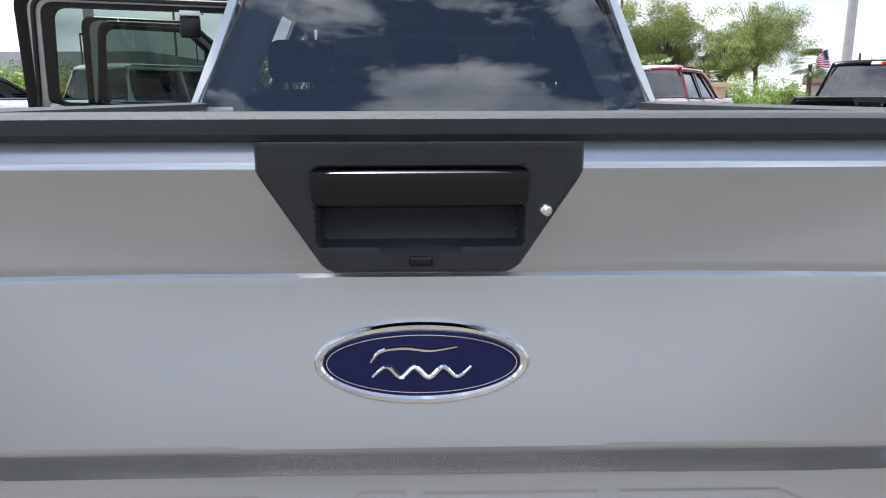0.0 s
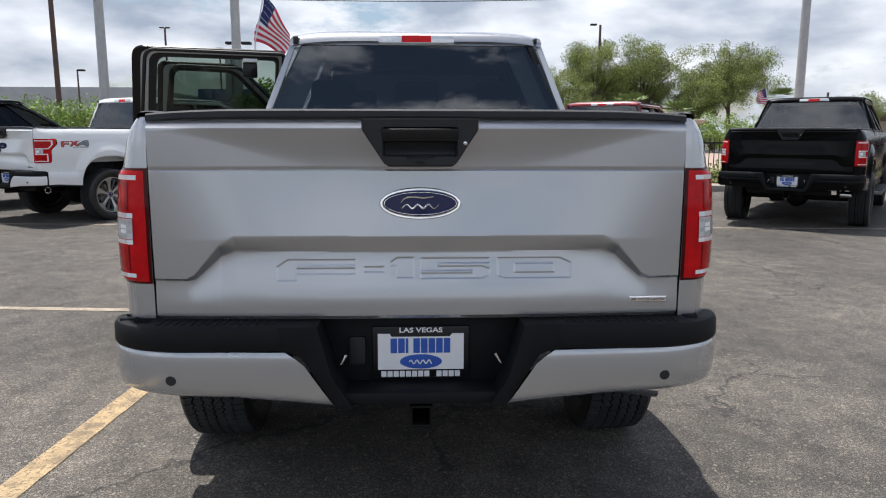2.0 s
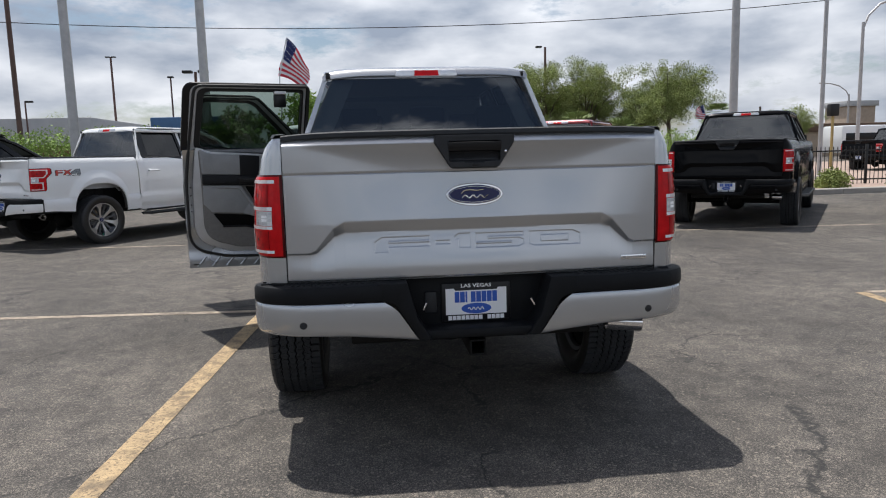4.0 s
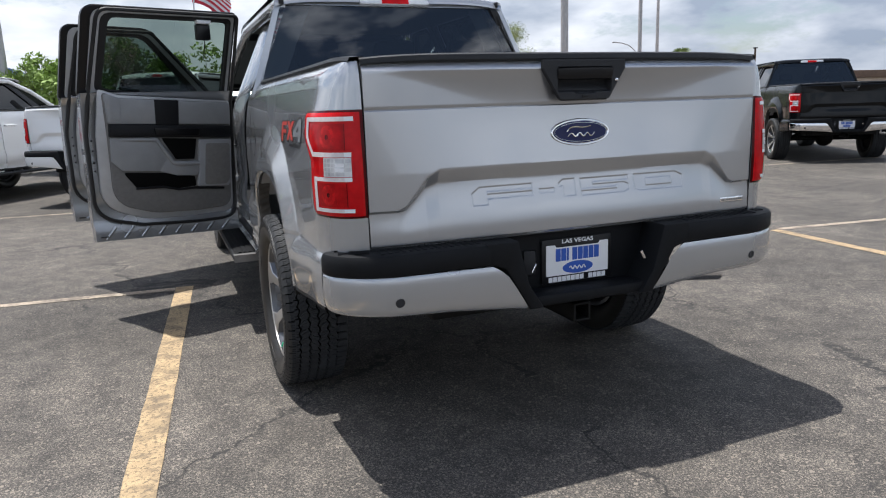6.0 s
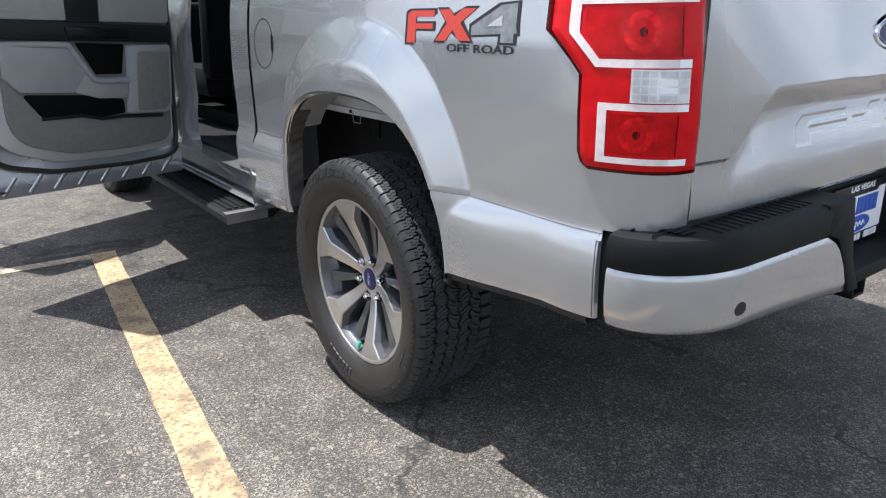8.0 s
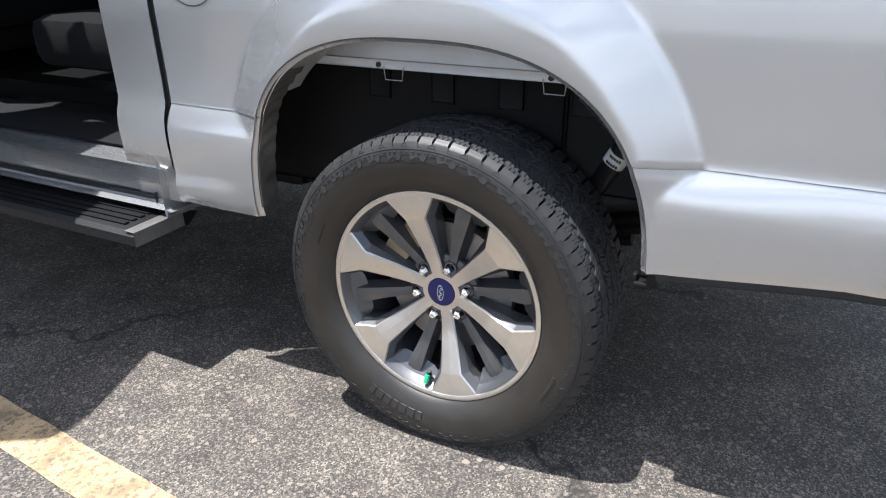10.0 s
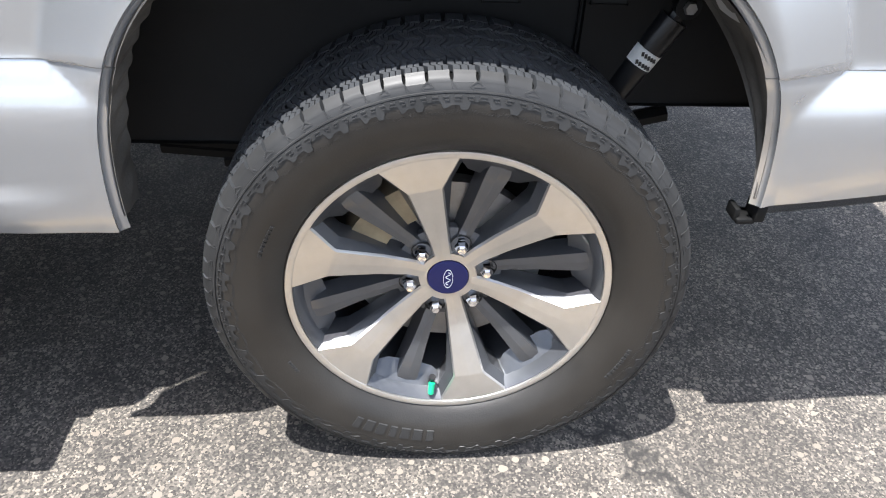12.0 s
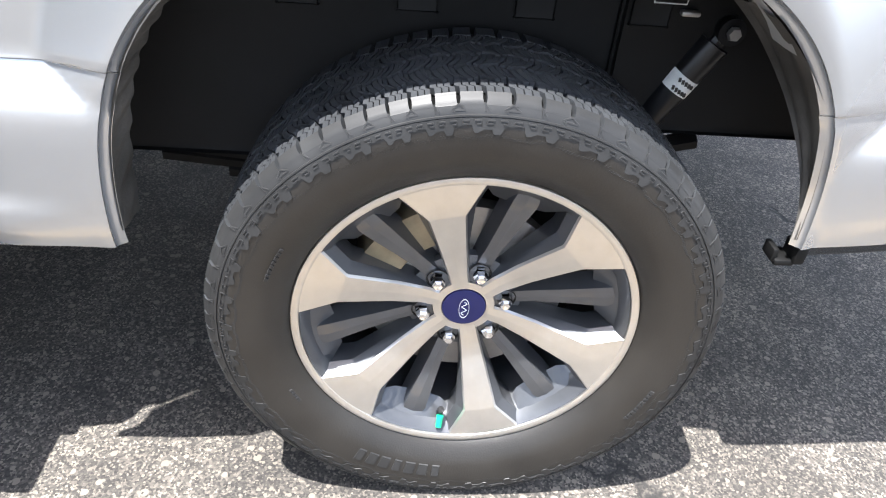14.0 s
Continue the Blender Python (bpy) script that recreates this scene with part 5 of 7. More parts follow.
    sheet([(0.036, 1.086), (0.262, 1.094), (0.272, 0.86), (0.285, 0.780), (0.070, 0.766), (0.045, 0.80)], 0.094, 0.026, TRIMGREY, "speaker_panel", "", 0.02, 0.010)
    sheet([(0.052, 1.055), (0.218, 1.064), (0.236, 0.790), (0.088, 0.782), (0.060, 0.81)], 0.118, 0.004, TRIMCLOTH, "speaker_grille", "", 0.02, 0.002)
    # map pocket likewise: its inner shade is the sheet's black colour
    sheet([(0.748, 0.912), (0.454, 0.884), (0.294, 0.850), (0.290, 0.786), (0.41, 0.780), (0.50, 0.806), (0.677, 0.812)], 0.096, 0.006, SHADEBLACK, "map_pocket", "map pocket, its shade painted as a flat black sheet", 0.012, 0.002)
    b = bmesh.new()
    tube(b, [pf(s * k, z, 0.100) for s, z in ((0.097, 0.752), (0.302, 0.773), (0.405, 0.772), (0.500, 0.798), (0.677, 0.804))], 0.0075, 8)
    part("pocket_edge", b, TRIMBLACK, d)
    # pressed ribs on the sill flange
    for j in range(8):
        b = bmesh.new()
        s0 = (0.10 + 0.108 * j) * k
        z0 = zbot(s0) + 0.022
        tube(b, [pt(s0 + 0.022, z0 - 0.010, 0.0555), pt(s0 - 0.040, z0 + 0.060, 0.0570)], [0.0135, 0.0125], 12)
        part("pressed_rib", b, P, d)
    b = bmesh.new()
    rbox(b, (-0.022, -0.006, -0.004), (0.022, 0.006, 0.004), 0.002, Matrix.Translation(pt(L - 0.05, zbot(L) + 0.025, 0.068)) @ Matrix.Rotation(radians(-swing - 90), 4, "Z"))
    part("drain_plug", b, SEALR, d)
    # latch slots and hinges
    for z in (1.115, 1.053, 0.981, 0.931):
        b = bmesh.new()
        rbox(b, (-0.006, -0.006, -0.006), (0.006, 0.006, 0.006), 0.002, Matrix.Translation(pt(0.895 * k, z, 0.071)))
        part("latch_slot", b, GLOSSB, d)
    for z in (1.215, 0.80):
        b = bmesh.new()
        rbox(b, (-0.045, -0.020, -0.022), (0.045, 0.020, 0.022), 0.006, Matrix.Translation(pt(-0.02, z, 0.04)))
        tube(b, [pt(-0.045, z - 0.035, 0.03), pt(-0.045, z + 0.035, 0.03)], 0.012, 8)
        part("hinge", b, P, d)
    b = bmesh.new()
    tube(b, [pt(0.01, 1.035, 0.04), pt(-0.10, 1.035, 0.10)], 0.006, 6)
    part("check_strap", b, GLOSSB, d)
    if rear:
        # black holder with a pale clip on the glass
        b = bmesh.new()
        rbox(b, (-0.045, -0.02, -0.055), (0.045, 0.02, 0.04), 0.008, Matrix.Translation(pt(0.22, 1.765, 0.05)) @ Matrix.Rotation(radians(-swing - 90), 4, "Z"))
        hb = part("window_holder", b, GLOSSB, d, "black box clipped to the window")
        b = bmesh.new()
        rbox(b, (-0.045, -0.022, 0.0), (0.045, 0.022, 0.022), 0.004, Matrix.Translation(pt(0.22, 1.806, 0.05)) @ Matrix.Rotation(radians(-swing - 90), 4, "Z"))
        part("clip", b, PLATEW, d)
        b = bmesh.new()
        tube(b, [pt(0.20, 1.71, 0.05), pt(0.198, 1.60, 0.05)], 0.003, 5)
        part("wire", b, GLOSSB, d)
    return d


def cab(root, P, detail):
    parts = []
    # rear wall with the window opening
    yb = lambda z: 1.925 + 0.13 * max(0.0, z - 1.40) / 0.47
    O = roundpoly([(-0.90, 1.350), (0.90, 1.350), (0.705, 1.885), (-0.705, 1.885)], [0.01, 0.01, 0.06, 0.06], 6)
    I = roundpoly([(-0.852, 1.368), (0.852, 1.368), (0.685, 1.852), (-0.685, 1.852)], [0.03, 0.03, 0.05, 0.05], 6)
    bm = bmesh.new()
    o = [bm.verts.new((x, yb(z), z)) for x, z in O]
    i0 = [bm.verts.new((x, yb(z) - 0.004, z)) for x, z in I]
    i1 = [bm.verts.new((x, yb(z) + 0.02, z)) for x, z in I]
    n = len(O)
    for a, b in ((o, i0), (i0, i1)):
        for k in range(n):
            bm.faces.new((a[k], a[(k + 1) % n], b[(k + 1) % n], b[k]))
    rbox(bm, (-0.90, 1.90, 0.55), (0.90, 1.93, 1.352))
    # corner posts behind the doors
    for sx in (-1, 1):
        def post(v, u):
            z = 0.50 + 1.37 * v
            x = XS(min(z, 1.385)) - max(0, z - 1.385) * 0.45
            y0 = 1.872 if z < 1.40 else yb(z) - 0.012
            y1 = 2.050 + max(0.0, z - 1.40) * 0.13
            return sx * (x - 0.010 * (1 - u) * (z > 1.4)), y0 + (y1 - y0) * u, z
        grid(bm, post, np.linspace(0, 1, 40).tolist(), np.linspace(0, 1, 6).tolist(), None, 0, sx > 0)
        def jamb(v, u):
            x, y, z = post(v, 1.0)
            return x - sx * 0.16 * u, y + 0.01 * math.sin(u * 3), z
        grid(bm, jamb, np.linspace(0, 1, 40).tolist(), [0, 0.3, 0.6, 1], None, 0, sx < 0)
    shell = part("cab_shell", fix(bm), P, root)
    bm = bmesh.new()
    bm.faces.new([bm.verts.new((x, yb(z) + 0.004, z)) for x, z in I])
    part("rear_window", facing(bm, Vector((0, -1, 0.2))), REARGLASS, root, "dark tinted rear window")
    # roof
    bm = bmesh.new()
    def roof(x, y):
        e = min(1.0, (y - 2.035) / 0.12) if y < 2.155 else (min(1.0, (3.80 - y) / 0.25) if y > 3.55 else 1.0)
        return x, y, 1.872 + 0.068 * math.sqrt(max(0, 1 - (1 - max(0, e)) ** 2)) - 0.030 * (abs(x) / 0.71) ** 6
    grid(bm, roof, np.linspace(-0.715, 0.715, 30).tolist(), sorted(set(np.linspace(2.035, 2.155, 8).tolist() + np.linspace(2.155, 3.55, 8).tolist() + np.linspace(3.55, 3.80, 8).tolist())))
    rf = part("roof", fix(bm), P, root)
    bm = bmesh.new()
    rbox(bm, (-0.69, 2.06, 1.855), (0.69, 3.70, 1.868))
    part("headliner", bm, TRIMCLOTH, rf)
    for sx in (-1, 1):
        bm = bmesh.new()
        tube(bm, [(sx * 0.70, 2.06, 1.874), (sx * 0.705, 2.6, 1.882), (sx * 0.70, 3.55, 1.876)], 0.012, 8)
        rbox(bm, (sx * 0.672, 2.030, 1.858), (sx * 0.690, 2.08, 1.890), 0.005)
        part("roof_trim", bm, GLOSSB, rf)
        bm = bmesh.new()
        tube(bm, [(sx * 0.685, 2.05, 1.862), (sx * 0.69, 3.55, 1.862), (sx * 0.74, 3.95, 1.70), (sx * 0.83, 4.42, 1.40)], 0.035, 10)
        part("roof_rail", bm, P, root)
        bm = bmesh.new()
        for z0, z1, w in ((0.50, 1.40, 0.0), (1.38, 1.87, 0.45)):
            def bp(v, u):
                z = z0 + (z1 - z0) * v
                x = XS(min(z, 1.385)) - 0.02 - max(0, z - 1.385) * 0.45
                return sx * (x - 0.05 * (1 if u in (0, 3) else 0)), 2.76 + 0.305 * min(1, max(0, u - 0.5)), z
            grid(bm, bp, np.linspace(0, 1, 12).tolist(), [0, 1, 2, 3])
        part("pillar", fix(bm), P, root)
        # sill and floor edge
        bm = bmesh.new()
        rbox(bm, (sx * 0.80, 1.93, 0.475), (sx * 0.925, 4.30, 0.600), 0.03)
        part("sill", bm, P, root)
        bm = bmesh.new()
        rbox(bm, (sx * 0.88, 1.98, 0.468), (sx * 0.931, 4.25, 0.508), 0.008)
        part("rocker_trim", bm, PLASTIC, root, "black plastic rocker strip")
        bm = bmesh.new()
        rbox(bm, (sx * 0.60, 1.96, 0.54), (sx * 0.85, 4.25, 0.612), 0.01)
        part("sill_plate", bm, TRIMBLACK, root)
    # third brake lamp
    bm = bmesh.new()
    poly = roundpoly([(-0.222, 1.862), (0.222, 1.862), (0.205, 1.908), (-0.205, 1.908)], 0.012, 4)
    prism(bm, poly, lambda a, b, h: (a, 2.06 - h + max(0, b - 1.87) * 0.3, b), 0.034, 0.006)
    bl = part("brake_lamp", fix(bm), LAMPCLEAR, root, "high brake lamp, red centre and clear ends")
    bm = bmesh.new()
    prism(bm, [(-0.085, 1.866), (0.085, 1.866), (0.082, 1.904), (-0.082, 1.904)], lambda a, b, h: (a, 2.0275 - h + max(0, b - 1.87) * 0.3, b), 0.004)
    part("red_lens", fix(bm), LAMPRED, bl)
    # windscreen, bonnet, nose
    bm = bmesh.new()
    bm.faces.new([bm.verts.new(p) for p in ((-0.80, 4.42, 1.40), (0.80, 4.42, 1.40), (0.66, 3.74, 1.875), (-0.66, 3.74, 1.875))])
    part("windscreen", facing(bm, Vector((0, 1, 1))), CLEARGLASS, root)
    bm = bmesh.new()
    grid(bm, lambda x, y: (x, y, 1.41 - 0.02 * (abs(x) / 0.88) ** 4 - 0.08 * ((y - 4.38) / 1.3) ** 2 + 0.012 * (0.25 < abs(x) < 0.62)), np.linspace(-0.885, 0.885, 30).tolist(), np.linspace(4.38, 5.72, 14).tolist())
    grid(bm, lambda x, z: (x, 5.72 + 0.05 * math.cos(x / 0.9 * 1.5), z), np.linspace(-0.90, 0.90, 20).tolist(), [0.50, 0.7, 0.9, 1.1, 1.325])
    part("bonnet", fix(bm), P, root)
    bm = bmesh.new()
    rbox(bm, (-0.55, 5.75, 0.82), (0.55, 5.80, 1.22), 0.03)
    part("grille", bm, GLOSSB, root)
    for sx in (-1, 1):
        bm = bmesh.new()
        side_patch(bm, AXF, 4.10, 5.72, 0.50, 0.55, 1.385, sx, 60, 12)
        part("front_wing", bm, P, root, smooth=40)
        bm = bmesh.new()
        rbox(bm, (sx * 0.60, 5.70, 0.95), (sx * 0.93, 5.78, 1.22), 0.04)
        part("head_lamp", bm, LAMPCLEAR, root)
    bm = bmesh.new()
    rbox(bm, (-0.93, 5.68, 0.50), (0.93, 5.85, 0.78), 0.05)
    part("front_bumper", bm, P, root)
    # box: floor and head board
    bm = bmesh.new()
    rbox(bm, (-0.74, 0.06, 0.90), (0.74, 1.84, 0.94))
    rbox(bm, (-0.90, 1.80, 0.62), (0.90, 1.85, 1.345))
    bf = part("box_floor", bm, P, root)
    for k in range(9):
        bm = bmesh.new()
        rbox(bm, (-0.66 + 0.15 * k, 0.07, 0.94), (-0.60 + 0.15 * k, 1.80, 0.948), 0.003)
        part("floor_rib", bm, P, bf)
    # cabin floor and dash, coloured near-black for the shade inside the cab
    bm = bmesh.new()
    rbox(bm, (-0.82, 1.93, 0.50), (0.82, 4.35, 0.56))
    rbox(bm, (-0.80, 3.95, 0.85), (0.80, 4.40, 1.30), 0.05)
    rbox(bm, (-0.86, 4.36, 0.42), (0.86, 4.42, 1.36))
    part("cabin_floor", bm, SHADEBLACK, root)
    for x0, x1, y in ((-0.72, 0.72, 2.20), (-0.70, -0.12, 3.15), (0.12, 0.70, 3.15)):
        bm = bmesh.new()
        rbox(bm, (x0, y, 0.78), (x1, y + 0.52, 0.95), 0.05)
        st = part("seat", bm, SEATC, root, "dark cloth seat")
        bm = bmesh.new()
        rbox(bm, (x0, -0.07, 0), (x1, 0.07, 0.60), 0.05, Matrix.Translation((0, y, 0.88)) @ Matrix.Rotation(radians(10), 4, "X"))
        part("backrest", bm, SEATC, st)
        for hx in ((-0.48, 0, 0.48) if x1 - x0 > 1 else ((x0 + x1) / 2,)):
            bm = bmesh.new()
            rbox(bm, (hx - 0.13, y - 0.16, 1.50), (hx + 0.13, y - 0.06, 1.66), 0.04)
            tube(bm, [(hx - 0.05, y - 0.10, 1.40), (hx - 0.05, y - 0.11, 1.52)], 0.008, 6)
            tube(bm, [(hx + 0.05, y - 0.10, 1.40), (hx + 0.05, y - 0.11, 1.52)], 0.008, 6)
            part("headrest", bm, SEATC, st)
    return shell


def underside(root):
    bm = bmesh.new()
    for sx in (-1, 1):
        rbox(bm, (sx * 0.44, 0.15, 0.62), (sx * 0.54, 1.30, 0.74), 0.01)
        rbox(bm, (sx * 0.44, 1.20, 0.50), (sx * 0.54, 5.5, 0.68), 0.01)
    part("frame_rail", bm, CHASSIS, root)
    bm = bmesh.new()
    tube(bm, [(-0.80, AXR, AXZ), (0.80, AXR, AXZ)], 0.045, 12)
    r = bmesh.ops.create_uvsphere(bm, u_segments=20, v_segments=12, radius=0.16)
    for v in r["verts"]:
        v.co = Vector((v.co.x, v.co.y + AXR, v.co.z + AXZ))
    part("rear_axle", bm, CHASSIS, root)
    bm = bmesh.new()
    lathe(bm, [(0.20, -0.09), (0.37, -0.11), (0.385, 0), (0.37, 0.11), (0.20, 0.09)], 40, lambda a, r, h: (r * math.cos(a), 0.55 + r * math.sin(a) * 0.9, 0.63 + h), True)
    part("spare_tyre", fix(bm), RUBBER, root, "spare tyre under the box")
    bm = bmesh.new()
    rbox(bm, (-0.62, 1.7, 0.46), (-0.30, 3.1, 0.62), 0.04)
    rbox(bm, (0.25, 1.2, 0.48), (0.45, 2.6, 0.60), 0.05)
    rbox(bm, (-0.10, 1.2, 0.42), (0.10, 4.6, 0.54), 0.04)
    part("fuel_tank", bm, CHASSIS, root)
    for sx in (-1, 1):
        bm = bmesh.new()
        for k in range(3):
            tube(bm, [(sx * 0.58, 0.62 + 0.04 * k, 0.55 - 0.04 * k), (sx * 0.58, AXR, 0.44 - 0.018 * k), (sx * 0.58, 1.75 - 0.12 * k, 0.50 - 0.03 * k)], 0.018, 6)
        part("leaf_spring", bm, CHASSIS, root)
    # dampers with a paper label
    bm = bmesh.new()
    a, b = Vector((-0.70, 0.680, 0.802)), Vector((-0.67, 0.905, 0.40))
    tube(bm, [a, a + (b - a) * 0.08], 0.014, 10)
    tube(bm, [a + (b - a) * 0.06, a + (b - a) * 0.62], 0.027, 16)
    tube(bm, [a + (b - a) * 0.62, b], 0.022, 14)
    lathe(bm, [(0.010, -0.02), (0.022, -0.02), (0.022, 0.02), (0.010, 0.02)], 18, lambda t, r, h: a + Vector((h, r * math.cos(t), r * math.sin(t))), True)
    dm = part("damper", fix(bm), GLOSSB, root, "black rear damper")
    bm = bmesh.new()
    tube(bm, [a + (b - a) * 0.195, a + (b - a) * 0.262], 0.0276, 20, False)
    part("damper_label", bm, LABEL, dm, "white paper label")
    ax = (b - a).normalized()
    sd = ax.cross(Vector((1, 0, 0))).normalized()
    for k in range(5):
        for j in range(2):
            bm = bmesh.new()
            th = radians(-28 + 13 * k)
            p = a + (b - a) * (0.218 + 0.034 * j) + (Vector((-1, 0, 0)) * math.cos(th) + sd * math.sin(th)) * 0.0282
            rbox(bm, (-0.001, -0.0022, -0.0035), (0.001, 0.0022, 0.0035), 0, Matrix.Translation(p))
            part("label_bar", bm, DECBLACK, dm)
    bm = bmesh.new()
    lathe(bm, [(0.0001, -0.032), (0.010, -0.032), (0.012, -0.024)], 6, lambda t, r, h: a + Vector((h, r * math.cos(t), r * math.sin(t))))
    rbox(bm, (-0.715, 0.735, 0.820), (-0.70, 0.765, 0.828), 0.003)
    part("damper_bolt", fix(bm), STEEL, dm)


def running_board(root, sx):
    bm = bmesh.new()
    prof = [(0.86, 0.435), (0.905, 0.452), (1.055, 0.450), (1.075, 0.440), (1.070, 0.412), (0.90, 0.405)]
    ys = [1.93, 1.96, 2.6, 3.4, 4.05]
    grid(bm, lambda y, k: (sx * (prof[int(k) % 6][0] - (0.02 if y < 1.95 else 0)), y, prof[int(k) % 6][1]), ys, list(range(7)))
    bm.faces.new([bm.verts.new((sx * (x - 0.02), 1.93, z)) for x, z in prof])
    rb = part("running_board", fix(bm), PAD, root, "black running board with pale end and edge")
    bm = bmesh.new()
    grid(bm, lambda y, k: (sx * [1.066, 1.078, 1.074][int(k)], y, [0.4525, 0.4405, 0.411][int(k)]), [1.925, 4.05], [0, 1, 2])
    part("edge_trim", fix(bm), PLASTIC, rb)
    bm = bmesh.new()
    grid(bm, lambda x, k: (sx * x, [1.96, 1.925, 1.925][int(k)], [0.4545, 0.4525, 0.41][int(k)]), [0.90, 1.076], [0, 1, 2])
    part("end_cap", fix(bm), STEEL, rb, "dull metal end")
    for k in range(5):
        bm = bmesh.new()
        rbox(bm, (sx * (0.915 + 0.028 * k), 2.0, 0.450), (sx * (0.928 + 0.028 * k), 4.0, 0.4555), 0.002, None, 1)
        part("grip_strip", bm, PAD, rb)
    for y in (2.2, 3.7):
        bm = bmesh.new()
        rbox(bm, (sx * 0.6, y, 0.42), (sx * 0.95, y + 0.06, 0.44))
        part("bracket", bm, CHASSIS, rb)


def decals(bed, sx=-1):
    """Off-road decal on the bed's side: two red characters and a grey one, edged in black, with a line of lettering."""
    def on(y, z, h):
        return Vector((sx * (side_x(y, z, AXR) + h), y if sx < 0 else 1.123 - y, z))
    K = (0.776 - 0.349) / (465 - 150)
    def pl(a, b, h):
        y, z = 0.794 - (a - 150) * K, 1.2265 - (b - 95) * 0.00072
        return on(y, z, h)
    red = [[(158, 215), (158, 118), (170, 108), (243, 108), (243, 128), (186, 128), (186, 150), (240, 150), (240, 168), (186, 168), (186, 215)],
           [(250, 205), (282, 150), (258, 106), (290, 106), (302, 128), (326, 104), (362, 104), (320, 148), (352, 203), (318, 203), (300, 170), (280, 205)]]
    four = [(352, 185), (352, 158), (425, 97), (463, 92), (463, 155), (466, 178), (459, 178), (459, 205), (428, 205), (428, 180)]
    hole = [(392, 158), (430, 124), (430, 158)]
    def flat(polys, h, m, name, grow=0.0):
        b = bmesh.new()
        for poly in polys:
            cx, cz = sum(p[0] for p in poly) / len(poly), sum(p[1] for p in poly) / len(poly)
            vs = [b.verts.new(pl(x + math.copysign(grow, x - cx), z + math.copysign(grow, z - cz), h)) for x, z in poly]
            f = b.faces.new(vs)
            bmesh.ops.triangulate(b, faces=[f])
        return part(name, fix(b), m, bed)
    flat(red, 0.0010, DECBLACK, "decal_edge", 7)
    flat([four], 0.0010, DECBLACK, "decal_edge", 7)
    flat(red, 0.0018, DECRED, "decal_red")
    flat([four], 0.0018, DECGREY, "decal_grey")
    flat([hole], 0.0026, SILVER, "decal_hole")
    b = text_mesh("OFF ROAD", 0.040, 0.0002, 0.0007)
    w = max(v.co.x for v in b.verts) - min(v.co.x for v in b.verts)
    for v in b.verts:
        y = 0.492 - v.co.x * 0.240 / w
        z = 1.1310 + v.co.y * 0.62
        v.co = on(y, z, 0.0014 + v.co.z)
    part("decal_lettering", fix(b), DECBLACK, bed, "black lettering")
    # fuel flap: a fine round gap and a finger notch
    b = bmesh.new()
    for k in range(40):
        a0, a1 = 2 * math.pi * k / 40, 2 * math.pi * (k + 1) / 40
        q = [on(1.72 + r * math.cos(a), 1.115 + r * math.sin(a), 0.0012) for r, a in ((0.087, a0), (0.087, a1), (0.0835, a1), (0.0835, a0))]
        b.faces.new([b.verts.new(p) for p in q])
    part("fuel_flap_gap", fix(b), SEALR, bed)
    b = bmesh.new()
    prism(b, roundpoly([(1.638, 1.09), (1.650, 1.09), (1.650, 1.145), (1.638, 1.145)], 0.005, 3), lambda y, z, h: on(y, z, h), 0.002)
    part("fuel_flap_notch", fix(b), GLOSSB, bed)


WHEEL_SRC = {}


def pickup(m, label, P, detail=False, swing=0.0, dealer=True, lettered=False, group=""):
    root = empty("pickup_truck", m, label, "pickup truck", group)
    sides = {}
    for sx in (-1, 1):
        sides[sx] = bed_side(root, sx, P, detail)
        tail_lamp(root, sx)
        sw = swing if sx < 0 else 0.0
        door(root, sx, 2.955, 0.94, True, P, sw, detail)
        door(root, sx, 4.085, 1.17 if sw else 1.06, False, P, sw, detail)
        running_board(root, sx)
    tailgate(root, P, detail, lettered)
    bumper(root, P if P is not DARKP else CHROME, dealer)
    cab(root, P, detail)
    underside(root)
    if detail:
        decals(sides[-1])
        flap_and_clips(sides[-1])
    elif P is WHITE:
        decals(sides[1], 1)
    key = "fine" if detail else "plain"
    spots = [(-0.865, AXR, 0), (0.865, AXR, 180), (-0.865, AXF, 0), (0.865, AXF, 180)]
    if key not in WHEEL_SRC:
        WHEEL_SRC[key] = build_wheel(root, detail)
        WHEEL_SRC[key].matrix_basis = pose(-0.865, AXR, AXZ)
        spots = spots[1:]
    for x, y, rz in spots:
        w = copy_thing(WHEEL_SRC[key], pose(x, y, AXZ, 0, 0, rz))
        w.parent = root
        w.matrix_basis = pose(x, y, AXZ, 0, 0, rz)
    return root


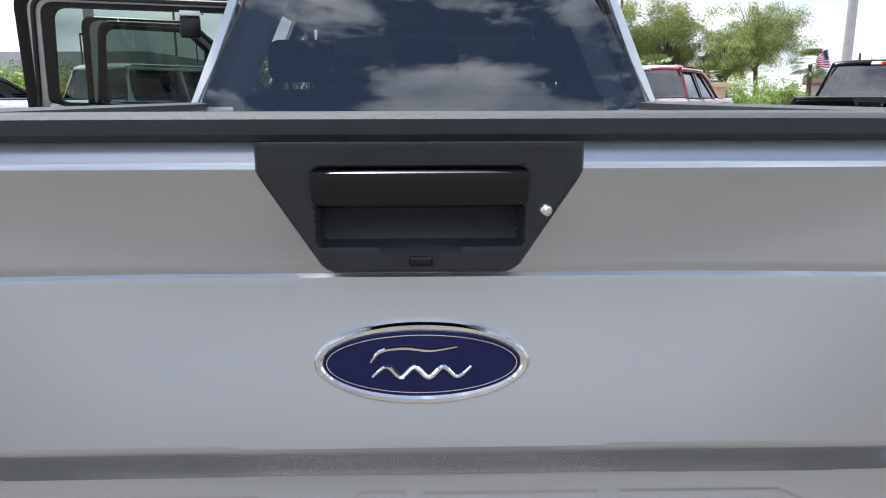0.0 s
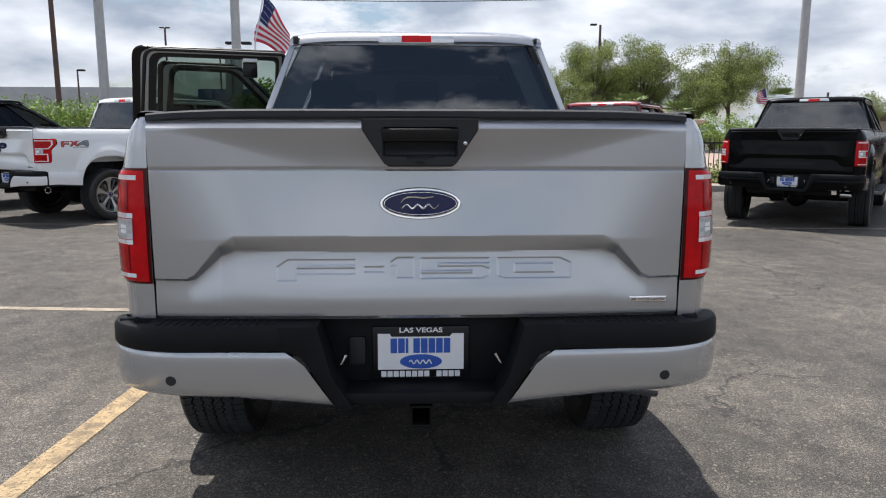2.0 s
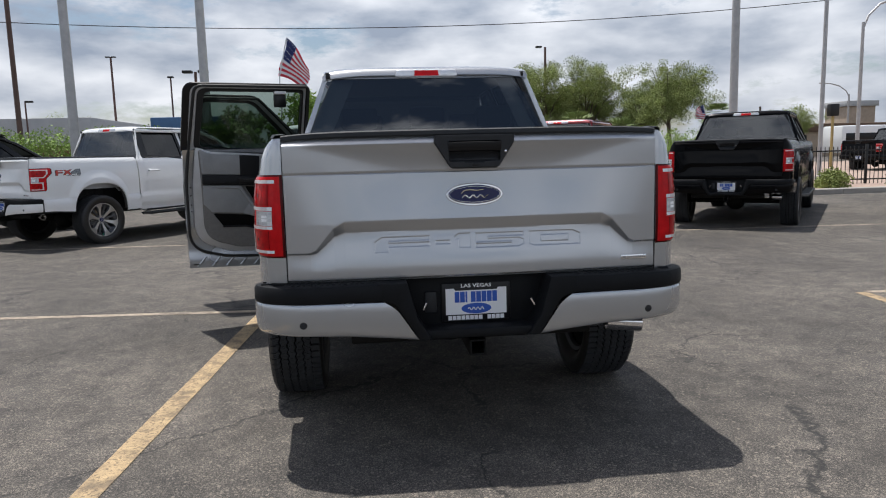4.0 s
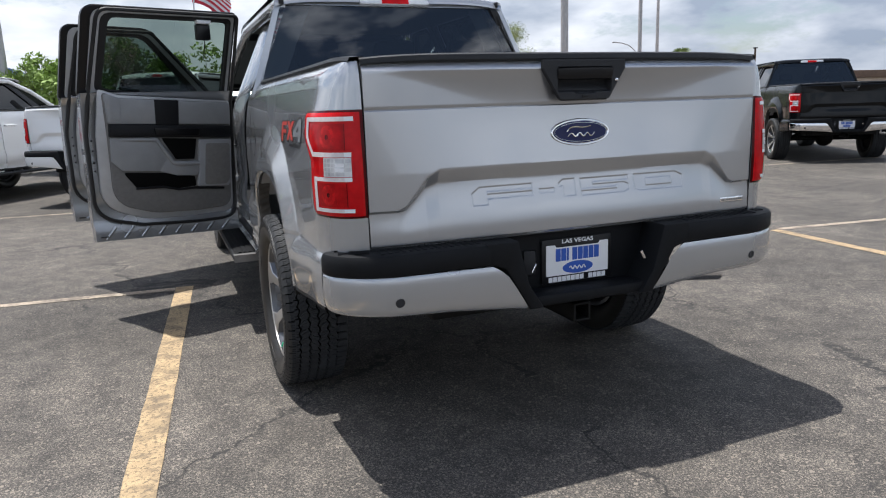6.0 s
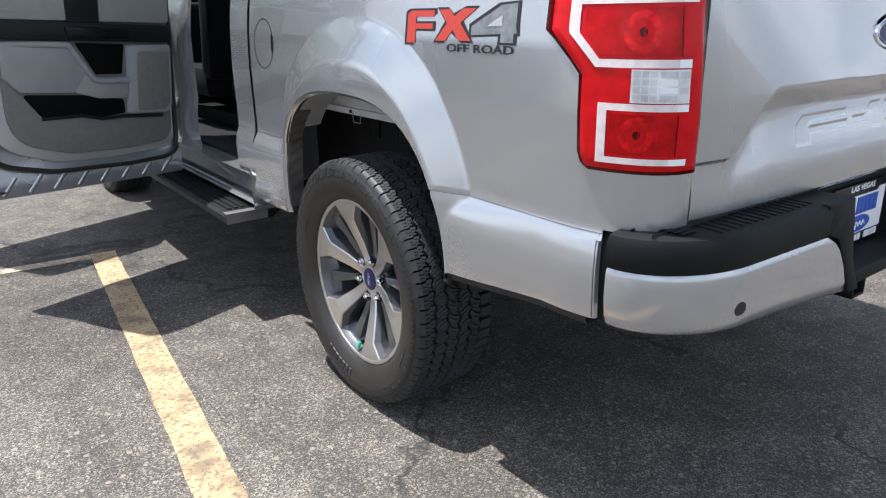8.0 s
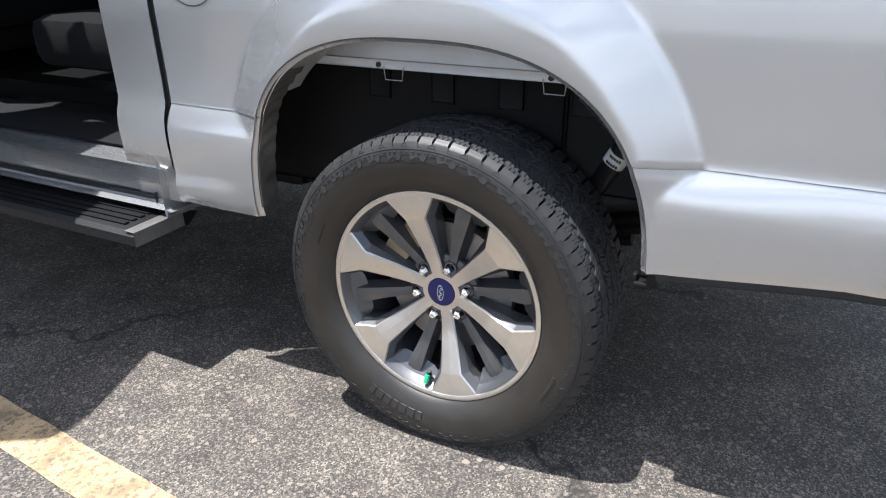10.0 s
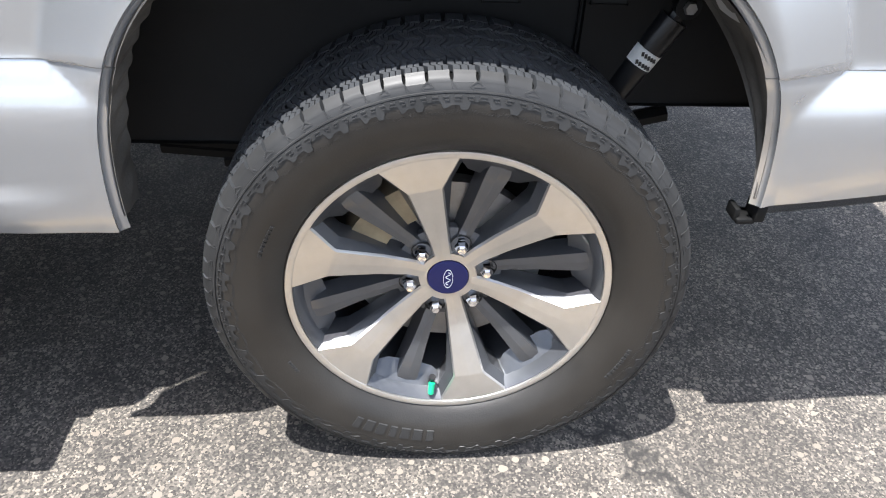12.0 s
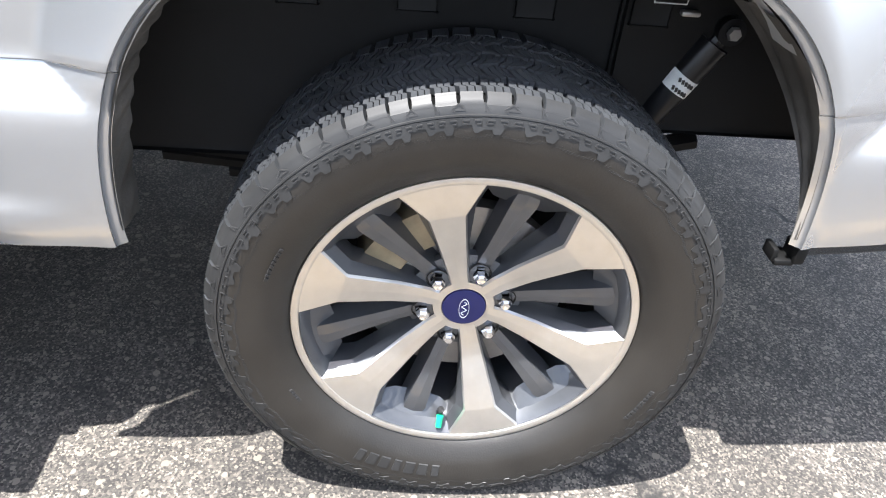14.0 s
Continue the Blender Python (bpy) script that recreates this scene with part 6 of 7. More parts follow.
# ---- ground ----
def asphalt():
    m = mat("asphalt", (0.075, 0.072, 0.068), 0.88, 0, 0.0, 3.0)
    n, l = m.node_tree.nodes, m.node_tree.links
    p = n["Principled BSDF"]
    co = n.new("ShaderNodeTexCoord")
    def noise_node(scale, detail, rough=0.6):
        t = n.new("ShaderNodeTexNoise")
        t.inputs["Scale"].default_value, t.inputs["Detail"].default_value, t.inputs["Roughness"].default_value = scale, detail, rough
        l.new(co.outputs["Object"], t.inputs["Vector"])
        return t
    def ramp_node(src, stops):
        r = n.new("ShaderNodeValToRGB")
        r.color_ramp.elements[0].position, r.color_ramp.elements[0].color = stops[0][0], (*stops[0][1], 1)
        r.color_ramp.elements[1].position, r.color_ramp.elements[1].color = stops[-1][0], (*stops[-1][1], 1)
        for pos, c in stops[1:-1]:
            e = r.color_ramp.elements.new(pos)
            e.color = (*c, 1)
        l.new(src, r.inputs[0])
        return r
    def mixc(fac, a, b, mode="MIX"):
        x = n.new("ShaderNodeMix")
        x.data_type, x.blend_type = "RGBA", mode
        for sock, v in ((x.inputs["Factor"], fac), (x.inputs["A"], a), (x.inputs["B"], b)):
            if isinstance(v, (int, float)):
                sock.default_value = v
            elif isinstance(v, tuple):
                sock.default_value = (*v, 1)
            else:
                l.new(v, sock)
        return x.outputs["Result"]
    big = noise_node(0.55, 5)
    midn = noise_node(6.0, 6)
    base = ramp_node(big.outputs["Fac"], [(0.32, (0.0490, 0.0450, 0.0405)), (0.68, (0.1060, 0.0960, 0.0850))])
    spots = ramp_node(midn.outputs["Fac"], [(0.30, (0.58, 0.58, 0.59)), (0.70, (1.40, 1.38, 1.34))])
    c = mixc(1.0, base.outputs[0], spots.outputs[0], "MULTIPLY")
    vor = n.new("ShaderNodeTexVoronoi")
    vor.inputs["Scale"].default_value = 240.0
    l.new(co.outputs["Object"], vor.inputs["Vector"])
    hue = n.new("ShaderNodeSeparateColor")
    l.new(vor.outputs["Color"], hue.inputs[0])
    pale = ramp_node(hue.outputs[0], [(0.0, (0.42, 0.42, 0.43)), (0.45, (0.86, 0.86, 0.87)), (0.80, (1.52, 1.49, 1.44)), (1.0, (2.9, 2.78, 2.6))])
    c = mixc(1.0, c, pale.outputs[0], "MULTIPLY")
    # single pale stones of uneven size
    for scale, keep, gain in ((48.0, 0.80, (2.6, 2.45, 2.25)), (85.0, 0.74, (2.3, 2.2, 2.05)), (125.0, 0.74, (0.45, 0.45, 0.46))):
        st = n.new("ShaderNodeTexVoronoi")
        st.inputs["Scale"].default_value = scale
        l.new(co.outputs["Object"], st.inputs["Vector"])
        sc = n.new("ShaderNodeSeparateColor")
        l.new(st.outputs["Color"], sc.inputs[0])
        pick = ramp_node(sc.outputs[0], [(keep, (0, 0, 0)), (keep + 0.02, (1, 1, 1))])
        size = n.new("ShaderNodeMath")
        size.operation = "MULTIPLY_ADD"
        size.inputs[1].default_value, size.inputs[2].default_value = 0.22, 0.20
        l.new(sc.outputs[1], size.inputs[0])
        near = n.new("ShaderNodeMath")
        near.operation = "LESS_THAN"
        l.new(st.outputs["Distance"], near.inputs[0])
        l.new(size.outputs[0], near.inputs[1])
        c = mixc(mixc(1.0, pick.outputs[0], near.outputs[0], "MULTIPLY"), c, mixc(1.0, base.outputs[0], gain, "MULTIPLY"))
    # worn cracks
    warp = noise_node(1.6, 6, 0.65)
    va = n.new("ShaderNodeVectorMath")
    va.operation = "MULTIPLY_ADD"
    va.inputs[1].default_value = (0.9, 0.9, 0)
    l.new(warp.outputs["Color"], va.inputs[0])
    l.new(co.outputs["Object"], va.inputs[2])
    cr = n.new("ShaderNodeTexVoronoi")
    cr.feature = "DISTANCE_TO_EDGE"
    cr.inputs["Scale"].default_value = 0.42
    l.new(va.outputs[0], cr.inputs["Vector"])
    cm = ramp_node(cr.outputs["Distance"], [(0.0, (1, 1, 1)), (0.0032, (0.8, 0.8, 0.8)), (0.0062, (0, 0, 0))])
    thin = ramp_node(noise_node(1.1, 3).outputs["Fac"], [(0.44, (0, 0, 0)), (0.52, (1, 1, 1))])
    cmask = mixc(1.0, cm.outputs[0], thin.outputs[0], "MULTIPLY")
    c = mixc(cmask, c, (0.022, 0.021, 0.020))
    # oil stains
    oil = ramp_node(noise_node(0.8, 4, 0.7).outputs["Fac"], [(0.56, (0, 0, 0)), (0.72, (0.6, 0.6, 0.6))])
    c = mixc(oil.outputs[0], c, (0.035, 0.031, 0.027))
    for lk in list(p.inputs["Base Color"].links):
        l.remove(lk)
    l.new(c, p.inputs["Base Color"])
    b = n.new("ShaderNodeBump")
    b.inputs["Strength"].default_value, b.inputs["Distance"].default_value = 0.6, 0.005
    add = n.new("ShaderNodeMath")
    add.operation = "SUBTRACT"
    l.new(hue.outputs[1], add.inputs[0])
    l.new(cmask, add.inputs[1])
    l.new(add.outputs[0], b.inputs["Height"])
    l.new(b.outputs[0], p.inputs["Normal"])
    return m


bm = bmesh.new()
edges_x = [-1500, -300, -80, -30, -10, 0, 10, 30, 80, 300, 1500]
grid(bm, lambda x, y: (x, y, 0.0), edges_x, edges_x)
tagged(obj("ground", bm, asphalt()), "worn grey asphalt of a car park with cracks", "ground", "", "structure")


def line_paint(name, a, b, w, m, label):
    a, b = Vector((*a, 0)), Vector((*b, 0))
    d = (b - a)
    n = d.normalized().cross(Vector((0, 0, 1))) * w / 2
    bm = bmesh.new()
    rng = random.Random(name + str(a.x))
    k = max(2, int(d.length / 0.12))
    rows = []
    for i in range(k + 1):
        c = a + d * i / k
        rows.append([bm.verts.new(c + n * (s + rng.uniform(-0.05, 0.05)) + Vector((0, 0, 0.004))) for s in (-1, 1)])
    for p, q in zip(rows, rows[1:]):
        bm.faces.new((p[0], p[1], q[1], q[0]))
    return tagged(obj(name, fix(bm), m), label, "painted line", "", "structure")


line_paint("stall_line", (-1.344, 3.22), (-1.708, -1.10), 0.122, YELLOW, "faded yellow stall line on asphalt")
line_paint("stall_head_line", (-1.41, 3.18), (-4.2, 3.45), 0.085, OFFWHITE, "faded pale cross line on asphalt")
line_paint("stall_head_line", (3.96, 2.73), (7.5, 2.30), 0.085, OFFWHITE, "faded pale cross line on asphalt")
line_paint("stall_line", (3.90, 2.72), (3.55, -1.6), 0.105, YELLOW, "faded yellow stall line on asphalt")
line_paint("row_line", (-14.0, 9.1), (16.0, 6.9), 0.075, OFFWHITE, "pale line along the far stalls")

# ---- the trucks ----
truck = pickup(pose(0, 0, 0), "silver crew-cab pickup truck with its two near doors open", SILVER, True, 71.0, True, True)


def parked(x, y, heading, label, P, group="parked pickups"):
    """A truck with the middle of its tail at (x, y); heading in degrees from +x."""
    return pickup(pose(x, y, 0, 0, 0, heading - 90), label, P, False, 0.0, True, False, group)


parked(-9.77, 8.44, 57, "dark grey pickup truck parked beside the white one", DARKP)
parked(20.9, 25.4, 14, "black pickup truck on the lot beyond the iron fence", BLACKP)
parked(-6.10, 8.64, 57, "white crew-cab pickup truck parked in the far row", WHITE)
parked(-2.43, 8.84, 57, "white crew-cab pickup truck parked nose to the hedge", WHITE)
parked(5.27, 7.64, 53, "black crew-cab pickup truck with a dealer plate", BLACKP)
parked(10.06, 6.94, 59, "dark grey pickup truck with chrome rear bumper", DARKP)
parked(2.45, 9.60, 57, "red crew-cab pickup truck behind the silver one", REDP)


# ---- surroundings ----
BARK = mat("bark", (0.11, 0.085, 0.065), 0.9, 0, 0.3, 9, 0.8, 60)
LEAF = mat("olive leaves", (0.215, 0.260, 0.075), 0.75, 0, 0.45, 1.2)
LEAFB = mat("bright leaves", (0.22, 0.32, 0.07), 0.7, 0, 0.4, 2.0)
PALMG = mat("palm leaves", (0.17, 0.22, 0.08), 0.7, 0, 0.35, 3.0)
POLEG = mat("galvanised pole", (0.40, 0.40, 0.40), 0.5, 0.4, 0.12, 6)
POLEB = mat("brown pole", (0.10, 0.055, 0.045), 0.6, 0, 0.2, 6)
IRON = mat("black iron", (0.012, 0.012, 0.012), 0.5, 0.2, 0.2, 12)
STUCCO = mat("tan stucco", (0.42, 0.33, 0.25), 0.9, 0, 0.12, 2, 0.4, 30)
GREYW = mat("grey metal wall", (0.42, 0.42, 0.42), 0.7, 0, 0.08, 1.5)
BROWNW = mat("red brown wall", (0.16, 0.065, 0.048), 0.8, 0, 0.18, 3, 0.3, 20)
BLUEF = mat("blue fascia", (0.05, 0.13, 0.26), 0.5, 0, 0.1, 3)
ROOFT = mat("brown roof", (0.15, 0.095, 0.065), 0.9, 0, 0.2, 3)
CONC = mat("kerb concrete", (0.36, 0.34, 0.31), 0.85, 0, 0.15, 5, 0.5, 80)
GRAVEL = mat("pink gravel", (0.34, 0.25, 0.20), 0.95, 0, 0.35, 25, 0.8, 60)
DRYB = mat("dry shrub leaves", (0.16, 0.15, 0.06), 0.8, 0, 0.4, 6)
FLAGR, FLAGW, FLAGBL = mat("flag red", (0.60, 0.04, 0.065), 0.8, 0, 0.1, 20), mat("flag white", (0.78, 0.78, 0.78), 0.8, 0, 0.06, 20), mat("flag blue", (0.012, 0.022, 0.11), 0.8, 0, 0.1, 20)


def leaves(name, centres, count, size, m, parent, seed, squash=0.8):
    """One crown of many small leaf blades round clump centres (x, y, z, r)."""
    rng = np.random.default_rng(seed)
    c = np.array(centres)
    w = c[:, 3] ** 2
    pick = rng.choice(len(c), count, p=w / w.sum())
    d = rng.normal(size=(count, 3))
    d /= np.linalg.norm(d, axis=1)[:, None]
    rad = c[pick, 3] * rng.random(count) ** 0.55
    pos = c[pick, :3] + d * rad[:, None] * np.array([1, 1, squash])
    a = rng.normal(size=(count, 3))
    a /= np.linalg.norm(a, axis=1)[:, None]
    b = np.cross(a, rng.normal(size=(count, 3)))
    b /= np.linalg.norm(b, axis=1)[:, None]
    s = size * rng.uniform(0.6, 1.3, count)[:, None]
    v = np.stack([pos - a * s, pos + b * s * 0.45, pos + a * s, pos - b * s * 0.45], axis=1).reshape(-1, 3)
    me = bpy.data.meshes.new(name)
    me.from_pydata(v.tolist(), [], np.arange(count * 4).reshape(-1, 4).tolist())
    me.materials.append(m)
    ob = new(name, me)
    ob.parent = parent
    return ob


def tree(x, y, h, spread, seed, m=LEAF, count=6500, leaf=0.13, low=0.35, label="tall airy desert tree with feathery olive leaves"):
    rng = random.Random(seed)
    root = empty("tree", pose(x, y, 0), label, "tree", "trees beyond the car park")
    bm = bmesh.new()
    top = Vector((rng.uniform(-0.2, 0.2), rng.uniform(-0.2, 0.2), h * (low + 0.10)))
    r = h * 0.021
    tube(bm, [(0, 0, -0.1), top * 0.4 + Vector((0.1, 0, 0)), top], [r * 1.3, r, r * 0.8], 10)
    part("trunk", bm, BARK, root)
    mid_z, half = h * (0.5 + low * 0.5), h * (0.5 - low * 0.5)
    clumps = []
    for i in range(19):
        a = i * 2.4 + rng.uniform(-0.3, 0.3)
        el = math.asin(rng.uniform(-0.55, 0.95))
        rr = rng.uniform(0.62, 0.98)
        e = Vector((math.cos(a) * math.cos(el) * spread * rr, math.sin(a) * math.cos(el) * spread * rr, mid_z + math.sin(el) * half * rr))
        bm = bmesh.new()
        s = top * rng.uniform(0.62, 1.0)
        q = s + (e - s) * 0.5 + Vector((0, 0, 0.06 * h))
        tube(bm, [s, q, e], [r * 0.5, r * 0.28, r * 0.08], 7)
        part("limb", bm, BARK, root)
        for j in range(7):
            f = s + (e - s) * rng.uniform(0.45, 1.06) + Vector((rng.uniform(-1, 1), rng.uniform(-1, 1), rng.uniform(-0.8, 0.8))) * spread * 0.30
            clumps.append((f.x, f.y, f.z, spread * rng.uniform(0.14, 0.32)))
    leaves("crown", clumps, count, leaf, m, root, seed, 0.75)
    return root


for k, (x, y, h, sp, n) in enumerate(((13.6, 50.5, 8.2, 2.9, 26000), (16.8, 50.0, 7.9, 2.9, 26000), (20.2, 47.5, 6.0, 1.8, 15000), (24.6, 52.5, 8.3, 3.0, 28000), (10.5, 47.0, 5.5, 2.4, 12000), (-30.0, 72.0, 6.0, 3.0, 8000), (41.0, 62.0, 5.4, 2.4, 9000))):
    tree(x, y, h, sp * 1.06, 11 + k, LEAF, int(n * 3.0), 0.048, 0.42 if k == 3 else 0.35)
for k, (x, y, h, sp, n) in enumerate(((-3.6, 16.6, 2.9, 1.0, 16000), (-1.7, 18.0, 3.2, 1.3, 16000), (-0.2, 19.0, 3.0, 1.2, 12000), (23.0, 45.0, 2.7, 1.6, 8000), (18.5, 41.0, 2.6, 1.4, 8000), (54.0, 59.0, 4.6, 2.8, 12000))):
    tree(x, y, h, sp, 40 + k, LEAFB, n, 0.06, 0.05, "small leafy bright green tree")


def palm(x, y, h, sp, seed):
    rng = random.Random(seed)
    root = empty("palm_tree", pose(x, y, 0), "fan palm with a tuft of green fronds", "palm", "palms")
    bm = bmesh.new()
    tube(bm, [(0, 0, 0), (0.05, 0, h * 0.5), (0, 0.05, h)], [sp * 0.16, sp * 0.11, sp * 0.10], 10)
    part("trunk", bm, BARK, root)
    bm = bmesh.new()
    for i in range(80):
        a, e = rng.uniform(0, 6.28), rng.uniform(-0.7, 1.35)
        d = Vector((math.cos(a) * math.cos(e), math.sin(a) * math.cos(e), math.sin(e)))
        sd = d.cross(Vector((0, 0, 1))).normalized()
        o = Vector((0, 0, h))
        tip = o + d * sp + Vector((0, 0, -0.18 * sp))
        m = o + d * sp * 0.55
        for j in range(5):
            w = (j - 2) * 0.13 * sp
            q = [m, m + (tip - m) * 0.5 + sd * (w - 0.05 * sp), tip + sd * w * 1.5, m + (tip - m) * 0.5 + sd * (w + 0.05 * sp)]
            bm.faces.new([bm.verts.new(p) for p in q])
    part("fronds", bm, PALMG, root)


palm(14.2, 44.0, 2.6, 1.7, 3)
palm(16.8, 43.0, 2.2, 1.6, 4)
palm(30.5, 56.0, 3.8, 1.6, 5)
palm(75.0, 88.0, 7.0, 2.2, 6)


def hedge(name, a, b, w, h, m, seed, label, n):
    a, b = Vector((*a, 0)), Vector((*b, 0))
    root = empty(name, pose(0, 0, 0), label, "hedge")
    rng = random.Random(seed)
    c = []
    k = max(2, int((b - a).length / 0.5))
    for i in range(k + 1):
        p = a + (b - a) * i / k
        for z in (0.35, 0.7, 1.0):
            c.append((p.x + rng.uniform(-0.2, 0.2), p.y + rng.uniform(-0.2, 0.2), h * z - w * 0.35 + rng.uniform(-0.1, 0.1), w * 0.55))
    ob = leaves("foliage", c, n, 0.045, m, root, seed)
    bm = bmesh.new()
    tube(bm, [(a.x, a.y, 0.05), ((a + b) / 2).to_tuple()[:2] + (0.2,), (b.x, b.y, 0.05)], 0.05, 6)
    part("stem", bm, BARK, root)


hedge("hedge", (-17, 18.5), (-7.0, 19.5), 1.3, 2.25, LEAFB, 7, "clipped bright green hedge beyond the far row", 52000)
hedge("shrub", (12.0, 15.0), (12.6, 15.0), 0.7, 0.60, LEAF, 8, "low green shrub behind the kerb", 4600)
hedge("shrub", (14.0, 14.9), (15.2, 14.9), 0.7, 0.50, DRYB, 9, "low dry shrub behind the kerb", 5200)
hedge("shrub", (7.6, 15.0), (8.3, 15.0), 0.8, 0.70, LEAF, 10, "low green shrub behind the kerb", 4600)

# kerb and planted strip
bm = bmesh.new()
grid(bm, lambda x, y: (x, y + 0.02 * x, 0.13 + 0.03 * math.sin(x * 1.7) * math.cos(y * 2.1)), np.linspace(2, 60, 60).tolist(), np.linspace(14.05, 40, 14).tolist())
tagged(obj("planted_strip", bm, GRAVEL), "pinkish gravel strip behind the kerb", "ground", "", "structure")
bm = bmesh.new()
for i in range(30):
    x = 2 + 2.0 * i
    rbox(bm, (x, 13.85 + 0.02 * x, -0.05), (x + 1.985, 14.03 + 0.02 * x, 0.15), 0.02, None, 1)
tagged(obj("kerb", bm, CONC), "pale concrete kerb", "kerb", "", "structure")

# iron fence
fence = empty("iron_fence", pose(4.0, 15.9, 0), "black iron picket fence behind the planted strip", "fence")
for z in (0.25, 1.08):
    bm = bmesh.new()
    rbox(bm, (0, -0.02, z), (30, 0.02, z + 0.04), 0.004)
    part("rail", bm, IRON, fence)
bm = bmesh.new()
rbox(bm, (-0.008, -0.008, 0.14), (0.008, 0.008, 1.22))
pk = part("picket", bm, IRON, fence)
bm = bmesh.new()
rbox(bm, (-0.03, -0.03, 0.0), (0.03, 0.03, 1.28), 0.004)
po = part("post", bm, IRON, fence)
for i in range(1, 230):
    o = pk.copy()
    scene.collection.objects.link(o)
    o.location.x = 0.13 * i
for i in range(1, 13):
    o = po.copy()
    scene.collection.objects.link(o)
    o.location.x = 2.5 * i


def pole(x, y, h, r, m, label, arm=None, head=None):
    root = empty("light_pole", pose(x, y, 0), label, "light pole", "poles round the car park")
    bm = bmesh.new()
    tube(bm, [(0, 0, 0), (0, 0, h * 0.5), (0, 0, h)], [r, r * 0.85, r * 0.7], 14)
    part("shaft", bm, m, root)
    bm = bmesh.new()
    rbox(bm, (-r * 2, -r * 2, 0), (r * 2, r * 2, 0.25), 0.03)
    part("base", bm, CONC, root)
    if arm:
        bm = bmesh.new()
        tube(bm, [(0, 0, h - 0.3), (arm * 0.10, 0, h + 0.35), (arm * 0.35, 0, h + 0.95), (arm * 0.65, 0, h + 1.22), (arm, 0, h + 1.30)], 0.06, 8)
        part("arm", bm, m, root)
        bm = bmesh.new()
        rbox(bm, (arm - 0.1, -0.12, h + 1.22), (arm + 0.55, 0.12, h + 1.36), 0.04)
        part("lamp_head", bm, m, root)
    if head:
        for dx in head:
            bm = bmesh.new()
            rbox(bm, (dx - 0.22, -0.16, h - 0.05), (dx + 0.22, 0.16, h + 0.07), 0.03)
            part("lamp_head", bm, IRON, root)
    return root


pole(-8.0, 16.8, 11.0, 0.13, POLEG, "tall pale steel pole behind the white pickup")
pole(-4.55, 16.7, 11.0, 0.13, POLEG, "tall pale steel pole with small boxes")
pole(11.6, 19.0, 12.0, 0.14, POLEG, "tall pale steel pole beyond the fence")
pole(-11.6, 21.8, 10.0, 0.09, POLEB, "slim brown steel pole")
pole(14.9, 19.3, 11.0, 0.075, POLEG, "slim pale steel pole beyond the fence")
pole(26.15, 32.5, 7.6, 0.11, POLEG, "street lamp with a curved arm", 2.6)
pole(56.0, 74.0, 6.9, 0.13, POLEG, "far street lamp with a curved arm", -3.6)
pole(13.5, 49.8, 9.0, 0.12, POLEB, "brown car park lamp with a box head", None, (-0.5,))
pole(-25.8, 74.6, 12.0, 0.14, POLEB, "tall brown floodlight mast far off", None, (-0.3, 0.3))
pole(-22.0, 46.0, 5.3, 0.07, POLEB, "slim car park lamp with one head", None, (0.25,))
pole(-14.3, 52.0, 7.4, 0.08, POLEB, "slim brown car park lamp", None, (0.0,))
pole(-7.9, 31.0, 5.3, 0.09, POLEB, "car park lamp with two heads", None, (-0.35, 0.35))
pole(38.0, 62.0, 5.0, 0.14, BARK, "dark wooden utility pole far off", None, None)
pole(63.5, 62.0, 6.5, 0.16, BARK, "dark wooden utility pole far off", None, (0.0,))
bm = bmesh.new()
rbox(bm, (-4.84, 16.58, 2.15), (-4.68, 16.78, 3.25), 0.03)
tagged(obj("switch_box", bm, POLEG), "grey switch box fixed to the steel pole", "box")

# cable across the sky
bm = bmesh.new()
tube(bm, [(x, 37.0, 8.25 + 0.0016 * (x - 1) ** 2 + 0.012 * x) for x in np.linspace(-60, 60, 40)], 0.022, 5)
cable = tagged(obj("overhead_cable", bm, IRON), "thin black cable across the sky", "cable")
pole(-60, 37.0, 13.2, 0.15, BARK, "dark wooden utility pole far off")
pole(60, 37.0, 14.7, 0.15, BARK, "dark wooden utility pole far off")


def building(x0, x1, y0, y1, h, wall, band, bandh, label, wins=0):
    root = empty("building", pose((x0 + x1) / 2, (y0 + y1) / 2, 0), label, "building", "far buildings")
    w, d = (x1 - x0) / 2, (y1 - y0) / 2
    bm = bmesh.new()
    rbox(bm, (-w, -d, 0), (w, d, h - bandh), 0.05)
    part("wall", bm, wall, root)
    bm = bmesh.new()
    rbox(bm, (-w - 0.3, -d - 0.3, h - bandh), (w + 0.3, d + 0.3, h), 0.05)
    part("roof", bm, band, root)
    for i in range(wins):
        bm = bmesh.new()
        xx = -w + (i + 0.5) * 2 * w / wins
        rbox(bm, (xx - 0.6, -d - 0.06, 0.9), (xx + 0.6, -d + 0.05, 2.2), 0.02)
        part("window", bm, GLOSSB, root)


building(-50, -24, 62, 85, 5.2, BROWNW, GREYW, 2.4, "long hall, red-brown below and grey above", 0)
building(-14.2, -9.4, 47, 60, 4.2, STUCCO, BLUEF, 0.9, "low tan building with a blue fascia", 4)
building(42, 62, 64, 78, 3.3, STUCCO, ROOFT, 0.8, "low tan building with a brown roof", 6)
building(66, 95, 62, 75, 3.8, STUCCO, ROOFT, 0.9, "low tan building with a brown roof", 6)
building(70.5, 75, 94, 99, 7.4, STUCCO, GREYW, 0.8, "square tan tower block", 2)
building(8.5, 16.5, 38.5, 39.0, 2.1, STUCCO, STUCCO, 0.25, "tan block wall before the trees", 0)


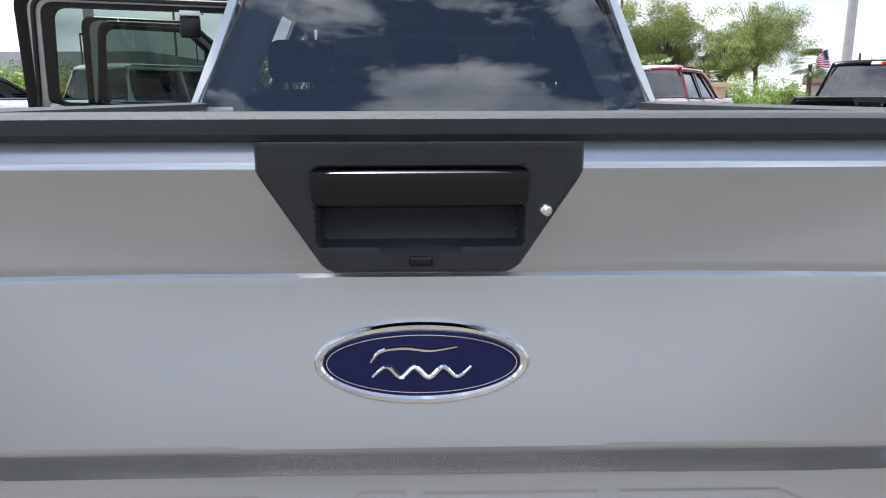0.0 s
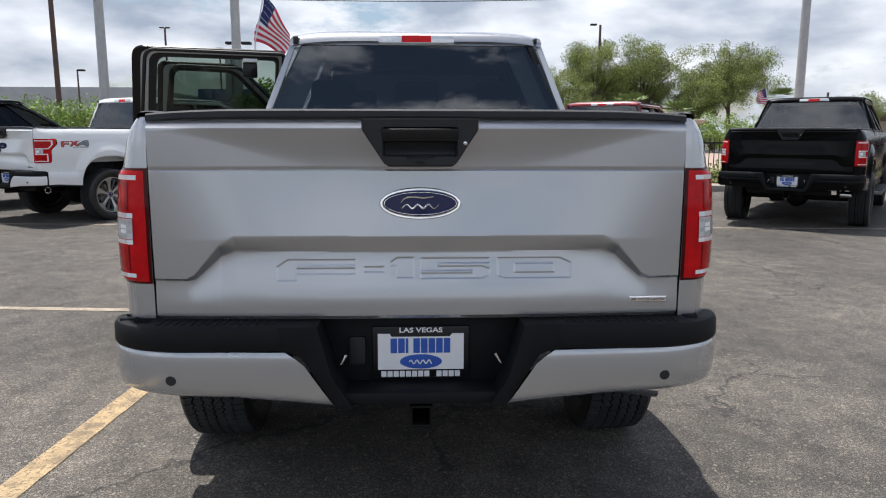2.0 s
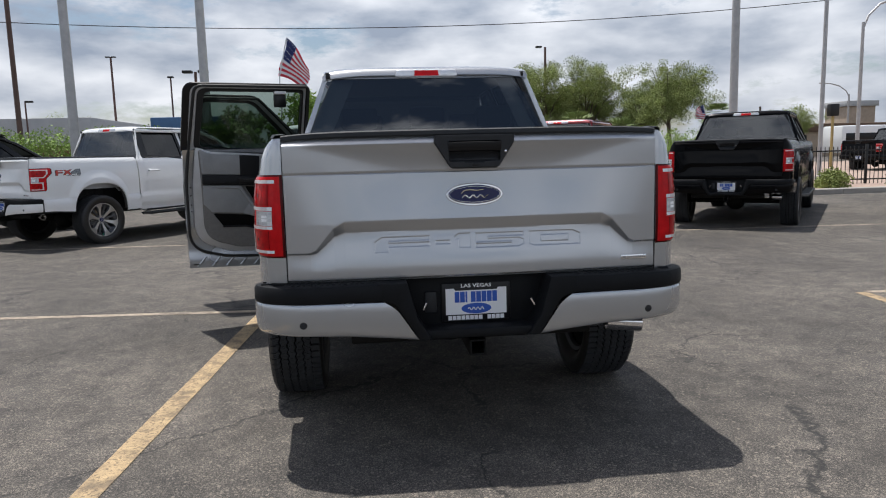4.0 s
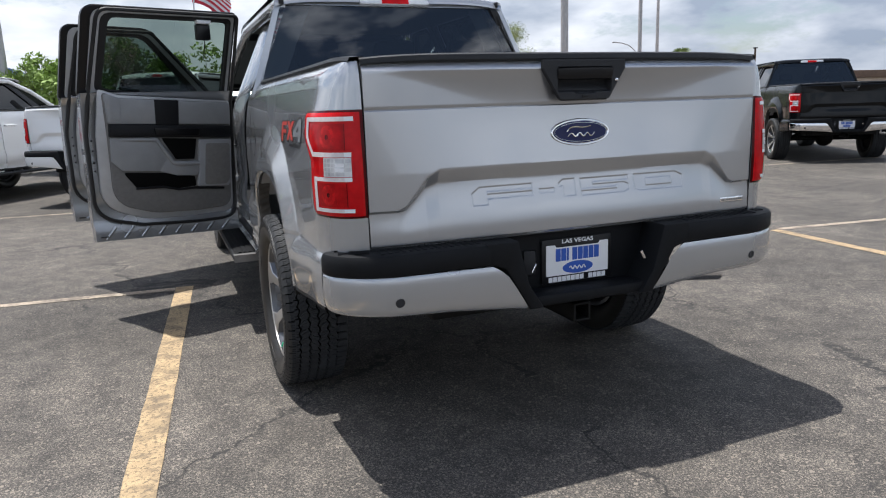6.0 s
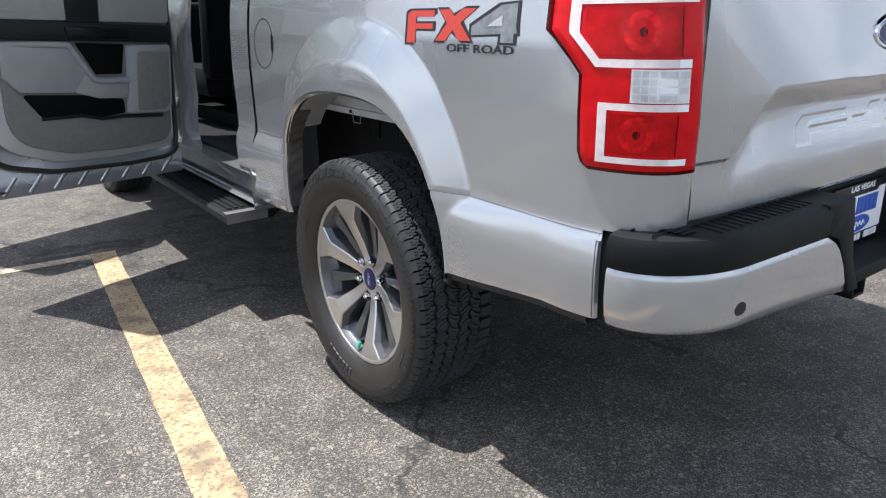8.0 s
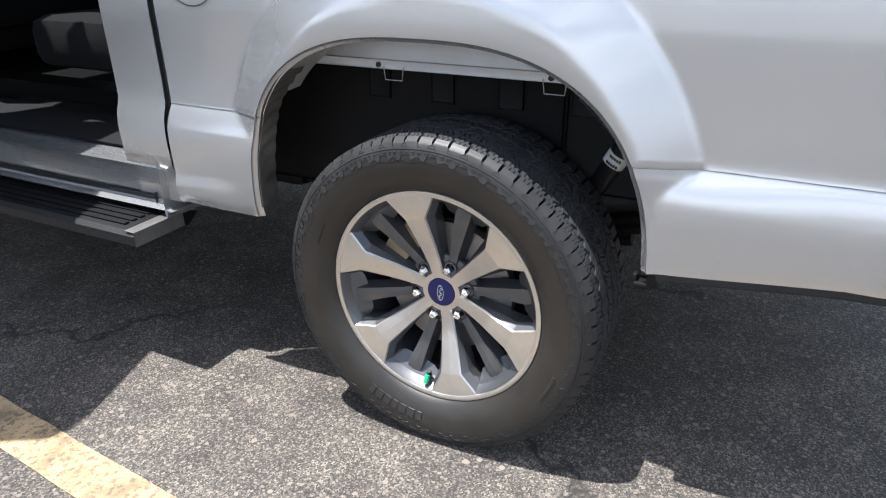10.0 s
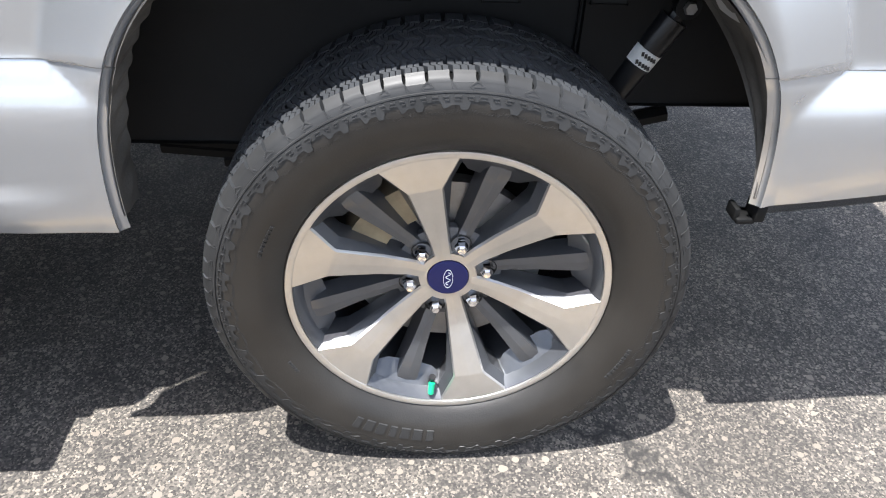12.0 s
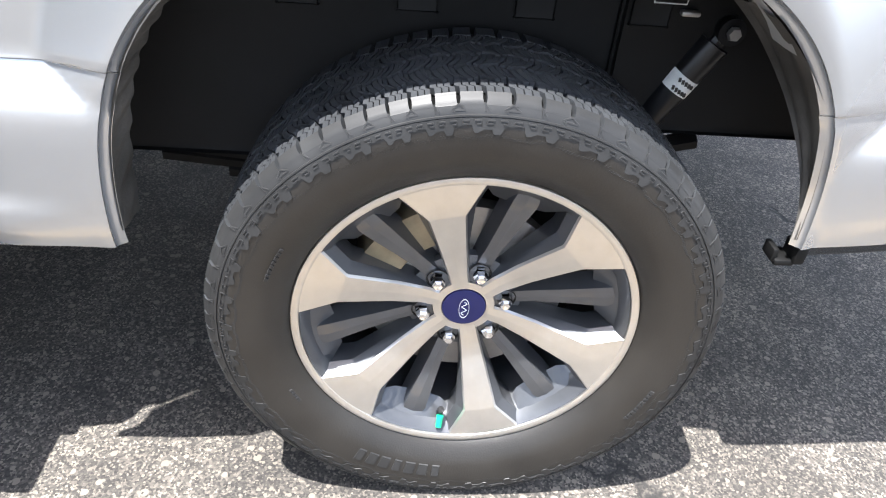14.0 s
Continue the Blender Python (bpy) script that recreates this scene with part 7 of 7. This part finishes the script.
# traffic signal seen over the far row
sig = empty("traffic_signal", pose(22.9, 30.0, 0), "black traffic signal on a yellowish post", "traffic signal")
bm = bmesh.new()
tube(bm, [(0, 0, 0), (0, 0, 2.7)], 0.07, 10)
part("post", bm, mat("faded yellow post", (0.40, 0.30, 0.12), 0.7, 0, 0.15, 5), sig)
bm = bmesh.new()
rbox(bm, (-0.24, -0.16, 2.65), (0.24, 0.16, 3.25), 0.05)
part("signal_head", bm, IRON, sig)

# long white trailer beyond the fence
tr = empty("white_trailer", pose(36.5, 45.5, 0), "long white trailer with a dark window band", "trailer")
bm = bmesh.new()
rbox(bm, (-2.6, -1.1, 0.6), (2.6, 1.1, 2.55), 0.12)
part("body", bm, WHITE, tr)
bm = bmesh.new()
rbox(bm, (-2.3, -1.125, 1.45), (2.3, -1.09, 2.0), 0.03)
part("window_band", bm, GLOSSB, tr)
for wx in (-0.5, 0.5):
    bm = bmesh.new()
    lathe(bm, [(0.10, -0.1), (0.33, -0.1), (0.33, 0.1), (0.10, 0.1)], 20, lambda a, r, q: (wx + r * math.cos(a), -1.0 + q, 0.33 + r * math.sin(a)), True)
    part("wheel", fix(bm), RUBBER, tr)


def car_flag(x, y, z0, z1, turn, lean):
    """A small striped flag on a white staff clipped to a car."""
    root = empty("car_flag", pose(x, y, z0, 0, 0, turn), "small striped flag drooping from a white car staff", "flag", "car flags")
    H = z1 - z0
    bm = bmesh.new()
    tube(bm, [(-0.075, 0, 0), (-0.07, 0, H - 0.30), (0, 0, H)], 0.005, 8)
    part("staff", bm, FLAGW, root)
    def cloth(u, v):
        """u along the fly 0..1, v down the hoist 0..1"""
        w = v * (1 - 0.45 * u)
        return Vector((0.175 * u - 0.075 * w + 0.012 * math.sin(v * 6 + u * 5), 0.030 * math.sin(u * 8 + v * 3) * u, H - 0.25 * u ** 1.15 * lean - 0.30 * w))
    for k in range(13):
        bm = bmesh.new()
        v0, v1 = k / 13, (k + 1) / 13
        u0 = 0.36 if k < 7 else 0.0
        grid(bm, cloth, np.linspace(u0, 1, 12).tolist(), [v0, v1])
        part("stripe", bm, FLAGW if k % 2 else FLAGR, root)
    bm = bmesh.new()
    grid(bm, cloth, np.linspace(0, 0.36, 8).tolist(), np.linspace(0, 7 / 13, 6).tolist())
    part("canton", bm, FLAGBL, root)
    bm = bmesh.new()
    for i in range(5):
        for j in range(4):
            p = cloth(0.03 + 0.065 * i + 0.025 * (j % 2), 0.06 + 0.13 * j)
            for sgn in (-1, 1):
                bm.faces.new([bm.verts.new(p + Vector((a * 0.005, sgn * 0.002, b * 0.005))) for a, b in ((0, 1), (0.6, -0.8), (-0.6, -0.8))])
    part("stars", bm, FLAGW, root)


car_flag(-1.03, 2.92, 1.84, 2.275, 0, 1.0)
car_flag(6.35, 10.6, 1.85, 2.15, 180, 0.4)
